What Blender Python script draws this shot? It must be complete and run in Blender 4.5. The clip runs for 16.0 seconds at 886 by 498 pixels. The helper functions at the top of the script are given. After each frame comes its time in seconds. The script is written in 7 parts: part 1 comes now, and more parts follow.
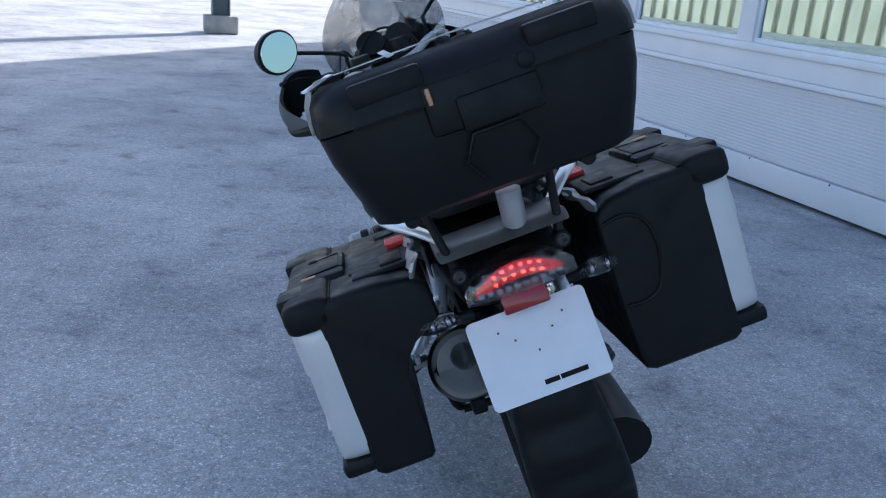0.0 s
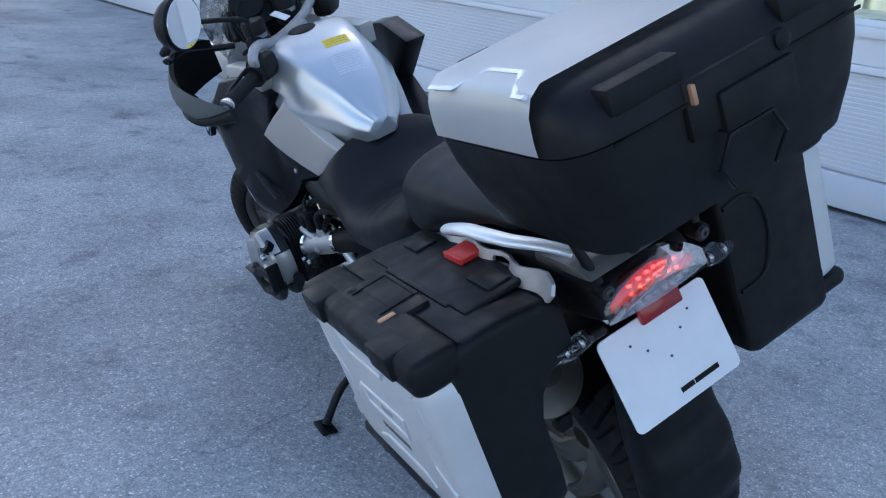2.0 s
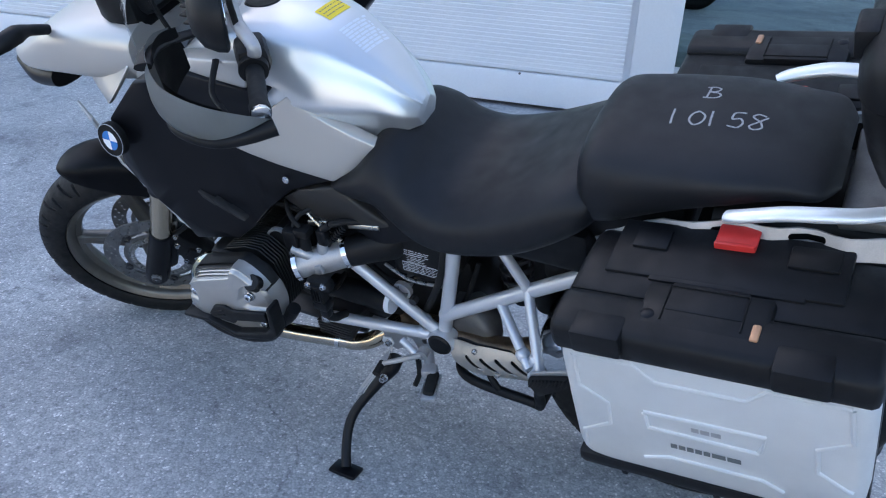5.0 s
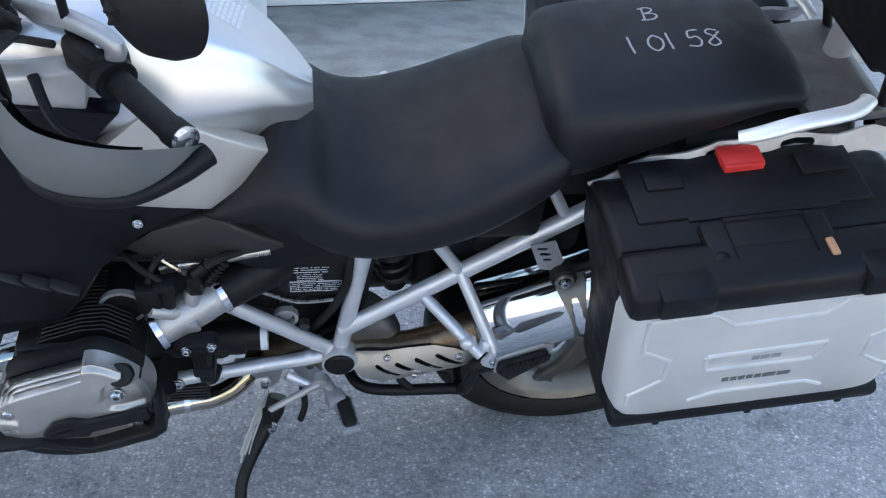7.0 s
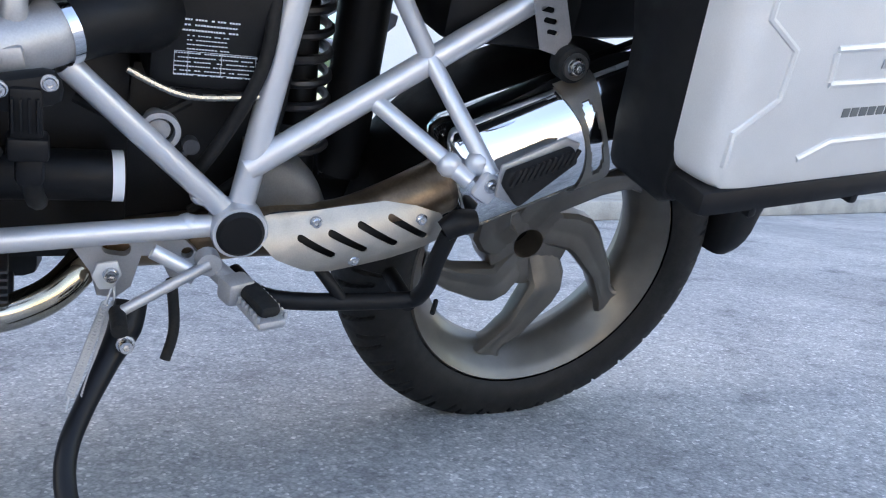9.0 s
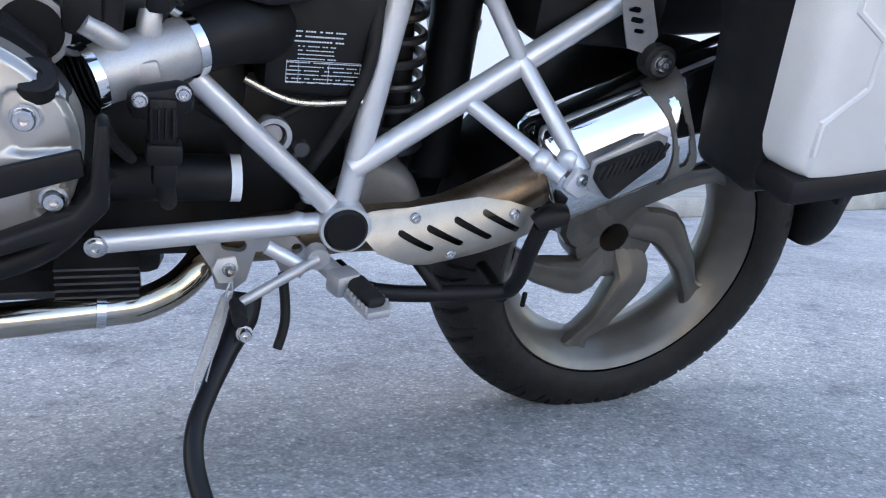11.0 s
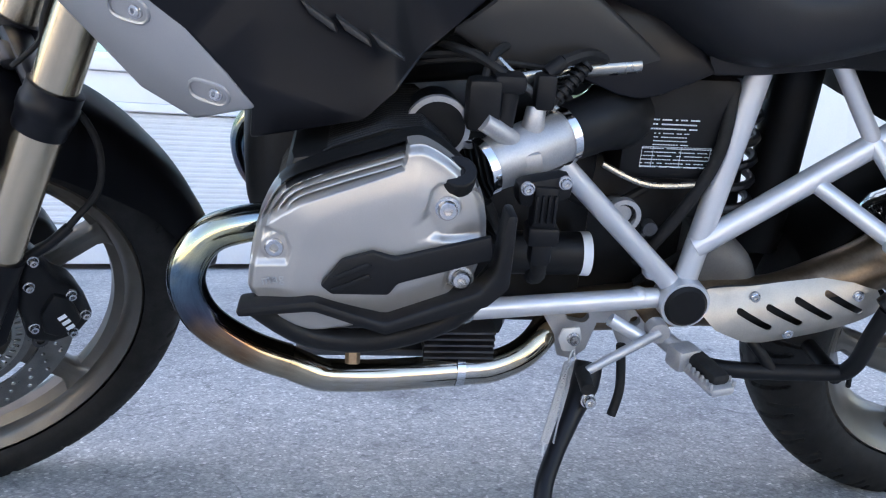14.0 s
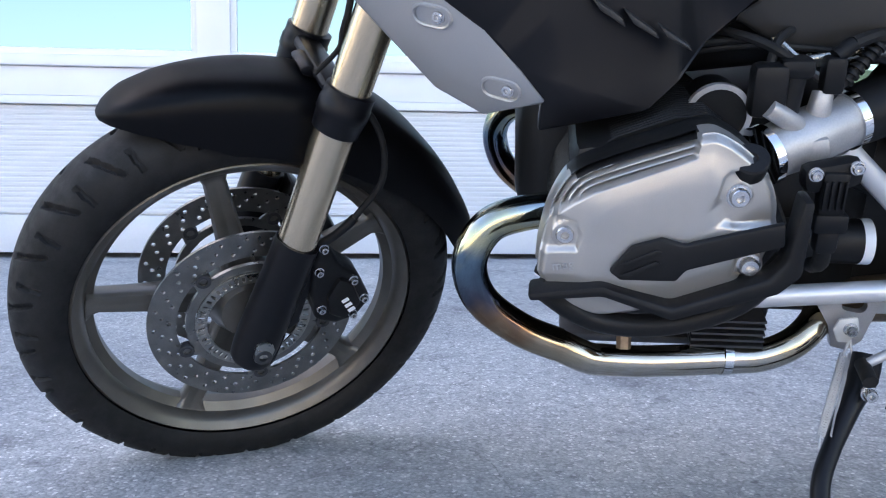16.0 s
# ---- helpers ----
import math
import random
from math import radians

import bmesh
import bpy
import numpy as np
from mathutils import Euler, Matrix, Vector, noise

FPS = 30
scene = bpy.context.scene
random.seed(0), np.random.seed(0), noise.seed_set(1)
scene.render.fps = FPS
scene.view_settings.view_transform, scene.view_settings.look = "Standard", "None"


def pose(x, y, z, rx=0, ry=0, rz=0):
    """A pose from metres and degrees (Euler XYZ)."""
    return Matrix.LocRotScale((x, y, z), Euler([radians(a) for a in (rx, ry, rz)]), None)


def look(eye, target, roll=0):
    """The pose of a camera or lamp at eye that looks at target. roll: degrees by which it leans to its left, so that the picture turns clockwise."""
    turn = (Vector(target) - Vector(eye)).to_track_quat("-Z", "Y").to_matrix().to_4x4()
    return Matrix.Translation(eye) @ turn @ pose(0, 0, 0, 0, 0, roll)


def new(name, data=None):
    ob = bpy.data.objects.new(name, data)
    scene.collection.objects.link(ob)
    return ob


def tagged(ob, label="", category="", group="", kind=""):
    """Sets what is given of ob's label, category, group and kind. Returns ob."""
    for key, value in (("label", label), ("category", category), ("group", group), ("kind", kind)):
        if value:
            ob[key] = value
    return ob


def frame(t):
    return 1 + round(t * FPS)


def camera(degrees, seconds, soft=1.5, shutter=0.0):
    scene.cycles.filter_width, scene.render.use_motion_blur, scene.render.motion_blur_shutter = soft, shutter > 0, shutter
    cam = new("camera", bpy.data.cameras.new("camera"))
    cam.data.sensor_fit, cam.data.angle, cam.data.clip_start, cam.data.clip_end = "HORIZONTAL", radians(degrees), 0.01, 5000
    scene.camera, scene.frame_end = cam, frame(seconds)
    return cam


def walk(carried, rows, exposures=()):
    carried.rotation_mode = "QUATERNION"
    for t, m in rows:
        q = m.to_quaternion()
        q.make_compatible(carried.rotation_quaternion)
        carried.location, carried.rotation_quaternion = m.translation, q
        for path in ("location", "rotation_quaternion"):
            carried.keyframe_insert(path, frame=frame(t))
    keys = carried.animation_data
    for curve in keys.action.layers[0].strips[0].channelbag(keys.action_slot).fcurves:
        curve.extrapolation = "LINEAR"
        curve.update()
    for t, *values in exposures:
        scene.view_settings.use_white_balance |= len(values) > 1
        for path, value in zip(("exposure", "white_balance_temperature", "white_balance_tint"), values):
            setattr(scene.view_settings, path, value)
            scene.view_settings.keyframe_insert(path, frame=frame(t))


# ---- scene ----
cam = camera(54.7, 16.0, soft=1.15)
PATH = [
    (0, (-0.7257, -1.6834, 1.3520), (-0.3746, 0.1809, 0.7185), 4.59),
    (0.5, (-0.8466, -1.5334, 1.3400), (-0.3612, 0.2882, 0.6721), 4.07),
    (1, (-0.9793, -1.4284, 1.3315), (-0.2972, 0.3169, 0.6327), 4.95),
    (1.5, (-1.1606, -1.3153, 1.3432), (-0.2728, 0.3323, 0.6378), 5.37),
    (2, (-1.2630, -1.1754, 1.3326), (-0.2580, 0.3988, 0.6171), 4.55),
    (2.5, (-1.3531, -0.9830, 1.3242), (-0.2119, 0.4808, 0.5792), 4.30),
    (3, (-1.4633, -0.8587, 1.3213), (-0.2092, 0.4907, 0.5427), 4.62),
    (3.5, (-1.6205, -0.7157, 1.3219), (-0.2119, 0.4620, 0.5290), 4.22),
    (4, (-1.7014, -0.5800, 1.3184), (-0.1920, 0.4633, 0.5226), 4.12),
    (4.2, (-1.7209, -0.5042, 1.3101), (-0.1872, 0.4990, 0.5090), 3.89),
    (6.3, (-1.8138, 0.3058, 1.3029), (-0.0135, 0.4789, 0.4492), 3.00),
    (6.5, (-1.7571, 0.3760, 1.2959), (0.0463, 0.4252, 0.4326), 2.73),
    (7, (-1.6250, 0.5420, 1.2527), (0.1357, 0.2576, 0.3479), 2.39),
    (7.5, (-1.4854, 0.7046, 1.1340), (0.1608, 0.0602, 0.1987), 3.74),
    (8, (-1.3572, 0.7271, 0.8601), (0.2690, -0.1243, 0.0661), 5.20),
    (8.5, (-1.2764, 0.7184, 0.5954), (0.4554, -0.1790, 0.1528), 4.86),
    (9, (-1.2898, 0.7324, 0.4624), (0.4934, -0.1355, 0.2035), 2.91),
    (9.2, (-1.3015, 0.7349, 0.4442), (0.4930, -0.1093, 0.1857), 2.13),
    (11.3, (-1.3299, 0.7910, 0.4647), (0.5313, 0.1004, 0.2220), 1.52),
    (11.5, (-1.3323, 0.7966, 0.4746), (0.5399, 0.1306, 0.2484), 1.45),
    (12, (-1.3316, 0.8266, 0.4864), (0.5708, 0.2396, 0.2962), 1.41),
    (12.5, (-1.3309, 0.8579, 0.4894), (0.5976, 0.3582, 0.3127), 1.20),
    (13, (-1.3387, 0.8785, 0.4908), (0.6079, 0.4555, 0.3126), 1.32),
    (13.5, (-1.3442, 0.9083, 0.4949), (0.6199, 0.5726, 0.3220), 1.64),
    (14, (-1.3476, 0.9409, 0.4940), (0.6336, 0.7257, 0.3255), 1.94),
    (14.5, (-1.3585, 0.9803, 0.4939), (0.6329, 0.9168, 0.3200), 2.16),
    (15, (-1.3718, 1.0073, 0.4956), (0.6187, 1.0670, 0.3103), 1.70),
    (15.5, (-1.3811, 1.0217, 0.4955), (0.6038, 1.1760, 0.3055), 1.02),
    (16, (-1.3851, 1.0376, 0.4916), (0.5918, 1.2650, 0.2913), 0.76),
]
walk(cam, [(t, look(eye, target, roll)) for t, eye, target, roll in PATH], exposures=[(0.0, 0.8, 5800, 12), (2.0, 1.1, 5900, 12), (3.0, 1.25, 6000, 13), (4.0, 1.45, 6200, 14), (6.5, 1.65, 6500, 14), (7.1, 1.8, 6850, 13), (7.5, 2.18, 6950, 15), (8.0, 2.14, 7050, 16), (9.0, 2.1, 7050, 17), (12.5, 2.16, 6950, 17), (16.0, 2.1, 6900, 18)])

# ---- world, sun ----
SUN_AZ = math.atan2(0.65, 0.76)      # from +y towards +x
SUN_EL = radians(36)
world = bpy.data.worlds.new("world")
scene.world = world
world.use_nodes = True
wn = world.node_tree.nodes
wl = world.node_tree.links
sky = wn.new("ShaderNodeTexSky")
sky.sky_type = 'NISHITA'
sky.sun_disc = False
sky.sun_elevation = SUN_EL
sky.sun_rotation = SUN_AZ
sky.air_density = 1.2
sky.dust_density = 2.0
wn["Background"].inputs["Strength"].default_value = 0.15
wl.new(sky.outputs["Color"], wn["Background"].inputs["Color"])
sun_data = bpy.data.lights.new("sun", 'SUN')
sun_data.energy = 4.0
sun_data.angle = radians(0.5)
sun_data.color = (1.0, 0.93, 0.82)
sun = new("sun", sun_data)
to_sun = Vector((math.sin(SUN_AZ) * math.cos(SUN_EL), math.cos(SUN_AZ) * math.cos(SUN_EL), math.sin(SUN_EL)))
sun.matrix_world = Matrix.Translation((0, 0, 30)) @ to_sun.to_track_quat('Z', 'Y').to_matrix().to_4x4()

# ---- materials ----
def material(name, colour, rough=0.5, metal=0.0, spec=0.5, coat=0.0, grain=0.0, grain_scale=300.0, stain=0.0, stain_scale=6.0,
             bump=0.0, bump_scale=400.0, rough_var=0.0, tint=None, transmission=0.0, emit=None, emit_strength=0.0):
    """A node material with colour variation at two scales, roughness variation and fine relief, in object space."""
    m = bpy.data.materials.new(name)
    m.use_nodes = True
    nt = m.node_tree
    b = nt.nodes["Principled BSDF"]
    b.inputs["Base Color"].default_value = (*colour, 1)
    b.inputs["Roughness"].default_value = rough
    b.inputs["Metallic"].default_value = metal
    b.inputs["Specular IOR Level"].default_value = spec
    b.inputs["Coat Weight"].default_value = coat
    b.inputs["Coat Roughness"].default_value = 0.08
    b.inputs["Transmission Weight"].default_value = transmission
    if emit:
        b.inputs["Emission Color"].default_value = (*emit, 1)
        b.inputs["Emission Strength"].default_value = emit_strength
    tc = nt.nodes.new("ShaderNodeTexCoord")

    def noise_node(scale, detail=4.0):
        n = nt.nodes.new("ShaderNodeTexNoise")
        n.inputs["Scale"].default_value = scale
        n.inputs["Detail"].default_value = detail
        nt.links.new(tc.outputs["Object"], n.inputs["Vector"])
        return n

    last = None
    for amount, scale, other in ((stain, stain_scale, tint), (grain, grain_scale, None)):
        if amount <= 0:
            continue
        n = noise_node(scale)
        ramp = nt.nodes.new("ShaderNodeValToRGB")
        ramp.color_ramp.elements[0].position = 0.35
        ramp.color_ramp.elements[1].position = 0.65
        lo = 1 - amount
        ramp.color_ramp.elements[0].color = (lo, lo, lo, 1) if not other else (*other, 1)
        ramp.color_ramp.elements[1].color = (1, 1, 1, 1)
        nt.links.new(n.outputs["Fac"], ramp.inputs["Fac"])
        mix = nt.nodes.new("ShaderNodeMix")
        mix.data_type = 'RGBA'
        mix.blend_type = 'MULTIPLY'
        mix.inputs["Factor"].default_value = 1.0
        if last is None:
            mix.inputs["A"].default_value = (*colour, 1)
        else:
            nt.links.new(last, mix.inputs["A"])
        nt.links.new(ramp.outputs["Color"], mix.inputs["B"])
        last = mix.outputs["Result"]
    if last is not None:
        nt.links.new(last, b.inputs["Base Color"])
    if rough_var > 0:
        n = noise_node(stain_scale * 3.1)
        mr = nt.nodes.new("ShaderNodeMapRange")
        mr.inputs["From Min"].default_value = 0.3
        mr.inputs["From Max"].default_value = 0.7
        mr.inputs["To Min"].default_value = max(0.02, rough - rough_var)
        mr.inputs["To Max"].default_value = min(1.0, rough + rough_var)
        nt.links.new(n.outputs["Fac"], mr.inputs["Value"])
        nt.links.new(mr.outputs["Result"], b.inputs["Roughness"])
    if bump > 0:
        n = noise_node(bump_scale, 3.0)
        bn = nt.nodes.new("ShaderNodeBump")
        bn.inputs["Strength"].default_value = bump
        bn.inputs["Distance"].default_value = 0.001
        nt.links.new(n.outputs["Fac"], bn.inputs["Height"])
        nt.links.new(bn.outputs["Normal"], b.inputs["Normal"])
    return m


def asphalt_material():
    """Worn light asphalt: stones of several greys in a darker binder, broad pale and dark patches."""
    m = material("asphalt", (0.2, 0.205, 0.215), rough=0.85, spec=0.3)
    nt = m.node_tree
    b = nt.nodes["Principled BSDF"]
    tc = nt.nodes["Texture Coordinate"]

    def ramped(out, stops):
        r = nt.nodes.new("ShaderNodeValToRGB")
        while len(r.color_ramp.elements) < len(stops):
            r.color_ramp.elements.new(0.5)
        for e, (pos, v) in zip(r.color_ramp.elements, stops):
            e.position, e.color = pos, (*v, 1)
        nt.links.new(out, r.inputs["Fac"])
        return r.outputs["Color"]

    def mult(a, c):
        x = nt.nodes.new("ShaderNodeMix")
        x.data_type, x.blend_type = 'RGBA', 'MULTIPLY'
        x.inputs["Factor"].default_value = 1
        nt.links.new(a, x.inputs["A"])
        nt.links.new(c, x.inputs["B"])
        return x.outputs["Result"]

    vor = nt.nodes.new("ShaderNodeTexVoronoi")
    vor.inputs["Scale"].default_value = 185
    fine = nt.nodes.new("ShaderNodeTexVoronoi")
    fine.inputs["Scale"].default_value = 95
    grit = nt.nodes.new("ShaderNodeTexNoise")
    grit.inputs["Scale"].default_value = 30
    grit.inputs["Detail"].default_value = 10
    grit.inputs["Roughness"].default_value = 0.8
    broad = nt.nodes.new("ShaderNodeTexNoise")
    broad.inputs["Scale"].default_value = 0.9
    broad.inputs["Detail"].default_value = 7
    broad.inputs["Roughness"].default_value = 0.6
    stain = nt.nodes.new("ShaderNodeTexNoise")
    stain.inputs["Scale"].default_value = 4.3
    stain.inputs["Detail"].default_value = 6
    crack = nt.nodes.new("ShaderNodeTexVoronoi")
    crack.feature = 'DISTANCE_TO_EDGE'
    crack.inputs["Scale"].default_value = 0.55
    warp = nt.nodes.new("ShaderNodeTexNoise")
    warp.inputs["Scale"].default_value = 2.5
    warp.inputs["Detail"].default_value = 8
    for n in (vor, fine, grit, broad, stain, warp):
        nt.links.new(tc.outputs["Object"], n.inputs["Vector"])
    bend = nt.nodes.new("ShaderNodeMix")
    bend.data_type = 'RGBA'
    bend.blend_type = 'LINEAR_LIGHT'
    bend.inputs["Factor"].default_value = 0.45
    nt.links.new(tc.outputs["Object"], bend.inputs["A"])
    nt.links.new(warp.outputs["Color"], bend.inputs["B"])
    nt.links.new(bend.outputs["Result"], crack.inputs["Vector"])
    sep = nt.nodes.new("ShaderNodeSeparateColor")
    nt.links.new(vor.outputs["Color"], sep.inputs["Color"])
    sep2 = nt.nodes.new("ShaderNodeSeparateColor")
    nt.links.new(fine.outputs["Color"], sep2.inputs["Color"])
    stones = ramped(sep.outputs["Red"], [(0.0, (0.38, 0.385, 0.385)), (0.5, (0.475, 0.477, 0.477)), (0.9, (0.54, 0.54, 0.535)), (1.0, (0.82, 0.81, 0.79))])
    joints = ramped(vor.outputs["Distance"], [(0.3, (1, 1, 1)), (0.9, (0.74, 0.74, 0.75))])
    odd = ramped(sep2.outputs["Green"], [(0.0, (0.72, 0.72, 0.73)), (0.02, (0.8, 0.8, 0.81)), (0.05, (1, 1, 1)), (0.97, (1, 1, 1)), (0.99, (1.3, 1.28, 1.26))])
    gritty = ramped(grit.outputs["Fac"], [(0.38, (0.76, 0.76, 0.77)), (0.6, (1.1, 1.1, 1.1))])
    patches = ramped(broad.outputs["Fac"], [(0.34, (0.72, 0.72, 0.735)), (0.5, (0.98, 0.98, 0.985)), (0.66, (1.2, 1.19, 1.17))])
    stains = ramped(stain.outputs["Fac"], [(0.28, (0.6, 0.6, 0.615)), (0.4, (0.96, 0.96, 0.965)), (0.6, (1.04, 1.04, 1.035))])
    cracks = ramped(crack.outputs["Distance"], [(0.0, (0.68, 0.68, 0.69)), (0.004, (1, 1, 1))])
    col = mult(mult(mult(mult(mult(mult(stones, joints), odd), gritty), patches), stains), cracks)
    nt.links.new(col, b.inputs["Base Color"])
    add = nt.nodes.new("ShaderNodeMath")
    add.operation = 'ADD'
    inv = nt.nodes.new("ShaderNodeMath")
    inv.operation = 'MULTIPLY'
    inv.inputs[1].default_value = -0.9
    nt.links.new(vor.outputs["Distance"], inv.inputs[0])
    nt.links.new(inv.outputs[0], add.inputs[0])
    nt.links.new(grit.outputs["Fac"], add.inputs[1])
    bn = nt.nodes.new("ShaderNodeBump")
    bn.inputs["Strength"].default_value = 0.4
    bn.inputs["Distance"].default_value = 0.003
    nt.links.new(add.outputs[0], bn.inputs["Height"])
    nt.links.new(bn.outputs["Normal"], b.inputs["Normal"])
    return m


def heat_tinted_steel():
    """Polished steel pipe, straw, brown and blue where it ran hot near the head."""
    m = material("heat_tinted_steel", (0.55, 0.52, 0.47), rough=0.12, metal=1.0, rough_var=0.05, stain_scale=20)
    nt = m.node_tree
    b = nt.nodes["Principled BSDF"]
    tc = nt.nodes["Texture Coordinate"]
    s = nt.nodes.new("ShaderNodeSeparateXYZ")
    nt.links.new(tc.outputs["Object"], s.inputs["Vector"])
    n = nt.nodes.new("ShaderNodeTexNoise")
    n.inputs["Scale"].default_value = 25
    nt.links.new(tc.outputs["Object"], n.inputs["Vector"])
    ma = nt.nodes.new("ShaderNodeMath")
    ma.operation = 'MULTIPLY_ADD'
    ma.inputs[1].default_value = 0.08
    nt.links.new(n.outputs["Fac"], ma.inputs[0])
    nt.links.new(s.outputs["Z"], ma.inputs[2])
    mr = nt.nodes.new("ShaderNodeMapRange")
    mr.inputs["From Min"].default_value = 0.335
    mr.inputs["From Max"].default_value = 0.60
    nt.links.new(ma.outputs[0], mr.inputs["Value"])
    r = nt.nodes.new("ShaderNodeValToRGB")
    stops = [(0.0, (0.62, 0.6, 0.56)), (0.22, (0.5, 0.42, 0.3)), (0.4, (0.28, 0.17, 0.1)), (0.55, (0.1, 0.1, 0.13)), (0.72, (0.12, 0.19, 0.25)), (0.88, (0.5, 0.47, 0.3)), (1.0, (0.3, 0.36, 0.38))]
    while len(r.color_ramp.elements) < len(stops):
        r.color_ramp.elements.new(0.5)
    for e, (pos, v) in zip(r.color_ramp.elements, stops):
        e.position, e.color = pos, (*v, 1)
    nt.links.new(mr.outputs["Result"], r.inputs["Fac"])
    nt.links.new(r.outputs["Color"], b.inputs["Base Color"])
    return m


ASPHALT = asphalt_material()
WALL_WHITE = material("painted_panel", (0.72, 0.73, 0.76), rough=0.45, stain=0.06, stain_scale=1.5, grain=0.03, grain_scale=80)
FRAME_WHITE = material("window_frame_white", (0.82, 0.82, 0.84), rough=0.35, stain=0.05, stain_scale=3)
CONCRETE = material("concrete", (0.48, 0.46, 0.42), rough=0.9, stain=0.3, stain_scale=5, grain=0.2, grain_scale=120, bump=0.4, bump_scale=90)
WINDOW_GLASS = material("coated_window_glass", (0.27, 0.37, 0.385), rough=0.012, metal=1.0, bump=0.05, bump_scale=2.2)
BLACK_PLASTIC = material("black_plastic", (0.0065, 0.0068, 0.008), rough=0.5, spec=0.26, grain=0.25, grain_scale=500, bump=0.15, bump_scale=900, rough_var=0.12, stain_scale=9, stain=0.2)
SATIN_BLACK = material("satin_black_panel", (0.005, 0.0053, 0.0072), rough=0.36, spec=0.22, rough_var=0.06, stain_scale=5)
GREY_PLASTIC = material("dark_grey_plastic", (0.026, 0.025, 0.0245), rough=0.4, spec=0.32, rough_var=0.05, bump=0.08, bump_scale=800)
SEAT_VINYL = material("seat_vinyl", (0.0082, 0.009, 0.0118), rough=0.5, spec=0.32, bump=0.3, bump_scale=1100, rough_var=0.09, stain_scale=7, stain=0.15)
RUBBER = material("rubber", (0.014, 0.014, 0.0145), rough=0.66, spec=0.3, stain=0.5, stain_scale=18, grain=0.3, grain_scale=300, bump=0.2, bump_scale=500, rough_var=0.1)
TANK_SILVER = material("silver_paint", (0.66, 0.68, 0.7), rough=0.32, metal=0.7, coat=0.5, grain=0.05, grain_scale=2500)
PANEL_SILVER = material("warm_silver_paint", (0.56, 0.54, 0.51), rough=0.42, metal=0.55, coat=0.2, grain=0.06, grain_scale=2500)
SHROUD_SILVER = material("satin_silver", (0.46, 0.46, 0.465), rough=0.42, metal=0.7, grain=0.08, grain_scale=1500)
ALUMINIUM = material("case_aluminium", (0.70, 0.71, 0.71), rough=0.42, metal=0.35, stain=0.07, stain_scale=14, grain=0.05, grain_scale=700, rough_var=0.07)
# the same aluminium, its colour lightened to stand in for reflected sky
SKYLIT_ALUMINIUM = material("lid_aluminium", (0.9, 0.91, 0.91), rough=0.4, metal=0.5, stain=0.03, stain_scale=14, grain=0.04, grain_scale=700)
FRAME_SILVER = material("frame_silver_paint", (0.62, 0.64, 0.68), rough=0.36, metal=0.5, coat=0.3, grain=0.05, grain_scale=900, rough_var=0.05)
CAST_ALLOY = material("cast_alloy", (0.52, 0.52, 0.53), rough=0.45, metal=0.65, stain=0.2, stain_scale=20, grain=0.1, grain_scale=500, bump=0.15, bump_scale=700)
MAGNESIUM = material("magnesium_paint", (0.46, 0.445, 0.425), rough=0.32, metal=0.65, coat=0.2, stain=0.1, stain_scale=14, grain=0.06, grain_scale=900, bump=0.06, bump_scale=900)
WHEEL_GREY = material("wheel_warm_grey", (0.155, 0.145, 0.13), rough=0.36, metal=0.65, coat=0.15, stain=0.25, stain_scale=16, grain=0.1, grain_scale=800)
CHROME = material("chrome", (0.78, 0.79, 0.8), rough=0.06, metal=1.0, rough_var=0.03, stain_scale=12)
STEEL = material("brushed_steel", (0.42, 0.41, 0.38), rough=0.3, metal=0.95, stain=0.2, stain_scale=16, grain=0.1, grain_scale=600, rough_var=0.08)
DARK_STEEL = material("dark_steel", (0.1, 0.1, 0.105), rough=0.42, metal=0.7, stain=0.3, stain_scale=22, grain=0.15, grain_scale=500)
ENGINE_DARK = material("engine_dark", (0.009, 0.009, 0.0095), rough=0.45, metal=0.1, spec=0.35, stain=0.35, stain_scale=25, grain=0.2, grain_scale=400, bump=0.2, bump_scale=300)
CHAMPAGNE = material("champagne_anodised", (0.62, 0.52, 0.38), rough=0.24, metal=0.95, rough_var=0.03, grain=0.04, grain_scale=900)
BOLT = material("bolt_zinc", (0.62, 0.62, 0.63), rough=0.25, metal=0.95, grain=0.1, grain_scale=900)
RED_PLASTIC = material("red_plastic", (0.62, 0.035, 0.03), rough=0.42, stain=0.1, stain_scale=40)
COPPER_PIN = material("orange_brown_plastic", (0.5, 0.27, 0.15), rough=0.4, metal=0.3)
PLATE_WHITE = material("plate_white", (0.8, 0.81, 0.84), rough=0.3, stain=0.04, stain_scale=20)
INK = material("black_ink", (0.006, 0.006, 0.006), rough=0.6, spec=0.2)
GREY_INK = material("grey_ink", (0.12, 0.13, 0.13), rough=0.5)
CHALK = material("chalk_white", (0.6, 0.61, 0.63), rough=0.9, grain=0.5, grain_scale=600)
LABEL_YELLOW = material("yellow_label", (0.85, 0.62, 0.02), rough=0.4)
LABEL_WHITE = material("white_label", (0.7, 0.74, 0.8), rough=0.4)
BLUE = material("blue_enamel", (0.02, 0.16, 0.5), rough=0.25, coat=0.6)
WHITE = material("white_enamel", (0.8, 0.8, 0.82), rough=0.25, coat=0.6)
GUARD_GREY = material("guard_grey_plastic", (0.26, 0.272, 0.275), rough=0.5, spec=0.35, rough_var=0.06, stain=0.12, stain_scale=12)
MIRROR = material("mirror", (0.85, 0.87, 0.9), rough=0.01, metal=1.0)
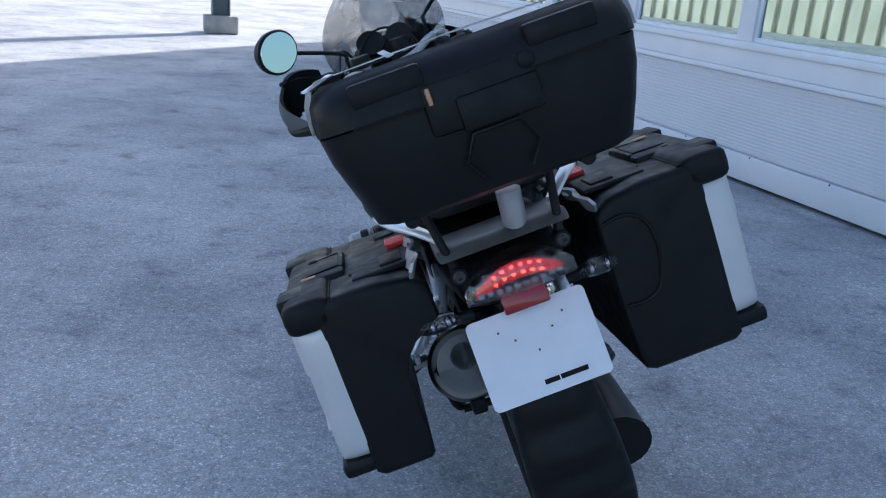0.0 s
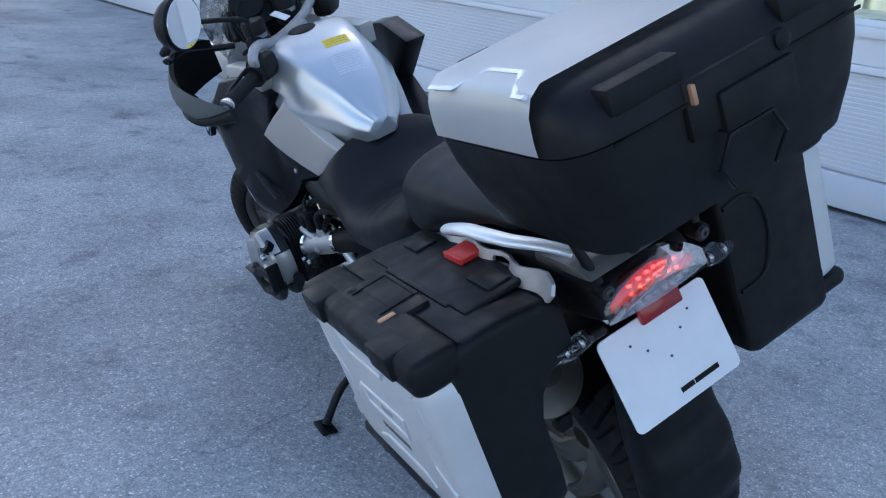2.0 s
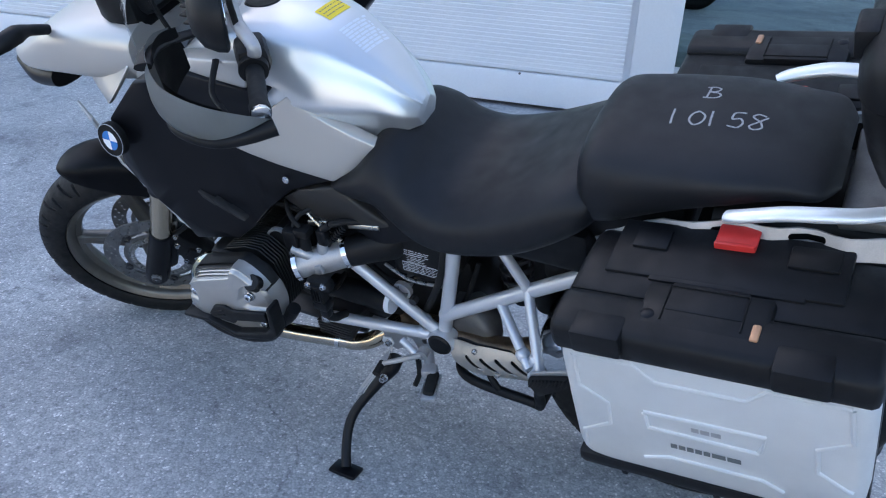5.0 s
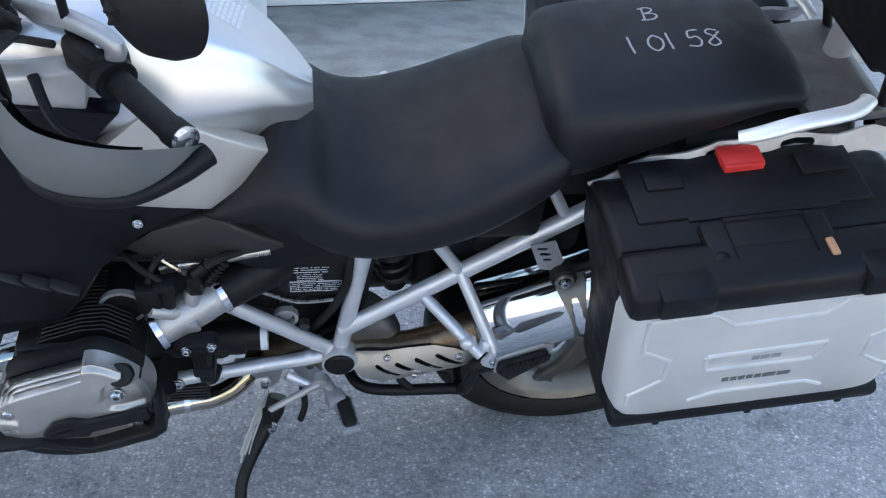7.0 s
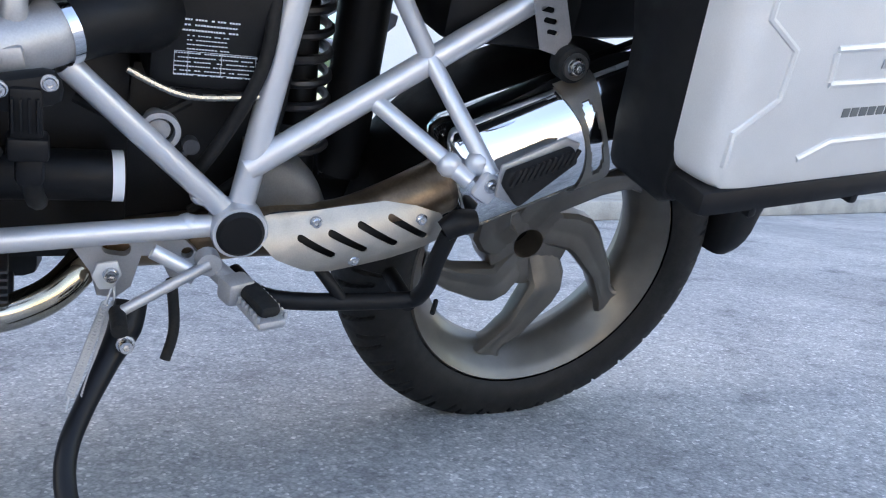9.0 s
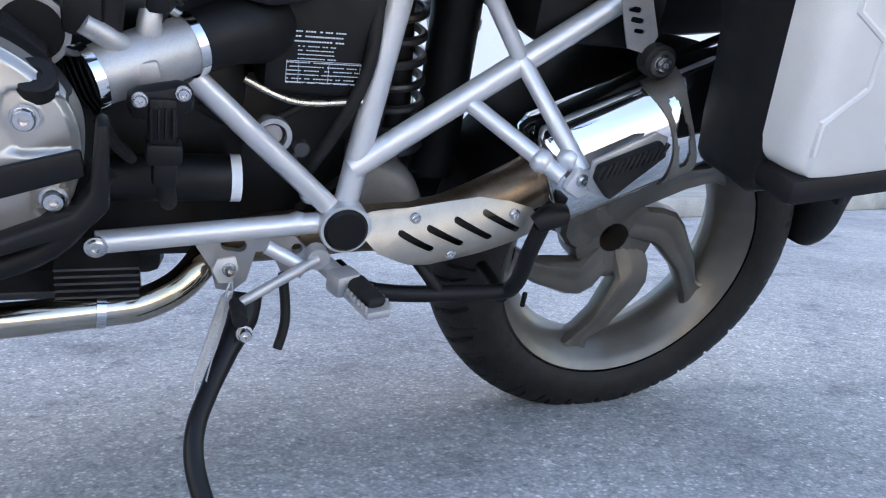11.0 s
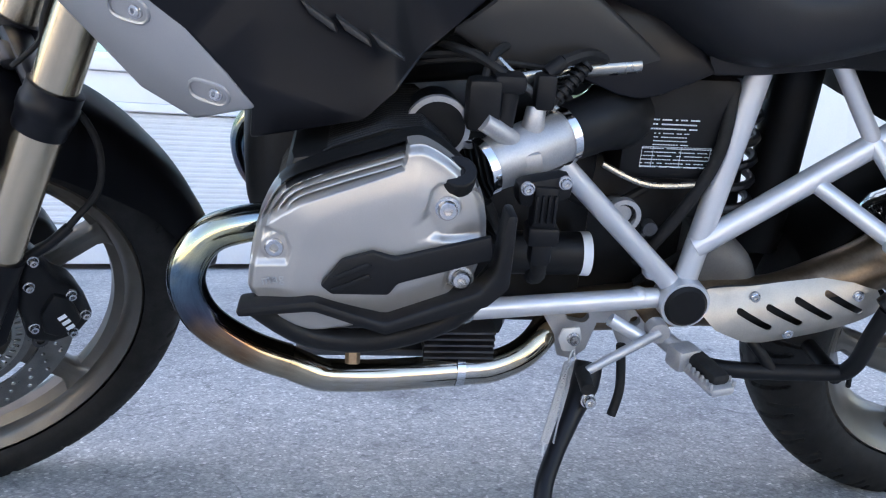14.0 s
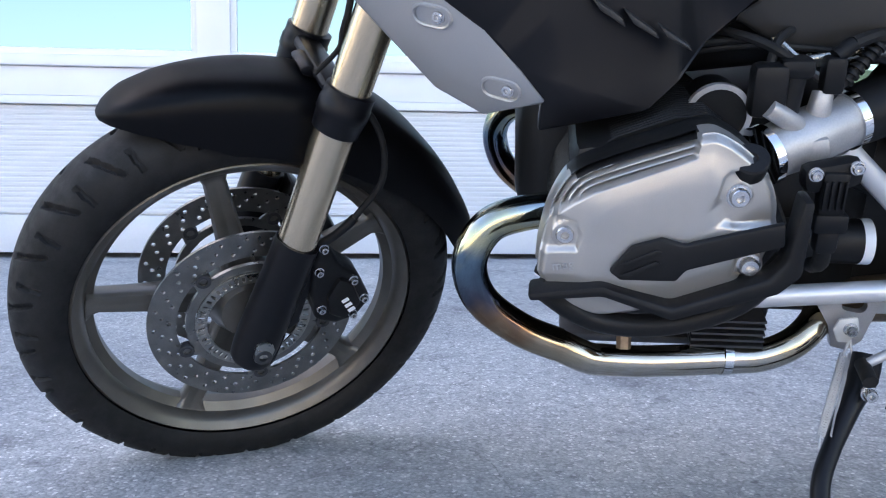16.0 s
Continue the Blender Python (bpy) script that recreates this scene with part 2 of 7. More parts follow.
# tail lens and diodes are given a red emission of their own
TAIL_RED = material("red_lens", (0.42, 0.006, 0.008), rough=0.2, coat=0.3, emit=(1.0, 0.02, 0.015), emit_strength=0.2)
LED_RED = material("lit_red_led", (1.0, 0.05, 0.03), rough=0.3, emit=(1.0, 0.06, 0.03), emit_strength=3.0)
CLEAR_LENS = material("clear_lens", (0.9, 0.92, 0.94), rough=0.05, transmission=1.0)
SMOKE_LENS = material("smoked_clear_lens", (0.8, 0.79, 0.79), rough=0.03, spec=0.2, transmission=1.0)
REFLECTOR = material("lamp_reflector", (0.6, 0.6, 0.63), rough=0.2, metal=1.0)
SCREEN = material("windscreen_plastic", (0.85, 0.86, 0.85), rough=0.03, transmission=1.0)
POST_GREEN = material("grey_green_post", (0.16, 0.2, 0.22), rough=0.5, stain=0.15, stain_scale=3)
CLADDING = material("beige_cladding", (0.8, 0.74, 0.6), rough=0.7, stain=0.2, stain_scale=0.6)
HILL = material("wooded_hill", (0.07, 0.1, 0.06), rough=0.95, stain=0.5, stain_scale=0.05)
SHIELD_STEEL = material("shield_steel", (0.5, 0.47, 0.42), rough=0.45, metal=0.7, stain=0.15, stain_scale=30, grain=0.1, grain_scale=700)
BROWN_STEEL = material("browned_steel", (0.3, 0.22, 0.15), rough=0.38, metal=0.9, stain=0.5, stain_scale=24, grain=0.15, grain_scale=300)
DISC_STEEL = material("disc_steel", (0.27, 0.265, 0.255), rough=0.34, metal=0.9, stain=0.3, stain_scale=30, grain=0.15, grain_scale=900, rough_var=0.08)
CASTING = material("dull_casting", (0.16, 0.158, 0.155), rough=0.5, metal=0.4, stain=0.3, stain_scale=22, grain=0.15, grain_scale=500, bump=0.2, bump_scale=500)
DEEP_RED = material("dark_red_reflector", (0.3, 0.006, 0.012), rough=0.18, coat=0.5, grain=0.2, grain_scale=900)
HEAT_STEEL = heat_tinted_steel()

# ---- shaping helpers ----
from mathutils.bvhtree import BVHTree

def part(name, bm, mat, parent=None, label="", smooth=True, angle=40):
    me = bpy.data.meshes.new(name)
    bmesh.ops.recalc_face_normals(bm, faces=bm.faces[:])
    bm.to_mesh(me)
    bm.free()
    me.materials.append(mat)
    if smooth:
        me.shade_smooth()
        me.set_sharp_from_angle(angle=radians(angle))
    ob = new(name, me)
    if parent is not None:
        ob.parent = parent
    if label:
        ob["label"] = label
    return ob


def root(name, m, label, category, group="", kind=""):
    ob = new(name)
    ob.empty_display_size = 0.05
    ob.matrix_basis = m
    return tagged(ob, label, category, group, kind)


def box(bm, centre, size, bevel=0.0, rot=None, seg=2):
    b = bmesh.new()
    bmesh.ops.create_cube(b, size=1.0)
    bmesh.ops.scale(b, vec=size, verts=b.verts)
    if bevel > 0:
        bmesh.ops.bevel(b, geom=b.edges[:], offset=min(bevel, min(size) * 0.49), segments=seg, affect='EDGES', profile=0.5)
    m = Matrix.Translation(centre)
    if rot is not None:
        m = m @ rot
    b.transform(m)
    merge(bm, b)


def merge(bm, b):
    me = bpy.data.meshes.new("tmp")
    b.to_mesh(me)
    b.free()
    bm.from_mesh(me)
    bpy.data.meshes.remove(me)


def curve_points(pts, steps=6):
    """Catmull-Rom points through pts."""
    p = [Vector(q) for q in pts]
    if len(p) < 3 or steps <= 1:
        return p
    out = []
    for i in range(len(p) - 1):
        p0, p1, p2, p3 = p[max(i - 1, 0)], p[i], p[i + 1], p[min(i + 2, len(p) - 1)]
        for k in range(steps):
            t = k / steps
            out.append(0.5 * ((2 * p1) + (p2 - p0) * t + (2 * p0 - 5 * p1 + 4 * p2 - p3) * t * t + (3 * p1 - p0 - 3 * p2 + p3) * t ** 3))
    out.append(p[-1])
    return out


def tube(bm, pts, r, seg=12, steps=6, caps=True, flat=1.0):
    """A round bar along a smooth line; r is one radius or one for each given point."""
    line = curve_points(pts, steps)
    if isinstance(r, (int, float)):
        rad = [r] * len(line)
    else:
        rad = [float(v) for v in np.interp(np.linspace(0, len(r) - 1, len(line)), range(len(r)), r)]
    side = None
    rings = []
    for i, q in enumerate(line):
        d = (line[min(i + 1, len(line) - 1)] - line[max(i - 1, 0)]).normalized()
        if side is None:
            ref = Vector((0, 0, 1)) if abs(d.z) < 0.9 else Vector((1, 0, 0))
            side = d.cross(ref).normalized()
        else:
            side = (side - d * side.dot(d)).normalized()
        up = side.cross(d)
        rings.append([bm.verts.new(q + (side * math.cos(a) + up * math.sin(a) * flat) * rad[i]) for a in (2 * math.pi * k / seg for k in range(seg))])
    for a, b in zip(rings, rings[1:]):
        for k in range(seg):
            bm.faces.new((a[k], a[(k + 1) % seg], b[(k + 1) % seg], b[k]))
    if caps:
        bm.faces.new(rings[0][::-1])
        bm.faces.new(rings[-1])


def rod(bm, a, b, r, seg=16, r2=None):
    tube(bm, [a, b], r if r2 is None else [r, r2], seg, 1)


def loft(bm, sections, seg=32, caps=True):
    """sections: (y, half width, top, bottom, power, x centre); a body along y of rounded cross-sections."""
    rings = []
    for y, hw, top, bot, n, xc in sections:
        zc, h = (top + bot) / 2, (top - bot) / 2
        ring = []
        for k in range(seg):
            a = 2 * math.pi * k / seg
            c, s = math.cos(a), math.sin(a)
            ring.append(bm.verts.new((xc + hw * math.copysign(abs(c) ** (2 / n), c), y, zc + h * math.copysign(abs(s) ** (2 / n), s))))
        rings.append(ring)
    for a, b in zip(rings, rings[1:]):
        for k in range(seg):
            bm.faces.new((a[k], a[(k + 1) % seg], b[(k + 1) % seg], b[k]))
    if caps:
        bm.faces.new(rings[0][::-1])
        bm.faces.new(rings[-1])


def smooth_sections(keys, count=40):
    """Section keys eased into count sections."""
    k = np.array(keys, float)
    u = np.arange(len(k))
    w = np.linspace(0, len(k) - 1, count)
    out = []
    for t in w:
        i = min(int(t), len(k) - 2)
        f = t - i
        p0, p1, p2, p3 = k[max(i - 1, 0)], k[i], k[i + 1], k[min(i + 2, len(k) - 1)]
        out.append(tuple(0.5 * (2 * p1 + (p2 - p0) * f + (2 * p0 - 5 * p1 + 4 * p2 - p3) * f * f + (3 * p1 - p0 - 3 * p2 + p3) * f ** 3)))
    return out


def revolve(bm, profile, seg=48, closed=False, m=None):
    """profile: (radius, x) round the x axis."""
    m = m or Matrix()
    rings = [[bm.verts.new(m @ Vector((x, r * math.cos(2 * math.pi * k / seg), r * math.sin(2 * math.pi * k / seg)))) for k in range(seg)] for r, x in profile]
    pairs = list(zip(rings, rings[1:]))
    if closed:
        pairs.append((rings[-1], rings[0]))
    for a, b in pairs:
        for k in range(seg):
            bm.faces.new((a[k], a[(k + 1) % seg], b[(k + 1) % seg], b[k]))
    if not closed:
        if profile[0][0] > 1e-5:
            bm.faces.new(rings[0][::-1])
        if profile[-1][0] > 1e-5:
            bm.faces.new(rings[-1])


def slab(bm, outline, thick, bevel=0.004, seg=2):
    """A plate from points (x, y, z) in order round its edge; it grows by thick along +x (or -x) and its rim is rounded."""
    b = bmesh.new()
    vs = [b.verts.new(p) for p in outline]
    f = b.faces.new(vs)
    ext = bmesh.ops.extrude_face_region(b, geom=[f])
    moved = [v for v in ext["geom"] if isinstance(v, bmesh.types.BMVert)]
    bmesh.ops.translate(b, vec=(thick, 0, 0), verts=moved)
    bmesh.ops.recalc_face_normals(b, faces=b.faces[:])
    if bevel > 0:
        bmesh.ops.bevel(b, geom=b.edges[:], offset=bevel, segments=seg, affect='EDGES', profile=0.5)
    bmesh.ops.triangulate(b, faces=[q for q in b.faces if len(q.verts) > 4])
    merge(bm, b)


def bowed(bm, outline, thick, bulge=0.02, bevel=0.004, cuts=3):
    """A plate like slab, subdivided and bowed outwards (towards -x) in its middle."""
    b = bmesh.new()
    slab(b, outline, thick, bevel)
    ys = [p[1] for p in outline]
    zs = [p[2] for p in outline]
    y0, y1, z0, z1 = min(ys), max(ys), min(zs), max(zs)
    bmesh.ops.subdivide_edges(b, edges=[e for e in b.edges if e.calc_length() > 0.05], cuts=cuts, use_grid_fill=True)
    for v in b.verts:
        u = (v.co.y - y0) / (y1 - y0) * 2 - 1
        w = (v.co.z - z0) / (z1 - z0) * 2 - 1
        v.co.x -= bulge * max(0, 1 - u * u) * max(0, 1 - w * w)
    merge(bm, b)


def bolt(bm, at, axis, r=0.009, h=0.006):
    """A round bolt head with a star socket."""
    q = Vector(axis).normalized().to_track_quat('X', 'Z').to_matrix().to_4x4()
    m = Matrix.Translation(at) @ q
    revolve(bm, [(r * 1.25, -0.002), (r * 1.25, 0.0012), (r, 0.0015), (r, h * 0.8), (r * 0.85, h), (r * 0.45, h), (r * 0.38, h * 0.3), (0.0001, h * 0.3)], 14, m=m)


def writing(text, size, m, mat, parent, name="lettering", extrude=0.0004, spacing=1.0):
    cu = bpy.data.curves.new(name, 'FONT')
    cu.body, cu.size, cu.extrude, cu.align_x, cu.align_y, cu.space_character = text, size, extrude, 'CENTER', 'CENTER', spacing
    tmp = bpy.data.objects.new("tmp_text", cu)
    me = bpy.data.meshes.new_from_object(tmp)
    bpy.data.objects.remove(tmp)
    me.transform(m)
    me.materials.clear()
    me.materials.append(mat)
    ob = new(name, me)
    if parent is not None:
        ob.parent = parent
    return ob


def drape(ob, onto, way, lift=0.0008):
    """Lays a flat thing's points on a surface, along way."""
    from_me = onto.data
    tree = BVHTree.FromPolygons([v.co.copy() for v in from_me.vertices], [tuple(p.vertices) for p in from_me.polygons])
    w = Vector(way).normalized()
    for v in ob.data.vertices:
        hit = tree.ray_cast(v.co - w * 0.5, w)
        if hit[0] is not None:
            v.co = hit[0] - w * lift
    return ob


def bars(widths, size, m, mat, parent, name="print_bar"):
    """A line of plain bars in place of lettering."""
    bm = bmesh.new()
    total = sum(widths) + 0.25 * size * (len(widths) - 1)
    x = -total / 2
    for w in widths:
        box(bm, (x + w / 2, 0, 0), (w, size, 0.0006))
        x += w + 0.25 * size
    bm.transform(m)
    return part(name, bm, mat, parent, smooth=False)


def face_pose(at, right, up):
    """Flat artwork: its x runs along right, its y along up."""
    r = Vector(right).normalized()
    u = Vector(up)
    u = (u - r * u.dot(r)).normalized()
    n = r.cross(u)
    return Matrix(((r.x, u.x, n.x, at[0]), (r.y, u.y, n.y, at[1]), (r.z, u.z, n.z, at[2]), (0, 0, 0, 1)))



def stadium(c, d, half, w, n=6):
    """Points round a slot: centre (y, z), way, half its length, half its width."""
    d = Vector(d).normalized()
    e = Vector((-d.y, d.x))
    c = Vector(c)
    out = []
    for sgn in (1, -1):
        for k in range(n + 1):
            a = math.pi * (k / n - 0.5)
            out.append(c + d * sgn * (half - w) + (d * math.cos(a) + e * math.sin(a)) * w * sgn)
    return [(p.x, p.y) for p in out]


def pierced(bm, outline, holes, x, thick, curve=None, fine=0.0):
    """A plate in the y-z plane at x with real holes, optionally split finely and curved by curve(y, z), an x offset."""
    b = bmesh.new()
    edges = []
    for loop in [outline] + holes:
        vs = [b.verts.new((x, p[0], p[1])) for p in loop]
        edges += [b.edges.new((vs[k], vs[(k + 1) % len(vs)])) for k in range(len(vs))]
    bmesh.ops.triangle_fill(b, use_beauty=True, use_dissolve=False, edges=edges)
    if fine:
        for _ in range(3):
            long = [e for e in b.edges if e.calc_length() > fine]
            if not long:
                break
            bmesh.ops.subdivide_edges(b, edges=long, cuts=1)
            bmesh.ops.triangulate(b, faces=[f for f in b.faces if len(f.verts) > 3])
    if curve:
        for v in b.verts:
            v.co.x += curve(v.co.y, v.co.z)
    bmesh.ops.recalc_face_normals(b, faces=b.faces[:])
    bmesh.ops.solidify(b, geom=b.faces[:], thickness=thick)
    merge(bm, b)


def inside_by(y, z, poly):
    """Distance inside a polygon's edge (negative outside)."""
    best, inside = 1e9, False
    for k in range(len(poly)):
        (y0, z0), (y1, z1) = poly[k], poly[(k + 1) % len(poly)]
        dy, dz = y1 - y0, z1 - z0
        f = max(0.0, min(1.0, ((y - y0) * dy + (z - z0) * dz) / (dy * dy + dz * dz + 1e-12)))
        best = min(best, math.hypot(y - y0 - f * dy, z - z0 - f * dz))
        if (z0 > z) != (z1 > z) and y < y0 + (z - z0) / (z1 - z0) * dy:
            inside = not inside
    return best if inside else -best


def ease(a, b, v):
    f = max(0.0, min(1.0, (v - a) / (b - a)))
    return f * f * (3 - 2 * f)


def share(ob, parent, m):
    """Another part on the same mesh, placed by m."""
    c = new(ob.name.split(".")[0], ob.data)
    c.parent = parent
    c.matrix_basis = m
    return c
# ---- the forecourt and the hall ----
WN = Vector((0.979, 0.204, 0)).normalized()      # from the forecourt towards the hall
WA = Vector((-WN.y, WN.x, 0))                    # along the hall's front
WALL_D = 3.24


def on_wall(a, z, out=0.0):
    """A place on the hall's front: a metres along it, z up, out metres towards the forecourt."""
    return WA * a + WN * (WALL_D - out) + Vector((0, 0, z))


def wall_box(bm, a0, a1, z0, z1, out0, out1, bevel=0.0):
    c = on_wall((a0 + a1) / 2, (z0 + z1) / 2, (out0 + out1) / 2)
    rot = Matrix((WA, WN, Vector((0, 0, 1)))).transposed().to_4x4()
    box(bm, c, (abs(a1 - a0), abs(out1 - out0), abs(z1 - z0)), bevel, rot)


def build_ground():
    bm = bmesh.new()
    xs = [-300, -80, -30, -12, -6, -3, -1.5, 0, 1.5, 3, 6, 12, 30, 80, 300]
    ys = [-300, -80, -30, -12, -6, -3, -1, 0.5, 2, 4, 8, 14, 30, 80, 300]
    grid = [[bm.verts.new((x, y, 0)) for y in ys] for x in xs]
    for i in range(len(xs) - 1):
        for j in range(len(ys) - 1):
            bm.faces.new((grid[i][j], grid[i + 1][j], grid[i + 1][j + 1], grid[i][j + 1]))
    g = part("ground", bm, ASPHALT, smooth=False)
    tagged(g, "worn light grey asphalt forecourt with small stones", "ground", kind="structure")


WALL_END, WALL_FAR = 0.13, 11.7
MULLIONS = [2.04 + 1.49 * k for k in range(-1, 7)]


def build_front():
    wall = root("wall_front", Matrix(), "white hall front of ribbed metal panels under a row of windows", "wall", kind="structure")
    # ribbed panels with an uneven joint now and then
    bm = bmesh.new()
    rib = 0.025
    count = int((0.75 - 0.22) / rib)
    prof = []
    for k in range(count):
        z = 0.22 + k * rib
        prof += [(z, 0.0), (z + rib * 0.28, 0.0), (z + rib * 0.4, 0.005), (z + rib * 0.86, 0.005)]
    prof.append((0.22 + count * rib, 0.0))
    stops = [WALL_END + 0.28, 2.6, 5.62, 8.6, WALL_FAR]
    for a0, a1 in zip(stops, stops[1:]):
        rows = [[bm.verts.new(on_wall(a, z, 0.012 + o)) for a in (a0 + 0.001, a1 - 0.001)] for z, o in prof]
        for p, q in zip(rows, rows[1:]):
            bm.faces.new((p[0], p[1], q[1], q[0]))
    part("ribbed_panel", bm, WALL_WHITE, wall, smooth=False)
    bm = bmesh.new()
    # upper wall is unseen; carried up to 6 m to darken the ground beside it
    wall_box(bm, WALL_END, WALL_FAR, 0.03, 6.0, -0.25, -0.005)
    part("wall_core", bm, WALL_WHITE, wall, smooth=False)
    bm = bmesh.new()
    wall_box(bm, WALL_END, WALL_FAR, 0.028, 0.212, 0.0, 0.045, 0.004)
    part("base_sheet", bm, WALL_WHITE, wall)
    bm = bmesh.new()
    wall_box(bm, WALL_END, WALL_END + 0.24, 0.214, 6.0, 0.0, 0.03, 0.004)
    part("end_trim", bm, WALL_WHITE, wall)
    bm = bmesh.new()
    for k in range(9):
        for z in (0.205, 0.765):
            bolt(bm, on_wall(0.25 + k * 0.75, z, 0.045), -WN, 0.006, 0.003)
    part("rivet", bm, DARK_STEEL, wall)
    # windows
    win = root("window_1", Matrix(), "row of white-framed windows with mirroring coated glass", "window", kind="structure")
    bm = bmesh.new()
    wall_box(bm, WALL_END + 0.28, WALL_FAR, 0.75, 0.79, 0.0, 0.05, 0.004)
    wall_box(bm, WALL_END + 0.28, WALL_FAR, 0.792, 0.93, 0.0, 0.035, 0.004)
    wall_box(bm, WALL_END + 0.28, WALL_FAR, 0.932, 0.985, 0.0, 0.07, 0.006)
    part("window_sill", bm, FRAME_WHITE, win)
    for a in MULLIONS:
        bm = bmesh.new()
        wall_box(bm, a - 0.08, a + 0.08, 0.985, 2.3, 0.0, 0.05, 0.006)
        part("window_frame", bm, FRAME_WHITE, win)
        bm = bmesh.new()
        wall_box(bm, a + 0.08, a + 1.41, 0.985, 1.02, 0.0, 0.03, 0.004)
        wall_box(bm, a + 0.08, a + 0.11, 1.02, 2.3, 0.0, 0.03, 0.004)
        wall_box(bm, a + 1.38, a + 1.41, 1.02, 2.3, 0.0, 0.03, 0.004)
        part("window_frame", bm, FRAME_WHITE, win)
        bm = bmesh.new()
        wall_box(bm, a + 0.11, a + 1.38, 1.02, 2.28, 0.001, 0.012)
        part("pane", bm, WINDOW_GLASS, win, smooth=False)
    bm = bmesh.new()
    wall_box(bm, WALL_END + 0.28, WALL_FAR, 2.3, 2.5, 0.0, 0.06, 0.006)
    part("window_frame", bm, FRAME_WHITE, win)
    # step and glazed entrance past the wall's end
    step = root("entrance_step", Matrix(), "pale concrete step in front of the glazed entrance", "step", kind="structure")
    bm = bmesh.new()
    wall_box(bm, -8.0, WALL_END + 0.03, 0.0, 0.12, -0.86, 0.77, 0.012)
    part("slab", bm, CONCRETE, step)
    door = root("door_1", Matrix(), "glazed entrance with greenish mirroring glass", "door", kind="structure")
    bm = bmesh.new()
    wall_box(bm, -2.1, WALL_END - 0.003, 0.16, 2.6, -0.90, -0.885)
    part("pane", bm, WINDOW_GLASS, door, smooth=False)
    bm = bmesh.new()
    wall_box(bm, -2.1, WALL_END - 0.003, 0.122, 0.158, -0.93, -0.87, 0.004)
    wall_box(bm, -1.75, -1.65, 0.16, 2.6, -0.93, -0.875, 0.004)
    part("door_frame", bm, FRAME_WHITE, door)
    bm = bmesh.new()
    wall_box(bm, -8.0, -2.1, 0.122, 6.0, -1.2, -0.87)
    wall_box(bm, -2.1, WALL_END - 0.003, 2.6, 6.0, -1.2, -0.875)
    wall_box(bm, WALL_END, WALL_END + 0.2, 0.122, 6.0, -1.2, -0.252)
    w2 = part("wall_entrance", bm, WALL_WHITE, smooth=False)
    tagged(w2, "white hall wall beside and above the entrance", "wall", kind="structure")


def prism(name, plan, z0, z1, mat, label, category, kind="structure"):
    bm = bmesh.new()
    lo = [bm.verts.new((x, y, z0)) for x, y in plan]
    hi = [bm.verts.new((x, y, z1)) for x, y in plan]
    bm.faces.new(hi)
    bm.faces.new(lo[::-1])
    for k in range(len(plan)):
        j = (k + 1) % len(plan)
        bm.faces.new((lo[k], lo[j], hi[j], hi[k]))
    return tagged(part(name, bm, mat, smooth=False), label, category, kind=kind)


def build_block():
    """An unseen tall block, added behind the low front to shade the forecourt."""
    h, run = 12.0, 12.0 / math.tan(SUN_EL)
    off = Vector((math.sin(SUN_AZ) * run, math.cos(SUN_AZ) * run))
    corner = Vector((-1.75, 10.75)) + off
    near = Vector((-5.4, 5.8)) + off
    far = corner + Vector((16, 5.8))
    prism("wall_block", [tuple(corner), tuple(near), (4.6, -9), (24, -9), (30, 20), tuple(far)], 0.0, h, WALL_WHITE, "unseen white block added behind the hall front to shade the forecourt", "building")
    # unseen roof strip at the raised wall top, added to block sky light
    q = [on_wall(WALL_END, 0, -0.26), on_wall(WALL_FAR, 0, -0.26), on_wall(WALL_FAR, 0, -1.2), on_wall(WALL_END, 0, -1.2)]
    prism("roof", [(p.x, p.y) for p in q], 5.98, 6.08, WALL_WHITE, "unseen flat roof strip, raised to darken the ground by the wall", "roof")


def build_post():
    post = root("post", Matrix.Translation((-1.9, 12.9, 0)) @ Matrix.Rotation(radians(10), 4, 'Z'), "grey-green steel post on a concrete foot", "post")
    bm = bmesh.new()
    box(bm, (0, 0, 0.14), (0.52, 0.42, 0.28), 0.03)
    part("foot", bm, CONCRETE, post)
    bm = bmesh.new()
    for x in (-0.13, 0.13):
        box(bm, (x, 0, 2.2), (0.02, 0.28, 4.0), 0.003)
    box(bm, (0, 0, 2.2), (0.24, 0.012, 4.0), 0.003)
    part("shaft", bm, POST_GREEN, post)


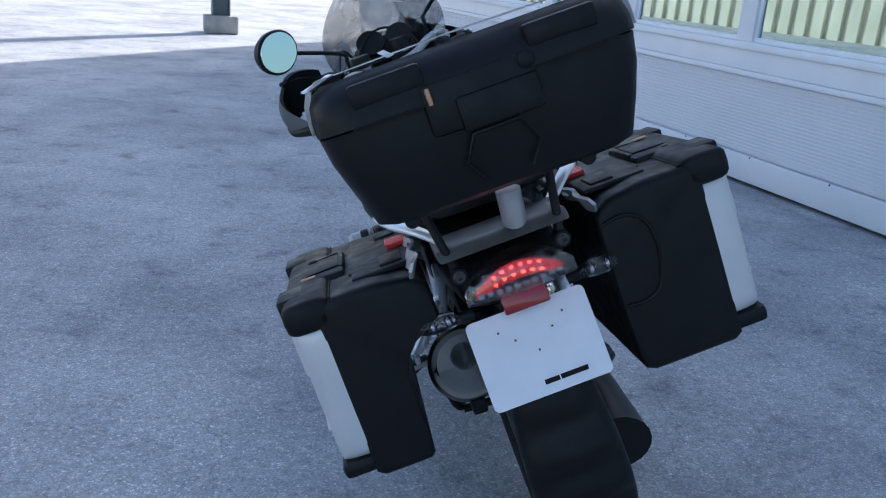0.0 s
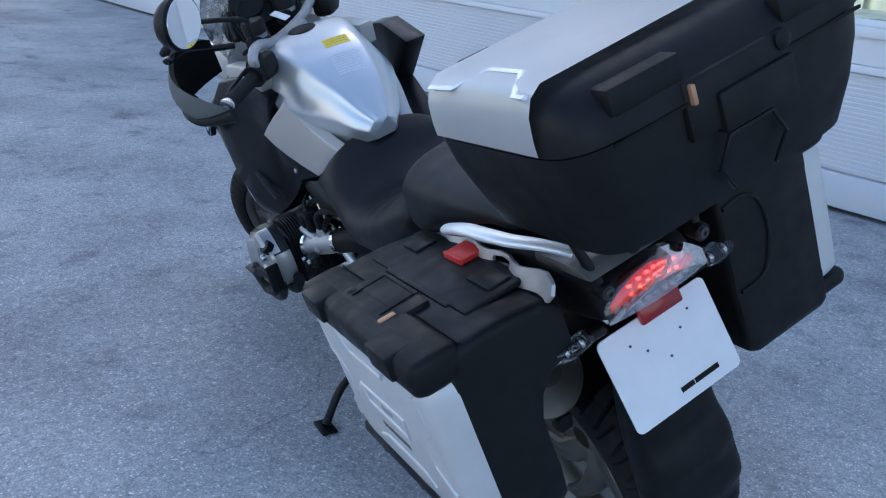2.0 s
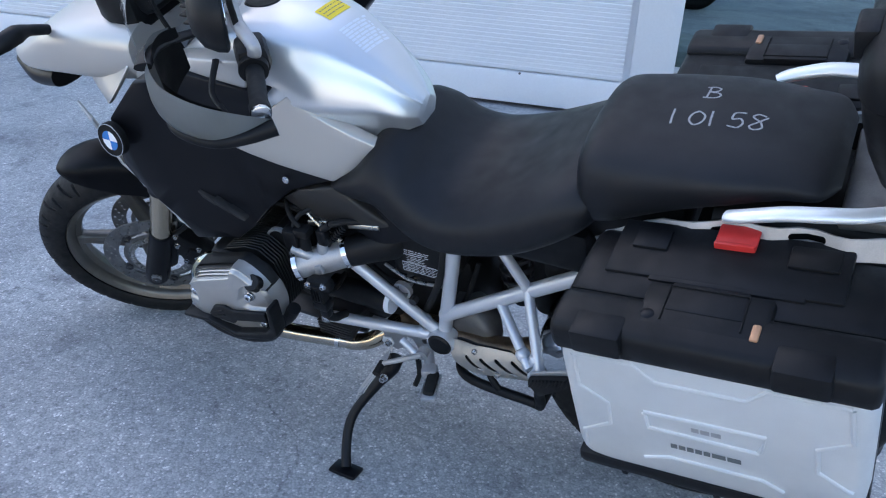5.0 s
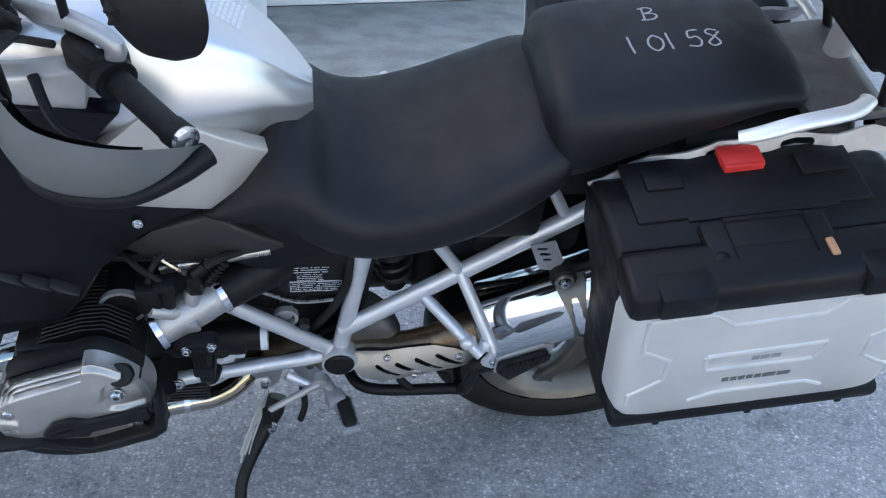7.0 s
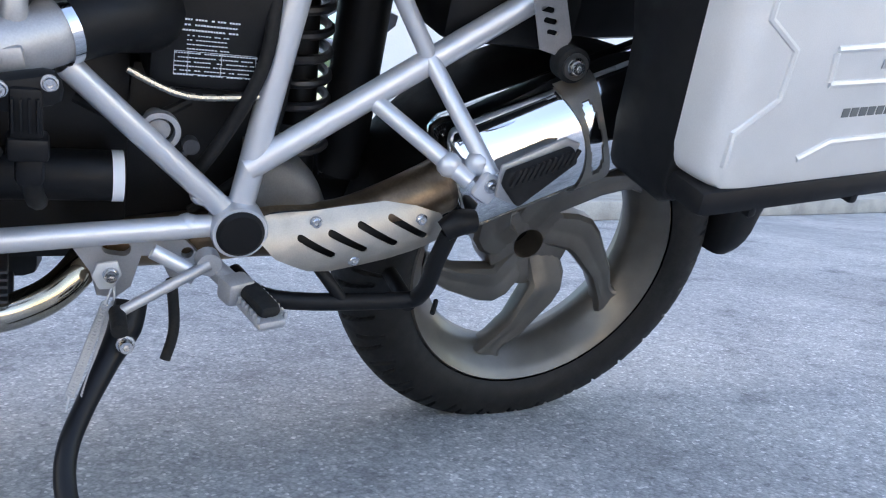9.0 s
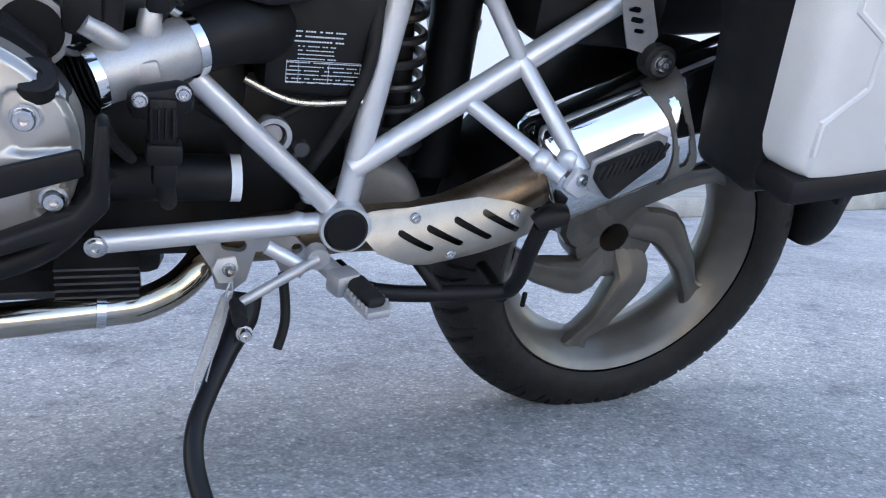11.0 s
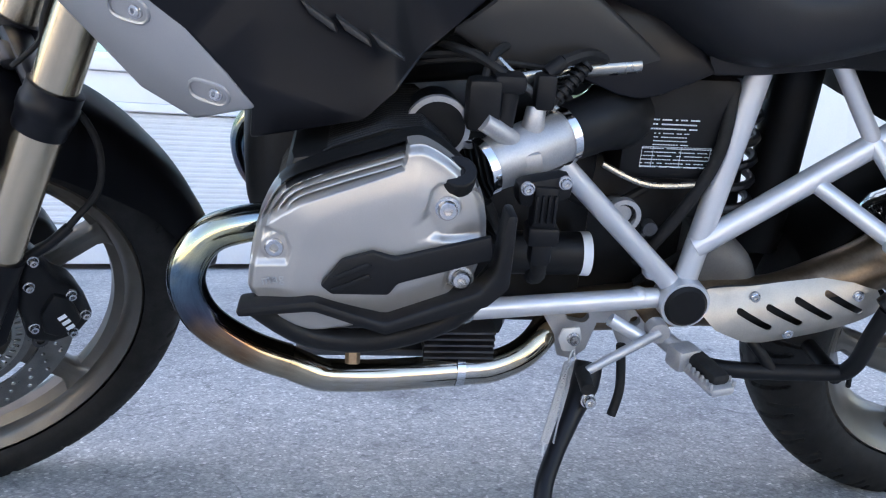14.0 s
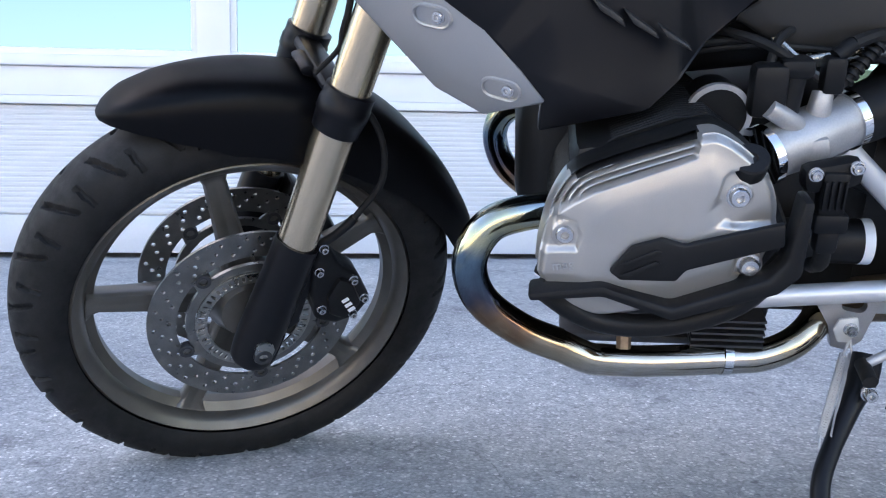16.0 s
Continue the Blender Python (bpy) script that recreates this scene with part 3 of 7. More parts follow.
def build_backdrop():
    """What the windows mirror: a sunlit clad hall across the yard and wooded hills."""
    hall = root("far_hall", Matrix(), "sunlit hall with beige ribbed cladding across the yard", "building")
    bm = bmesh.new()
    step = 0.3
    n = 260
    pts = []
    for k in range(n):
        y = -30 + k * step
        o = 0.12 if k % 2 else 0.0
        pts += [(-17 + o, y), (-17 + o, y + step)]
    lo = [bm.verts.new((x, y, 0)) for x, y in pts]
    hi = [bm.verts.new((x, y, 2.6)) for x, y in pts]
    for k in range(len(pts) - 1):
        bm.faces.new((lo[k], lo[k + 1], hi[k + 1], hi[k]))
    part("wall", bm, CLADDING, hall, smooth=False)
    bm = bmesh.new()
    box(bm, (-21, 9, 2.7), (8.4, 80, 0.2), 0.02)
    part("roof", bm, FRAME_WHITE, hall)
    bm = bmesh.new()
    rng = random.Random(4)
    prev = None
    for k in range(61):
        a = radians(95 + 190 * k / 60)
        h = 21 + 7 * math.sin(k * 0.37) + 4 * math.sin(k * 1.1 + 1) + rng.uniform(0, 2)
        d = Vector((math.cos(a), math.sin(a), 0))
        col = [bm.verts.new(d * 200), bm.verts.new(d * 235 + Vector((0, 0, h * 0.7))), bm.verts.new(d * 280 + Vector((0, 0, h)))]
        if prev:
            for j in range(2):
                bm.faces.new((prev[j], col[j], col[j + 1], prev[j + 1]))
        prev = col
    tagged(part("backdrop", bm, HILL), "wooded hills in the distance", "hills", kind="structure")


build_ground()
build_front()
build_block()
build_post()
build_backdrop()

# ---- the motorcycle: x to its right, y ahead, z up, origin under the rear axle ----
LEAN = 22.5
BIKE = Matrix.Translation((0.012, 0, 0.0)) @ Matrix.Rotation(radians(-LEAN), 4, 'Y')
# the engine, frame and stands are drawn in axes that lean a little less
UPRIGHT = BIKE.inverted() @ Matrix.Translation((0.0294, 0, 0.0068)) @ Matrix.Rotation(radians(-19.475), 4, 'Y')
bike = root("motorcycle", BIKE, "silver and black boxer touring motorcycle leaning on its side stand", "motorcycle")

# steering: turned to the left on its stand
HUB = Vector((-0.0095, 1.4895, 0.316))
NL = Vector((-1.0, -0.528, -0.185)).normalized()                 # the front axle, towards the bike's left
FORK_UP = Vector((0.03, -0.455, 0.89))
FORK_UP = (FORK_UP - NL * FORK_UP.dot(NL)).normalized()            # up along the fork legs
FORK_FWD = (-NL).cross(FORK_UP) * -1
FRONT = Matrix(((-NL.x, FORK_FWD.x, FORK_UP.x, HUB.x), (-NL.y, FORK_FWD.y, FORK_UP.y, HUB.y), (-NL.z, FORK_FWD.z, FORK_UP.z, HUB.z), (0, 0, 0, 1)))


def tyre_mesh(bm, rim_r, out_r, half_w, groove):
    """A tyre round the x axis with a crowned tread; groove(u, a) is the depth cut at crown place u (-1..1) and angle a."""
    seg, cross = 768, 72
    rings = []
    for j in range(cross + 1):
        u = -1 + 2 * j / cross
        ang = u * radians(128)
        h = out_r - rim_r
        ring = []
        for k in range(seg):
            a = 2 * math.pi * k / seg
            rr = rim_r + h * 0.45 + h * 0.55 * math.cos(ang) * (1.0 if abs(ang) < 1.57 else 0.82)
            x = half_w * math.copysign(abs(math.sin(ang)) ** 0.85, ang)
            if abs(u) < 0.6:
                rr -= groove(u / 0.6, a)
            ring.append(bm.verts.new((x, rr * math.cos(a), rr * math.sin(a))))
        rings.append(ring)
    for p, q in zip(rings, rings[1:]):
        for k in range(seg):
            bm.faces.new((p[k], p[(k + 1) % seg], q[(k + 1) % seg], q[k]))


def tread(pitch, depth):
    """Slanted bars that run from near the crown to the shoulder, with a shorter bar between."""
    def f(u, a):
        w = abs(u)
        s = (a / (2 * math.pi) * pitch + (0.5 if u > 0 else 0.0)) % 1.0
        long_bar = abs((s - 0.15 - 0.55 * w + 0.5) % 1.0 - 0.5)
        short_bar = abs((s - 0.80 - 0.12 * w + 0.5) % 1.0 - 0.5)
        cut = (1 - ease(0.035, 0.06, long_bar)) * ease(0.08, 0.12, w) * (1 - ease(0.80, 0.86, w))
        cut = max(cut, (1 - ease(0.03, 0.055, short_bar)) * ease(0.42, 0.47, w) * (1 - ease(0.92, 0.97, w)))
        return depth * cut
    return f


def rim_profile(lip, half, well):
    return [(lip, -half), (lip - 0.004, -half - 0.003), (lip - 0.012, -half + 0.004), (lip - 0.02, -half + 0.012), (well + 0.012, -half * 0.45), (well, -half * 0.2), (well, half * 0.2),
            (well + 0.012, half * 0.45), (lip - 0.02, half - 0.012), (lip - 0.012, half - 0.004), (lip - 0.004, half + 0.003), (lip, half),
            (lip - 0.006, half - 0.006), (well + 0.02, half * 0.5), (well + 0.008, 0), (well + 0.02, -half * 0.5), (lip - 0.006, -half + 0.006)]


def spoke(bm, a0, a1, r0, r1, w0, w1, x0, x1, t0, t1):
    """A tapered arm from angle a0 at radius r0 to a1 at r1."""
    b = bmesh.new()
    rings = []
    for f in np.linspace(0, 1, 7):
        a, r, w, x, t = a0 + (a1 - a0) * f, r0 + (r1 - r0) * f, w0 + (w1 - w0) * f, x0 + (x1 - x0) * f, t0 + (t1 - t0) * f
        if f > 0.8:
            w *= 1 + (f - 0.8) * 2.5
        c = Vector((x, r * math.cos(a), r * math.sin(a)))
        tan = Vector((0, -math.sin(a), math.cos(a)))
        ring = []
        for k in range(12):
            g = 2 * math.pi * k / 12
            cs, sn = math.cos(g), math.sin(g)
            ring.append(b.verts.new(c + tan * w * math.copysign(abs(cs) ** 0.6, cs) + Vector((t, 0, 0)) * math.copysign(abs(sn) ** 0.6, sn)))
        rings.append(ring)
    for p, q in zip(rings, rings[1:]):
        for k in range(12):
            b.faces.new((p[k], p[(k + 1) % 12], q[(k + 1) % 12], q[k]))
    b.faces.new(rings[0][::-1])
    b.faces.new(rings[-1])
    merge(bm, b)


def arm(bm, keys):
    """A cast spoke through (angle, radius, half width, x, half thickness), straight from key to key."""
    b = bmesh.new()
    rings = []
    cs = [Vector((q[3], q[1] * math.cos(q[0]), q[1] * math.sin(q[0]))) for q in keys]
    for i, q in enumerate(keys):
        d0 = (cs[i] - cs[max(i - 1, 0)]).normalized()
        d1 = (cs[min(i + 1, len(cs) - 1)] - cs[i]).normalized()
        d = d0 + d1
        tan = Vector((0, -d.z, d.y)).normalized()
        ring = []
        for u, v in ((1, 0.55), (0.8, 0.92), (0.5, 1), (0.12, 0.86), (-0.12, 0.86), (-0.5, 1), (-0.8, 0.92), (-1, 0.55), (-1, -0.55), (-0.8, -0.95), (0.8, -0.95), (1, -0.55)):
            ring.append(b.verts.new(cs[i] + tan * q[2] * u - Vector((q[4] * v, 0, 0))))
        rings.append(ring)
    n = len(rings[0])
    for p, q in zip(rings, rings[1:]):
        for k in range(n):
            b.faces.new((p[k], p[(k + 1) % n], q[(k + 1) % n], q[k]))
    b.faces.new(rings[0][::-1])
    b.faces.new(rings[-1])
    merge(bm, b)


def ring_points(r, n, a0=0.0):
    return [(r * math.cos(a0 + 2 * math.pi * k / n), r * math.sin(a0 + 2 * math.pi * k / n)) for k in range(n)]


def build_wheels():
    # rear
    bm = bmesh.new()
    revolve(bm, rim_profile(0.2285, 0.062, 0.184), 128, True)
    rear = part("rear_wheel", bm, WHEEL_GREY, bike, "warm grey cast wheel with five bent spokes")
    rear.matrix_basis = Matrix.Translation((0, 0.006, 0.323))
    bm = bmesh.new()
    a0 = radians(-8)
    arm(bm, [(a0 - 1.25, 0.036, 0.030, 0.016, 0.018), (a0 - 0.86, 0.074, 0.033, 0.004, 0.022), (a0 - 0.76, 0.087, 0.033, 0.0, 0.023), (a0 - 0.60, 0.098, 0.030, -0.004, 0.023), (a0 - 0.2, 0.146, 0.0205, -0.012, 0.02), (a0 - 0.03, 0.178, 0.0165, -0.013, 0.018), (a0, 0.19, 0.021, -0.013, 0.02), (a0 + 0.01, 0.2, 0.034, -0.013, 0.024)])
    first = part("spoke", bm, WHEEL_GREY, rear, angle=32)
    for k in range(1, 5):
        share(first, rear, Matrix.Rotation(radians(72 * k), 4, 'X'))
    bm = bmesh.new()
    holes = [ring_points(0.0265, 32)]
    for k in range(5):
        a = radians(72 * k - 8 - 62)
        holes.append(stadium((0.052 * math.cos(a), 0.052 * math.sin(a)), (math.cos(a + 0.5), math.sin(a + 0.5)), 0.012, 0.0075))
    pierced(bm, ring_points(0.072, 64), holes, -0.006, 0.02, lambda y, z: 0.006 * ease(0.06, 0.03, math.hypot(y, z)), 0.02)
    revolve(bm, [(0.0265, 0.0), (0.0265, 0.055), (0.03, 0.055), (0.03, 0.0)], 40, True)
    revolve(bm, [(0.071, -0.003), (0.075, 0.004), (0.075, 0.06), (0.07, 0.06), (0.068, 0.004)], 64, True)
    part("hub", bm, WHEEL_GREY, rear)
    # flat black disc that makes the hub's holes look shaded inside
    bm = bmesh.new()
    revolve(bm, [(0.075, 0.05), (0.0001, 0.05)], 40)
    part("final_drive", bm, INK, rear)
    bm = bmesh.new()
    tyre_mesh(bm, 0.209, 0.325, 0.08, tread(32, 0.007))
    part("tyre", bm, RUBBER, rear, "worn black rear tyre", angle=25)
    bm = bmesh.new()
    tube(bm, [(-0.05, 0.17, -0.07), (-0.075, 0.185, -0.075)], 0.004, 8)
    part("valve", bm, RUBBER, rear)
    # front
    bm = bmesh.new()
    revolve(bm, rim_profile(0.2535, 0.042, 0.22), 128, True)
    revolve(bm, [(0.014, -0.055), (0.045, -0.05), (0.062, -0.02), (0.062, 0.02), (0.045, 0.05), (0.014, 0.055)], 40, True)
    front = part("front_wheel", bm, WHEEL_GREY, bike, "warm grey cast front wheel turned to one side")
    front.matrix_basis = FRONT
    bm = bmesh.new()
    a0 = radians(-12.5)
    arm(bm, [(a0, 0.045, 0.028, 0.0, 0.024), (a0, 0.09, 0.022, 0.0, 0.021), (a0, 0.15, 0.0185, 0.0, 0.017), (a0, 0.212, 0.0165, 0.0, 0.015), (a0, 0.222, 0.02, 0.0, 0.017), (a0, 0.23, 0.03, 0.0, 0.022)])
    first = part("spoke", bm, WHEEL_GREY, front)
    for k in range(1, 5):
        share(first, front, Matrix.Rotation(radians(72 * k), 4, 'X'))
    bm = bmesh.new()
    tyre_mesh(bm, 0.238, 0.329, 0.057, tread(24, 0.008))
    part("tyre", bm, RUBBER, front, "black front tyre with open tread grooves", angle=25)
    for x in (-0.062, 0.062):
        bm = bmesh.new()
        holes = [ring_points(0.112, 80)]
        for k in range(75):
            a = 2 * math.pi * k / 75
            r = 0.121 + 0.0105 * (k % 3) + 0.001
            holes.append([(r * math.cos(a) + 0.0034 * math.cos(q * math.pi / 3), r * math.sin(a) + 0.0034 * math.sin(q * math.pi / 3)) for q in range(6)])
        pierced(bm, ring_points(0.1525, 120), holes, x, 0.0045)
        disc = part("brake_disc", bm, DISC_STEEL, front, "drilled brake disc", angle=30)
        bm = bmesh.new()
        for k in range(5):
            a = radians(72 * k + 30)
            spoke(bm, a - 0.14, a, 0.085, 0.117, 0.013, 0.011, x * 0.97, x, 0.003, 0.003)
        revolve(bm, [(0.086, x * 0.97 - 0.003), (0.099, x * 0.97 - 0.003), (0.099, x * 0.97 + 0.003), (0.086, x * 0.97 + 0.003)], 60, True)
        part("disc_carrier", bm, DISC_STEEL, disc)
        bm = bmesh.new()
        revolve(bm, [(0.011, x - 0.006), (0.011, x + 0.006), (0.006, x + 0.0062), (0.006, x - 0.0062)], 16, True)
        button = None
        for k in range(5):
            a = radians(72 * k + 30)
            m = Matrix.Translation((0, 0.108 * math.cos(a), 0.108 * math.sin(a)))
            if button is None:
                button = part("disc_button", bm, DARK_STEEL, disc)
                button.matrix_basis = m
            else:
                share(button, disc, m)
    bm = bmesh.new()
    holes = []
    for k in range(48):
        a = 2 * math.pi * k / 48
        holes.append(stadium((0.0775 * math.cos(a), 0.0775 * math.sin(a)), (math.cos(a), math.sin(a)), 0.005, 0.0022, 3))
    pierced(bm, ring_points(0.0855, 96), [ring_points(0.069, 60)] + holes, -0.0675, 0.003)
    part("sensor_ring", bm, STEEL, front)


def build_fork():
    fork = root("fork", FRONT, "", "")
    fork.parent = bike
    for key in ("label", "category"):
        if key in fork:
            del fork[key]
    for x in (-0.103, 0.103):
        bm = bmesh.new()
        tube(bm, [(x, 0.0, -0.05), (x, 0.0, -0.04), (x, 0.0, 0.0), (x, 0.001, 0.1), (x, 0.002, 0.16), (x, 0.002, 0.166)], [0.02, 0.031, 0.034, 0.032, 0.0315, 0.03], 28, 4)
        box(bm, (x, -0.005, -0.005), (0.05, 0.055, 0.075), 0.014)
        part("slider", bm, SATIN_BLACK, fork, "black fork slider")
        bm = bmesh.new()
        rod(bm, (x, 0.002, 0.155), (x, 0.04, 0.80), 0.0275, 36)
        part("fork_tube", bm, CHAMPAGNE, fork, "champagne-coloured fork tube")
        bm = bmesh.new()
        revolve(bm, [(0.027, -0.03), (0.031, -0.028), (0.033, -0.006), (0.0345, -0.004), (0.0345, 0.012), (0.033, 0.014), (0.033, 0.03), (0.027, 0.032)], 36, m=Matrix.Translation((x, 0.0145, 0.368)) @ Matrix.Rotation(radians(-90), 4, 'Y'))
        part("clamp_ring", bm, SATIN_BLACK, fork)
        bm = bmesh.new()
        revolve(bm, [(0.0001, -0.003), (0.006, -0.003), (0.0065, -0.008), (0.012, -0.008), (0.0135, -0.005), (0.0135, 0.006)], 24, m=Matrix.Translation((x - 0.03, -0.002, -0.012)))
        part("pinch_bolt", bm, DARK_STEEL, fork)
    for z, w, y, h in ((0.385, 0.16, 0.022, 0.018), (0.80, 0.27, 0.02, 0.035)):
        bm = bmesh.new()
        box(bm, (0, y, z), (w, 0.07 if z > 0.5 else 0.04, h), 0.008)
        part("fork_bridge", bm, CAST_ALLOY if z > 0.5 else SATIN_BLACK, fork)
    bm = bmesh.new()
    slab(bm, [(-0.03, 0.02, 0.375), (-0.03, 0.05, 0.372), (-0.03, 0.058, 0.38), (-0.03, 0.05, 0.388), (-0.03, 0.02, 0.392)], 0.06, 0.004)
    part("guard_bracket", bm, SATIN_BLACK, fork)
    bm = bmesh.new()
    rod(bm, (-0.14, 0, 0), (0.14, 0, 0), 0.014, 20)
    part("axle", bm, STEEL, fork)
    # calipers behind the legs
    for s in (-1, 1):
        x = s * 0.085
        bm = bmesh.new()
        slab(bm, [(x + s * 0.026, -0.03, 0.172), (x + s * 0.026, -0.05, 0.162), (x + s * 0.026, -0.075, 0.140), (x + s * 0.026, -0.104, 0.132), (x + s * 0.026, -0.143, 0.094), (x + s * 0.026, -0.132, 0.058), (x + s * 0.026, -0.105, 0.040), (x + s * 0.026, -0.07, 0.042),
                  (x + s * 0.026, -0.06, 0.068), (x + s * 0.026, -0.045, 0.085), (x + s * 0.026, -0.03, 0.14)], -s * 0.055, 0.009, 3)
        slab(bm, [(x + s * 0.034, -0.075, 0.125), (x + s * 0.034, -0.10, 0.12), (x + s * 0.034, -0.126, 0.09), (x + s * 0.034, -0.11, 0.055), (x + s * 0.034, -0.085, 0.06), (x + s * 0.034, -0.07, 0.09)], -s * 0.02, 0.006, 2)
        cal = part("caliper", bm, BLACK_PLASTIC, fork, "black brake caliper")
        for k, yy in enumerate((-0.113, -0.105, -0.097)):
            bm = bmesh.new()
            box(bm, (x + s * 0.0348, yy, 0.078 + 0.007 * k), (0.001, 0.006, 0.011), 0, Matrix.Rotation(radians(40), 4, 'X'))
            part("print_bar", bm, LABEL_WHITE, cal, smooth=False)
        for y, z in ((-0.035, 0.168), (-0.043, 0.129), (-0.099, 0.125), (-0.128, 0.097), (-0.122, 0.066), (-0.071, 0.066)):
            bm = bmesh.new()
            bolt(bm, (x + s * 0.027, y, z), (s, 0, 0), 0.0058, 0.008)
            part("caliper_bolt", bm, BOLT, cal)
        bm = bmesh.new()
        slab(bm, [(x + s * 0.02, -0.03, 0.15), (x + s * 0.02, -0.045, 0.1), (x + s * 0.02, -0.05, 0.03), (x + s * 0.02, -0.02, -0.01), (x + s * 0.02, 0.0, 0.02), (x + s * 0.02, 0.0, 0.15)], -s * 0.02, 0.004)
        part("caliper_lug", bm, SATIN_BLACK, fork)
    # brake hose
    bm = bmesh.new()
    tube(bm, [(-0.105, -0.03, 0.168), (-0.112, -0.05, 0.2), (-0.112, -0.063, 0.238), (-0.11, -0.076, 0.284), (-0.105, -0.062, 0.33), (-0.1, -0.033, 0.365), (-0.095, 0.03, 0.41), (-0.08, 0.05, 0.5)], 0.0045, 10, 8)
    hose = part("brake_hose", bm, RUBBER, fork)
    bm = bmesh.new()
    tube(bm, [(-0.105, -0.03, 0.168), (-0.110, -0.046, 0.195), (-0.112, -0.06, 0.225)], 0.0068, 10)
    part("hose_fitting", bm, BLACK_PLASTIC, hose)
    bm = bmesh.new()
    tube(bm, [(-0.085, 0.06, 0.40), (-0.09, 0.045, 0.44), (-0.09, 0.05, 0.47), (-0.085, 0.055, 0.56)], 0.0035, 8, 6)
    part("sensor_cable", bm, RUBBER, fork)
    # mudguard
    angs = [41, 43, 47, 54, 66, 85, 105, 118, 134, 146, 151.5, 154.5, 156]
    crown = [0.360, 0.365, 0.368, 0.368, 0.366, 0.364, 0.358, 0.354, 0.356, 0.363, 0.366, 0.365, 0.360]
    rim_ = [0.362, 0.356, 0.342, 0.316, 0.284, 0.272, 0.275, 0.286, 0.306, 0.324, 0.336, 0.346, 0.355]
    wide = [0.012, 0.034, 0.054, 0.068, 0.077, 0.08, 0.079, 0.074, 0.064, 0.056, 0.047, 0.034, 0.016]
    bm = bmesh.new()
    rings = []
    for k in range(73):
        deg = 41 + 115 * k / 72
        a = radians(deg)
        rc, re_, w = (float(np.interp(deg, angs, v)) for v in (crown, rim_, wide))
        rc += 0.009
        ring = []
        for j in range(21):
            u = -1 + 2 * j / 20
            rr = rc - (rc - re_) * (0.16 * u * u + 0.84 * abs(u) ** 5)
            x = w * math.sin(u * 1.35) / math.sin(1.35)
            ring.append(bm.verts.new((x, rr * math.cos(a), rr * math.sin(a))))
        rings.append(ring)
    for p, q in zip(rings, rings[1:]):
        for j in range(20):
            bm.faces.new((p[j], p[j + 1], q[j + 1], q[j]))
    bmesh.ops.solidify(bm, geom=bm.faces[:], thickness=0.004)
    part("front_mudguard", bm, SATIN_BLACK, fork, "satin black front mudguard")


def mirror_x(pts):
    return [(-x, y, z) for x, y, z in pts]


def both_sides(name, pts, thick, mat, bulge=0.0, bevel=0.004, label=""):
    for s in (1, -1):
        bm = bmesh.new()
        if bulge:
            bowed(bm, pts, thick, bulge, bevel)
        else:
            slab(bm, pts, thick, bevel)
        if s < 0:
            bmesh.ops.scale(bm, vec=(-1, 1, 1), verts=bm.verts)
        part(name, bm, mat, bike, label)


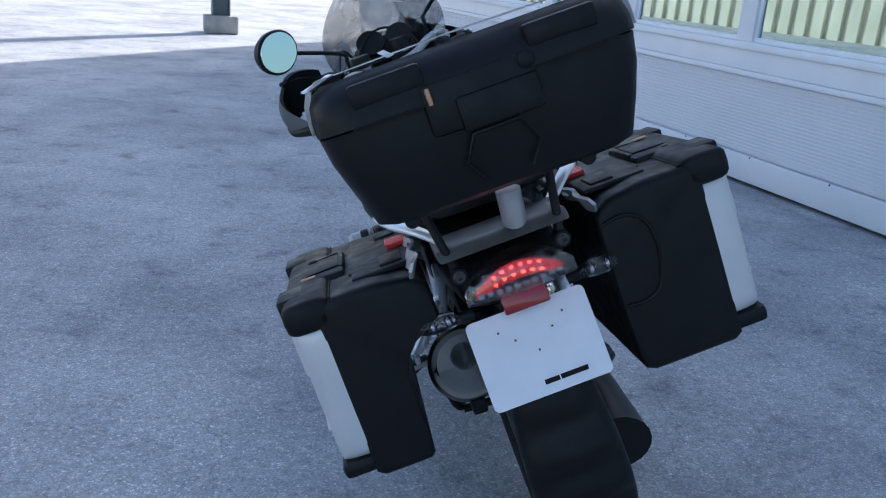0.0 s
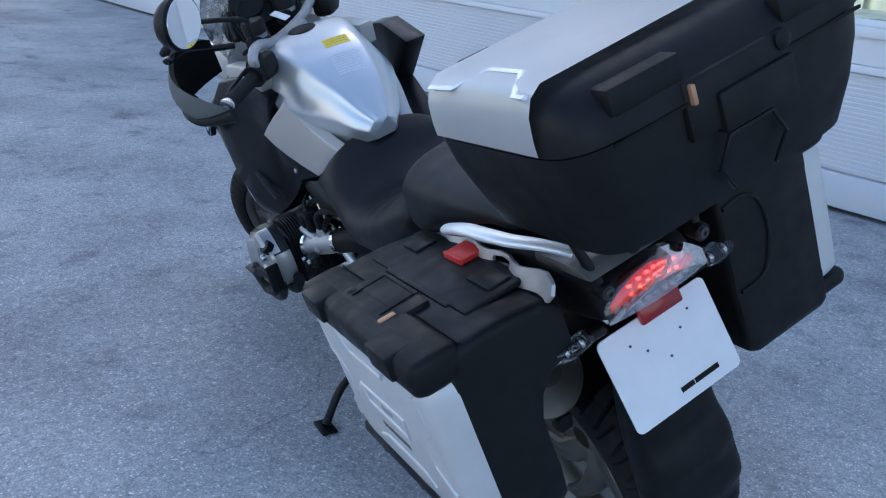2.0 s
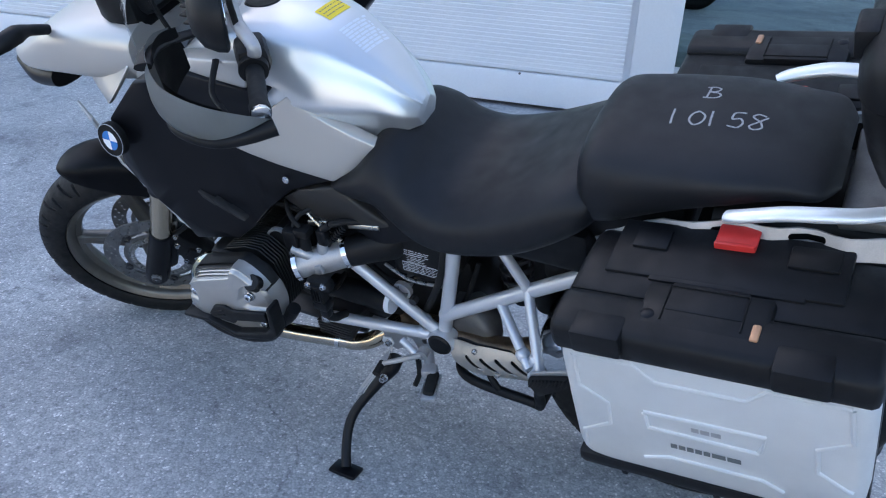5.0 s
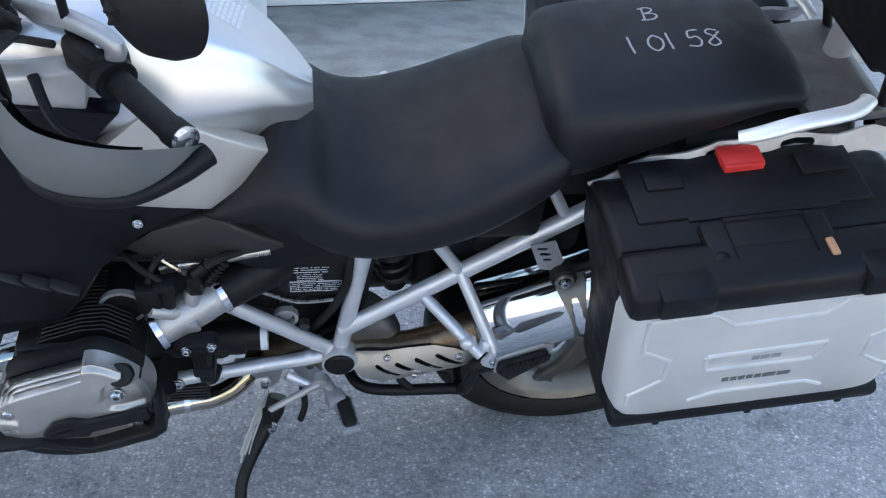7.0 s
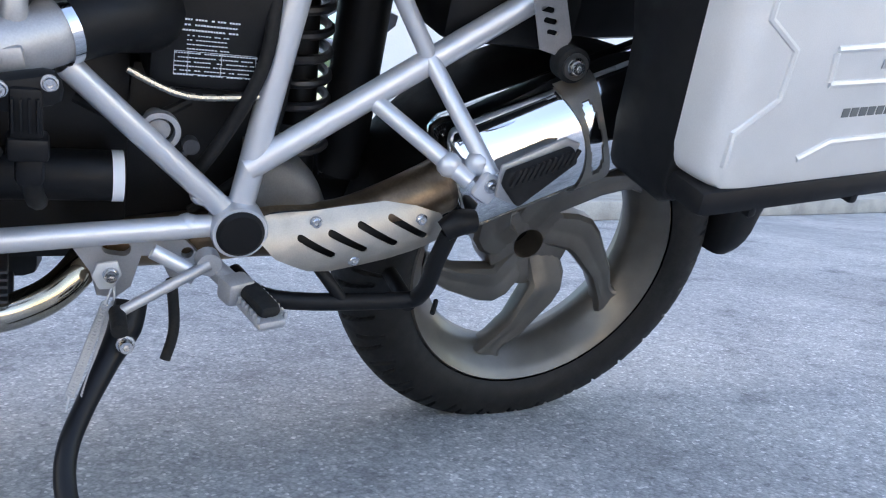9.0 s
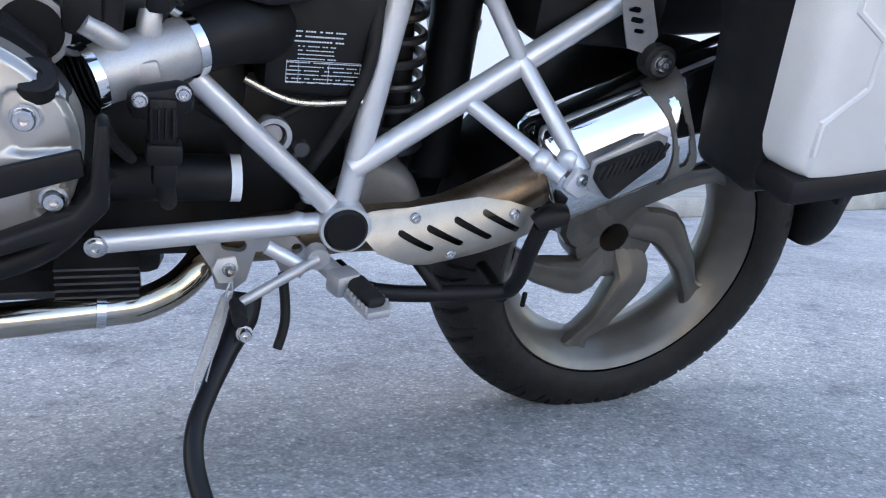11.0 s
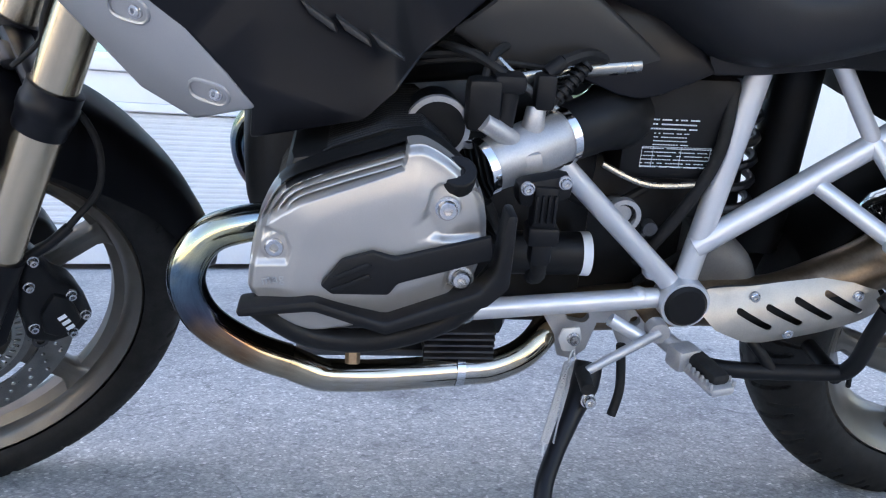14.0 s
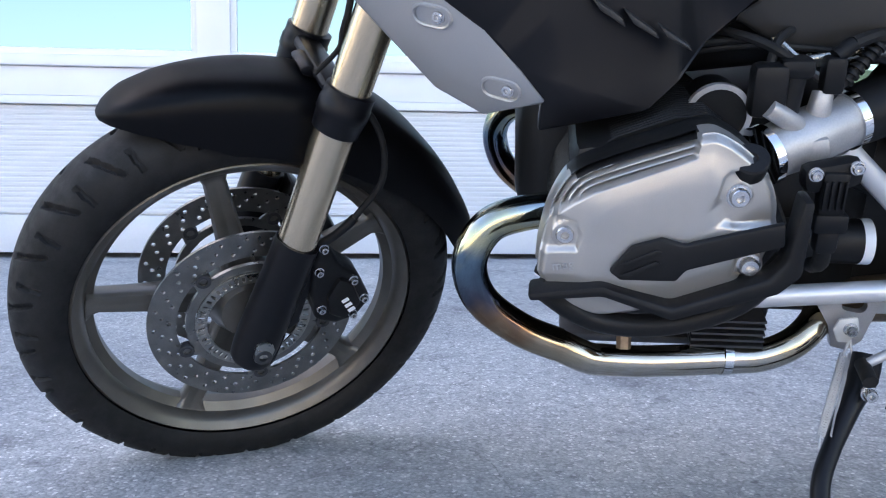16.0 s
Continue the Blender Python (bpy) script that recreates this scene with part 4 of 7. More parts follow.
def build_body():
    # tank
    bm = bmesh.new()
    keys = smooth_sections([(0.545, 0.045, 0.995, 0.955, 0.02), (0.57, 0.08, 1.025, 0.95, 0.042), (0.612, 0.112, 1.07, 0.935, 0.064), (0.665, 0.147, 1.108, 0.905, 0.084), (0.72, 0.174, 1.137, 0.885, 0.1),
                            (0.80, 0.186, 1.155, 0.87, 0.118), (0.88, 0.188, 1.16, 0.90, 0.132), (0.95, 0.172, 1.14, 0.94, 0.13), (1.01, 0.15, 1.10, 0.97, 0.12)], 48)
    rings = []
    for y, w, top, bot, rx in keys:
        w, rx, top, bot = w * 0.8, rx * 0.86, top - 0.02, bot - 0.035
        k = (top - bot) / 0.28
        half = [(0, top), (rx * 0.4, top - 0.001), (rx * 0.75, top - 0.005), (rx * 0.97, top - 0.013 * k), (rx + 0.012 * k, top - 0.032 * k), (rx + (w - rx) * 0.55, top - 0.058 * k), (w * 0.965, top - 0.095 * k), (w * 0.985, top - 0.12 * k), (w - 0.03 * k, bot + 0.10 * k), (w - 0.06 * k, bot + 0.01)]
        line = curve_points([(x, y, z) for x, z in half], 4)
        rings.append([bm.verts.new(p) for p in line] + [bm.verts.new((-p.x, p.y, p.z)) for p in line[:0:-1]])
    for a, b in zip(rings, rings[1:]):
        for q in range(len(a)):
            bm.faces.new((a[q], a[(q + 1) % len(a)], b[(q + 1) % len(a)], b[q]))
    bm.faces.new(rings[0][::-1])
    bm.faces.new(rings[-1])
    both_sides("tank_side_cover", [(-0.143, 0.757, 1.030), (-0.182, 0.915, 0.918), (-0.146, 0.698, 0.843), (-0.098, 0.596, 0.908)], 0.03, PANEL_SILVER, 0.012, 0.003, "warm silver tank side cover")
    both_sides("tank_front_panel", [(-0.165, 0.813, 1.108), (-0.165, 0.956, 1.096), (-0.165, 1.090, 1.071), (-0.165, 1.114, 1.008), (-0.165, 0.976, 1.029), (-0.165, 0.825, 1.050)], 0.04, PANEL_SILVER, 0.006, 0.004, "silver panel ahead of the tank")
    tank = part("fuel_tank", bm, TANK_SILVER, bike, "bright silver painted fuel tank")
    bm = bmesh.new()
    revolve(bm, [(0.0001, 0.012), (0.034, 0.012), (0.04, 0.006), (0.042, 0)], 40, m=Matrix.Translation((0, 0.87, 1.13)) @ Matrix.Rotation(radians(-90), 4, 'Y'))
    part("filler_cap", bm, BLACK_PLASTIC, tank)
    bm = bmesh.new()
    b = bmesh.new()
    bmesh.ops.create_grid(b, x_segments=12, y_segments=8, size=0.5)
    b.transform(face_pose((0.026, 0.735, 1.3), (1, -0.12, 0), (0.12, 1, 0)) @ Matrix.Diagonal((0.062, 0.036, 1, 1)))
    merge(bm, b)
    drape(part("yellow_label", bm, LABEL_YELLOW, tank, "yellow warning sticker"), tank, (0, 0, -1))
    bm = bmesh.new()
    rng = random.Random(3)
    for r in range(3):
        x = -0.026
        while x < 0.024:
            w = rng.uniform(0.003, 0.009)
            box(bm, (x + w / 2, 0.010 - 0.009 * r, 0), (w, 0.002, 0.0001))
            x += w + 0.002
    bm.transform(face_pose((0.026, 0.735, 1.3), (1, -0.12, 0), (0.12, 1, 0)))
    drape(part("label_print", bm, GREY_INK, tank, smooth=False), tank, (0, 0, -1), 0.0012)
    bm = bmesh.new()
    rng = random.Random(5)
    for r in range(9):
        x = -0.035
        while x < 0.032:
            w = rng.uniform(0.008, 0.022)
            box(bm, (x + w / 2, 0.026 - 0.0065 * r, 0), (min(w, 0.035 - x), 0.0042, 0.0001))
            x += w + 0.002
    bm.transform(face_pose((0.012, 0.665, 1.3), (1, -0.12, 0), (0.12, 1, 0)))
    drape(part("white_label", bm, LABEL_WHITE, tank, "faint white notice sticker", smooth=False), tank, (0, 0, -1))
    for name, at, size in (("seat_tray", (0, 0.345, 0.785), (0.26, 0.33, 0.10)), ("seat_base", (0, 0.12, 0.86), (0.2, 0.2, 0.12)), ("tool_box", (0, 0.19, 0.705), (0.2, 0.19, 0.085))):
        bm = bmesh.new()
        box(bm, at, size, 0.018)
        part(name, bm, BLACK_PLASTIC, bike)
    # inner mass between the fairings
    bm = bmesh.new()
    loft(bm, smooth_sections([(0.5, 0.10, 0.83, 0.70, 4, 0), (0.6, 0.10, 0.87, 0.685, 4, 0), (0.75, 0.115, 0.92, 0.69, 4, 0), (0.9, 0.14, 0.96, 0.68, 4, 0), (1.0, 0.165, 0.98, 0.68, 4, 0), (1.15, 0.15, 0.98, 0.74, 4, 0)], 14), 28)
    part("airbox", bm, ENGINE_DARK, bike)
    bm = bmesh.new()
    loft(bm, smooth_sections([(0.93, 0.10, 0.70, 0.46, 3, 0), (1.02, 0.105, 0.70, 0.45, 3, 0), (1.06, 0.08, 0.68, 0.47, 2.6, 0), (1.075, 0.05, 0.64, 0.5, 2.4, 0)], 12), 28)
    part("timing_cover", bm, ENGINE_DARK, bike)
    # beak, headlamp, windscreen
    bm = bmesh.new()
    loft(bm, smooth_sections([(1.12, 0.15, 1.11, 0.98, 3.4, 0), (1.25, 0.158, 1.105, 0.965, 3.6, 0), (1.38, 0.15, 1.08, 0.95, 3.4, 0), (1.48, 0.125, 1.03, 0.925, 3, 0), (1.58, 0.085, 0.975, 0.90, 2.6, 0), (1.66, 0.04, 0.935, 0.885, 2.4, 0)], 30), 32)
    part("beak", bm, PANEL_SILVER, bike, "silver beak over the front wheel")
    bm = bmesh.new()
    loft(bm, smooth_sections([(1.50, 0.09, 0.925, 0.86, 2.6, 0), (1.6, 0.072, 0.905, 0.845, 2.6, 0), (1.69, 0.03, 0.90, 0.86, 2.2, 0)], 14), 24)
    part("beak_lip", bm, SATIN_BLACK, bike, "black lip under the beak")
    bm = bmesh.new()
    box(bm, (0, 1.17, 1.13), (0.22, 0.12, 0.12), 0.04)
    part("headlamp", bm, BLACK_PLASTIC, bike)
    for s in (-1, 1):
        bm = bmesh.new()
        tube(bm, [(s * 0.13, 1.36, 1.075), (s * 0.17, 1.365, 1.095), (s * 0.2, 1.366, 1.102), (s * 0.235, 1.366, 1.102), (s * 0.265, 1.364, 1.095)], [0.011, 0.012, 0.02, 0.019, 0.007], 14, 5)
        part("front_signal", bm, BLACK_PLASTIC, bike, "black front turn signal")
    bm = bmesh.new()
    rings = []
    for i in range(13):
        f = i / 12
        z = 1.10 + 0.36 * f
        y = 1.22 - 0.20 * f
        w = 0.15 + 0.05 * math.sin(math.pi * min(1, f * 1.15)) - 0.09 * f ** 3
        rings.append([bm.verts.new((w * u, y - 0.13 * u * u, z - 0.02 * u * u)) for u in np.linspace(-1, 1, 15)])
    for p, q in zip(rings, rings[1:]):
        for j in range(14):
            bm.faces.new((p[j], p[j + 1], q[j + 1], q[j]))
    bmesh.ops.solidify(bm, geom=bm.faces[:], thickness=0.003)
    ws = part("windscreen", bm, SCREEN, bike, "clear curved windscreen")
    ws.visible_shadow = False
    # seats
    bm = bmesh.new()
    loft(bm, smooth_sections([(y, hw, top, bot, p, 0) for y, hw, top, bot, p in [(0.155, 0.10, 0.924, 0.88, 2.6), (0.17, 0.155, 0.957, 0.865, 2.6), (0.21, 0.175, 0.962, 0.825, 2.7), (0.29, 0.188, 0.918, 0.778, 3.0), (0.37, 0.192, 0.877, 0.752, 3.2),
                              (0.455, 0.19, 0.856, 0.733, 3.2), (0.515, 0.184, 0.876, 0.730, 2.8), (0.56, 0.177, 0.922, 0.738, 2.4), (0.605, 0.168, 0.942, 0.757, 2.0), (0.65, 0.162, 0.893, 0.788, 2.4), (0.69, 0.154, 0.856, 0.808, 2.6), (0.712, 0.14, 0.836, 0.815, 2.4)]], 64), 48)
    part("rider_seat", bm, SEAT_VINYL, bike, "black vinyl rider seat")
    bm = bmesh.new()
    loft(bm, smooth_sections([(y + 0.012, hw, top - 0.016, bot - 0.008, p, xc) for y, hw, top, bot, p, xc in [(0.195, 0.10, 1.02, 0.94, 2.6, 0), (0.18, 0.14, 1.04, 0.89, 2.8, 0), (0.145, 0.155, 1.052, 0.872, 3.0, 0), (0.03, 0.155, 1.062, 0.938, 3.0, 0), (-0.05, 0.15, 1.068, 0.972, 2.8, 0), (-0.13, 0.136, 1.066, 1.0, 2.7, 0),
                              (-0.18, 0.128, 1.058, 1.012, 3.0, 0), (-0.205, 0.09, 1.042, 1.02, 2.6, 0)]], 50), 48)
    pil = part("pillion_seat", bm, SEAT_VINYL, bike, "black vinyl pillion seat with chalk writing")
    strokes = {"B": [[(0.25, 0.95), (0.2, 0.5), (0.12, 0.0)], [(0.0, 0.93), (0.5, 1.0), (0.85, 0.85), (0.7, 0.62), (0.25, 0.52)], [(0.25, 0.52), (0.8, 0.45), (0.95, 0.22), (0.6, 0.02), (-0.1, 0.02)]],
               "1": [[(0.3, 1.0), (0.26, 0.5), (0.3, 0.0)]], "0": [[(0.45, 0.95), (0.12, 0.7), (0.05, 0.3), (0.35, 0.02), (0.72, 0.25), (0.8, 0.65), (0.45, 0.95)]],
               "5": [[(0.85, 1.0), (0.3, 0.95), (0.2, 0.55), (0.6, 0.6), (0.75, 0.3), (0.5, 0.02), (0.0, 0.1)]], "8": [[(0.85, 0.9), (0.45, 1.0), (0.2, 0.8), (0.6, 0.5), (0.7, 0.15), (0.3, 0.0), (0.1, 0.2), (0.5, 0.5), (0.95, 0.85)]]}
    for text, high, at, right, up in (("B", 0.034, (0.040, 0.040, 1.2), (0.05, -1, 0), (1, 0.12, 0)), ("10158", 0.040, (-0.040, 0.078, 1.2), (0.07, -1, 0), (1, 0.1, 0))):
        m = face_pose(at, right, up)
        for k, ch in enumerate(text):
            bm = bmesh.new()
            for line in strokes[ch]:
                tube(bm, [m @ Vector((0.03 * k + x * high * 0.75 * (1 if ch != "1" else 0.5), y * high, 0)) for x, y in line], 0.0017, 6, 6, flat=0.3)
            drape(part("chalk_writing", bm, CHALK, pil), pil, (0, 0, -1))


def build_side_panels():
    # black fairing sides
    both_sides("side_fairing", [(-0.226, 0.785, 1.035), (-0.24, 0.95, 1.06), (-0.258, 1.08, 1.03), (-0.288, 1.15, 0.95), (-0.286, 1.168, 0.83), (-0.284, 1.14, 0.79), (-0.288, 1.10, 0.761), (-0.287, 1.063, 0.72), (-0.284, 1.041, 0.69), (-0.275, 1.045, 0.652),
                                (-0.26, 0.93, 0.672), (-0.238, 0.896, 0.699), (-0.21, 0.868, 0.735), (-0.2, 0.80, 0.795), (-0.178, 0.705, 0.825), (-0.213, 0.905, 0.903)], 0.06, SATIN_BLACK, 0.010, 0.005, "satin black side fairing")
    for k in range(3):
        both_sides("vent_louvre", [(-0.272, 0.995 - 0.034 * k, 0.792 - 0.014 * k), (-0.270, 0.962 - 0.034 * k, 0.770 - 0.014 * k), (-0.270, 0.958 - 0.034 * k, 0.760 - 0.012 * k), (-0.272, 0.985 - 0.034 * k, 0.778 - 0.014 * k)], 0.02, GREY_PLASTIC, 0.0, 0.002)
    bm = bmesh.new()
    bolt(bm, (-0.214, 0.80, 0.828), (-1, 0, 0.2), 0.006, 0.004)
    part("fairing_screw", bm, BOLT, bike)

    def shroud_x(y, z):
        return 0.290 - 0.55 * (y - 1.038) + 0.5 * (min(z, 0.88) - 0.69)
    both_sides("radiator_shroud", [(-shroud_x(y, z), y, z) for y, z in ((1.31, 0.93), (1.253, 0.79), (1.16, 0.686), (1.105, 0.66), (1.036, 0.688), (1.063, 0.723), (1.10, 0.765), (1.142, 0.794), (1.172, 0.83), (1.20, 0.94))], 0.008, SHROUD_SILVER, 0.0, 0.004, "satin silver shroud with two screw recesses")
    for y, z in ((1.155, 0.773), (1.084, 0.697)):
        for s in (-1, 1):
            bm = bmesh.new()
            rim = stadium((y, z), (1, 0.12), 0.021, 0.0115)
            ring = [(s * (shroud_x(p, q) + 0.001), p, q) for p, q in rim]
            tube(bm, ring + ring[:1], 0.0022, 6, 1, False)
            part("screw_recess", bm, SHROUD_SILVER, bike)
            bm = bmesh.new()
            bolt(bm, (s * shroud_x(y - 0.008, z), y - 0.008, z), (s, 0.55, 0), 0.006, 0.005)
            part("shroud_screw", bm, BOLT, bike)
    both_sides("intake_cover", [(-0.185, 0.864, 0.728), (-0.19, 0.834, 0.753), (-0.18, 0.776, 0.716), (-0.178, 0.698, 0.72), (-0.165, 0.62, 0.683), (-0.16, 0.54, 0.711), (-0.17, 0.60, 0.74), (-0.185, 0.70, 0.815), (-0.19, 0.80, 0.79)], 0.05, GREY_PLASTIC, 0.012, 0.006, "dark grey air intake cover")
    both_sides("nose_panel", [(-0.2, 1.13, 1.04), (-0.15, 1.33, 1.0), (-0.16, 1.33, 0.94), (-0.245, 1.195, 0.945), (-0.25, 1.15, 0.99)], 0.02, PANEL_SILVER, 0.004, 0.006, "silver nose panel")
    for sx in (-1, 1):
        m = Matrix.Translation((sx * 0.314, 1.135, 0.918)) @ Vector((sx, 0.06, 0.16)).to_track_quat('X', 'Z').to_matrix().to_4x4()
        bm = bmesh.new()
        revolve(bm, [(0.0001, 0.004), (0.033, 0.004), (0.036, 0.001), (0.036, -0.012)], 40, m=m)
        badge = part("roundel", bm, INK, bike, "round black badge with blue and white quarters")
        for q in range(4):
            bm = bmesh.new()
            c = bm.verts.new(m @ Vector((0.0046, 0, 0)))
            arc = [bm.verts.new(m @ Vector((0.0046, 0.021 * math.cos(radians(90 * q + 9 * t)), 0.021 * math.sin(radians(90 * q + 9 * t))))) for t in range(11)]
            for a, b in zip(arc, arc[1:]):
                bm.faces.new((c, a, b))
            part("quarter", bm, BLUE if q % 2 else WHITE, badge, smooth=False)
        bm = bmesh.new()
        revolve(bm, [(0.034, 0.0042), (0.0355, 0.0042), (0.0355, 0.003), (0.034, 0.003)], 40, True, m=m)
        part("badge_rim", bm, CHROME, badge)


def build_frame():
    for s in (-1, 1):
        def P(x, y, z):
            return (s * x, y, z)
        bm = bmesh.new()
        rod(bm, P(0.175, 0.513, 0.428), P(0.16, 0.452, 0.79), 0.0155, 20)
        rod(bm, P(0.175, 0.507, 0.495), P(0.170, 0.075, 0.798), 0.0155, 20)
        rod(bm, P(0.168, 0.135, 0.755), P(0.16, 0.168, 0.815), 0.010, 14)
        box(bm, P(0.172, 0.072, 0.80), (0.03, 0.034, 0.04), 0.008, Matrix.Rotation(radians(-35), 4, 'X'))
        rod(bm, P(0.16, 0.42, 0.81), P(0.175, 0.304, 0.641), 0.011, 16)
        rod(bm, P(0.178, 0.304, 0.641), P(0.275, 0.245, 0.535), 0.011, 16)
        rod(bm, P(0.178, 0.366, 0.586), P(0.27, 0.268, 0.525), 0.011, 16)
        rod(bm, P(0.178, 0.525, 0.44), P(0.2, 0.70, 0.61), 0.0135, 18)
        rod(bm, P(0.178, 0.54, 0.424), P(0.21, 0.80, 0.418), 0.0135, 18)
        for q in (P(0.26, 0.258, 0.545), P(0.25, 0.29, 0.538), P(0.178, 0.555, 0.465), P(0.18, 0.57, 0.424)):
            bmesh.ops.create_icosphere(bm, subdivisions=2, radius=0.0158, matrix=Matrix.Translation(q))
        box(bm, P(0.278, 0.25, 0.522), (0.014, 0.03, 0.036), 0.006, Matrix.Rotation(radians(30), 4, 'X'))
        part("subframe", bm, FRAME_SILVER, bike, "silver painted tubular rear frame")
        bm = bmesh.new()
        revolve(bm, [(0.0001, -0.022), (0.024, -0.022), (0.028, -0.018), (0.028, 0.03)], 32, m=Matrix.Translation(P(0.185, 0.513, 0.424)) @ (Matrix() if s < 0 else Matrix.Rotation(math.pi, 4, 'Z')))
        part("pivot_cap", bm, BLACK_PLASTIC, bike)
        bm = bmesh.new()
        revolve(bm, [(0.0275, -0.016), (0.0315, -0.016), (0.033, -0.013), (0.033, 0.02), (0.0275, 0.02)], 36, True, m=Matrix.Translation(P(0.185, 0.513, 0.424)) @ (Matrix() if s < 0 else Matrix.Rotation(math.pi, 4, 'Z')))
        part("pivot_ring", bm, FRAME_SILVER, bike)
        # side cover below the tank and the edge of the seat base
        bm = bmesh.new()
        slab(bm, [P(0.188 - 0.25 * (z - 0.69), y, z) for y, z in ((0.80, 0.722), (0.729, 0.722), (0.69, 0.709), (0.645, 0.692), (0.62, 0.688), (0.596, 0.692), (0.56, 0.706), (0.528, 0.72), (0.56, 0.765), (0.62, 0.80), (0.70, 0.81), (0.80, 0.80))], s * 0.014, 0.006)
        part("side_cover", bm, SATIN_BLACK, bike, "black side cover below the seat")
        bm = bmesh.new()
        slab(bm, [P(0.177 - 0.2 * (z - 0.716), y, z) for y, z in ((0.532, 0.716), (0.47, 0.719), (0.40, 0.728), (0.335, 0.742), (0.28, 0.763), (0.235, 0.785), (0.20, 0.81), (0.20, 0.85), (0.25, 0.84), (0.32, 0.815), (0.40, 0.80), (0.48, 0.80), (0.56, 0.80))], s * 0.013, 0.006)
        part("seat_base", bm, SEAT_VINYL, bike, "black lower edge of the rider seat")
        bm = bmesh.new()
        bolt(bm, P(0.286, 0.249, 0.527), (s, 0, 0), 0.007)
        part("frame_bolt", bm, BOLT, bike)
        bm = bmesh.new()
        bolt(bm, P(0.222, 0.80, 0.418), (s, 0, 0), 0.01)
        part("frame_bolt", bm, BOLT, bike)
        # folded pillion footrest: a plate with a ribbed rubber pad
        bm = bmesh.new()
        slab(bm, [P(0.30, 0.252, 0.522), P(0.30, 0.252, 0.56), P(0.30, 0.176, 0.598), P(0.30, 0.156, 0.592), P(0.30, 0.158, 0.574), P(0.30, 0.225, 0.512)], s * 0.006, 0.002)
        rest = part("pillion_footrest", bm, CAST_ALLOY, bike, "folded pillion footrest with ribbed rubber")
        bm = bmesh.new()
        slab(bm, [P(0.307, 0.252, 0.540), P(0.307, 0.250, 0.558), P(0.307, 0.172, 0.591), P(0.307, 0.162, 0.573), P(0.307, 0.228, 0.515)], s * 0.014, 0.004)
        pad = part("footrest_pad", bm, RUBBER, rest)
        for k in range(11):
            f = (k + 0.5) / 11
            bm = bmesh.new()
            box(bm, P(0.323, 0.246 - 0.078 * f, 0.551 + 0.031 * f), (0.005, 0.0045, 0.022), 0.001, Matrix.Rotation(radians(20), 4, 'X'))
            part("pad_rib", bm, RUBBER, pad)


def build_engine():
    bm = bmesh.new()
    box(bm, (0, 0.80, 0.49), (0.25, 0.36, 0.30), 0.04)
    part("engine_block", bm, ENGINE_DARK, bike, "dark boxer engine block")
    bm = bmesh.new()
    box(bm, (0, 0.58, 0.47), (0.22, 0.24, 0.26), 0.04)
    part("gearbox", bm, ENGINE_DARK, bike)
    bm = bmesh.new()
    box(bm, (0, 0.86, 0.34), (0.2, 0.28, 0.06), 0.02)
    part("sump", bm, ENGINE_DARK, bike)
    depth = []
    for s in (-1, 1):
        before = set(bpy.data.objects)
        # finned barrel and head
        bm = bmesh.new()
        box(bm, (s * 0.23, 0.925, 0.585), (0.24, 0.16, 0.15), 0.02)
        cyl = part("cylinder", bm, ENGINE_DARK, bike, "dark finned cylinder")
        shape = [(1.028, 0.57), (1.018, 0.608), (0.998, 0.64), (0.96, 0.664), (0.905, 0.684), (0.872, 0.686), (0.84, 0.66), (0.83, 0.60), (0.84, 0.53), (0.90, 0.505), (0.985, 0.505), (1.02, 0.53)]
        first = None
        for k in range(24):
            if first is None:
                bm = bmesh.new()
                slab(bm, [(0, y, z) for y, z in shape], s * 0.003, 0.001, 1)
                first = part("fin", bm, ENGINE_DARK, cyl)
                first.matrix_basis = Matrix.Translation((s * 0.16, 0, 0))
            else:
                share(first, cyl, Matrix.Translation((s * (0.16 + 0.0079 * k), 0.0, 0.0)))
        # head cover: a rounded shell with cast ribs along its upper front edge and sunk bolt seats
        outline = [(1.036, 0.545), (1.033, 0.572), (1.023, 0.610), (1.004, 0.642), (0.971, 0.659), (0.911, 0.680), (0.883, 0.689), (0.865, 0.684), (0.843, 0.668), (0.824, 0.645), (0.813, 0.614), (0.816, 0.572), (0.835, 0.541), (0.91, 0.510), (0.976, 0.496), (1.015, 0.508)]
        edge = [(p.y, p.z) for p in curve_points([(0, y, z) for y, z in outline + outline[:1]], 14)[:-1]]
        seat_rear = [(0.868, 0.650), (0.862, 0.655), (0.845, 0.656), (0.815, 0.64), (0.79, 0.60), (0.86, 0.604), (0.871, 0.612), (0.873, 0.63)]
        seat_front = [(1.06, 0.61), (1.016, 0.607), (1.0, 0.602), (0.995, 0.59), (0.999, 0.576), (1.03, 0.571), (1.06, 0.57)]
        seat_low = [(0.85, 0.575), (0.838, 0.58), (0.80, 0.578), (0.80, 0.535), (0.838, 0.542), (0.85, 0.552)]
        rib_zone = [(1.08, 0.612), (1.022, 0.607), (1.003, 0.622), (0.985, 0.633), (0.920, 0.658), (0.895, 0.668), (0.886, 0.71), (1.0, 0.71), (1.08, 0.64)]
        bm = bmesh.new()
        cy, cz = 0.92, 0.59
        rings = []
        rough_edge = edge[::4]
        if not depth:
            for f in [0.12, 0.25, 0.36, 0.46, 0.54] + [float(v) for v in np.linspace(0.58, 1.0, 58)]:
                row = []
                for y1, z1 in edge:
                    y, z = cy + (y1 - cy) * f, cz + (z1 - cz) * f
                    d = max(0.0, inside_by(y, z, rough_edge)) if f < 1 else 0.0
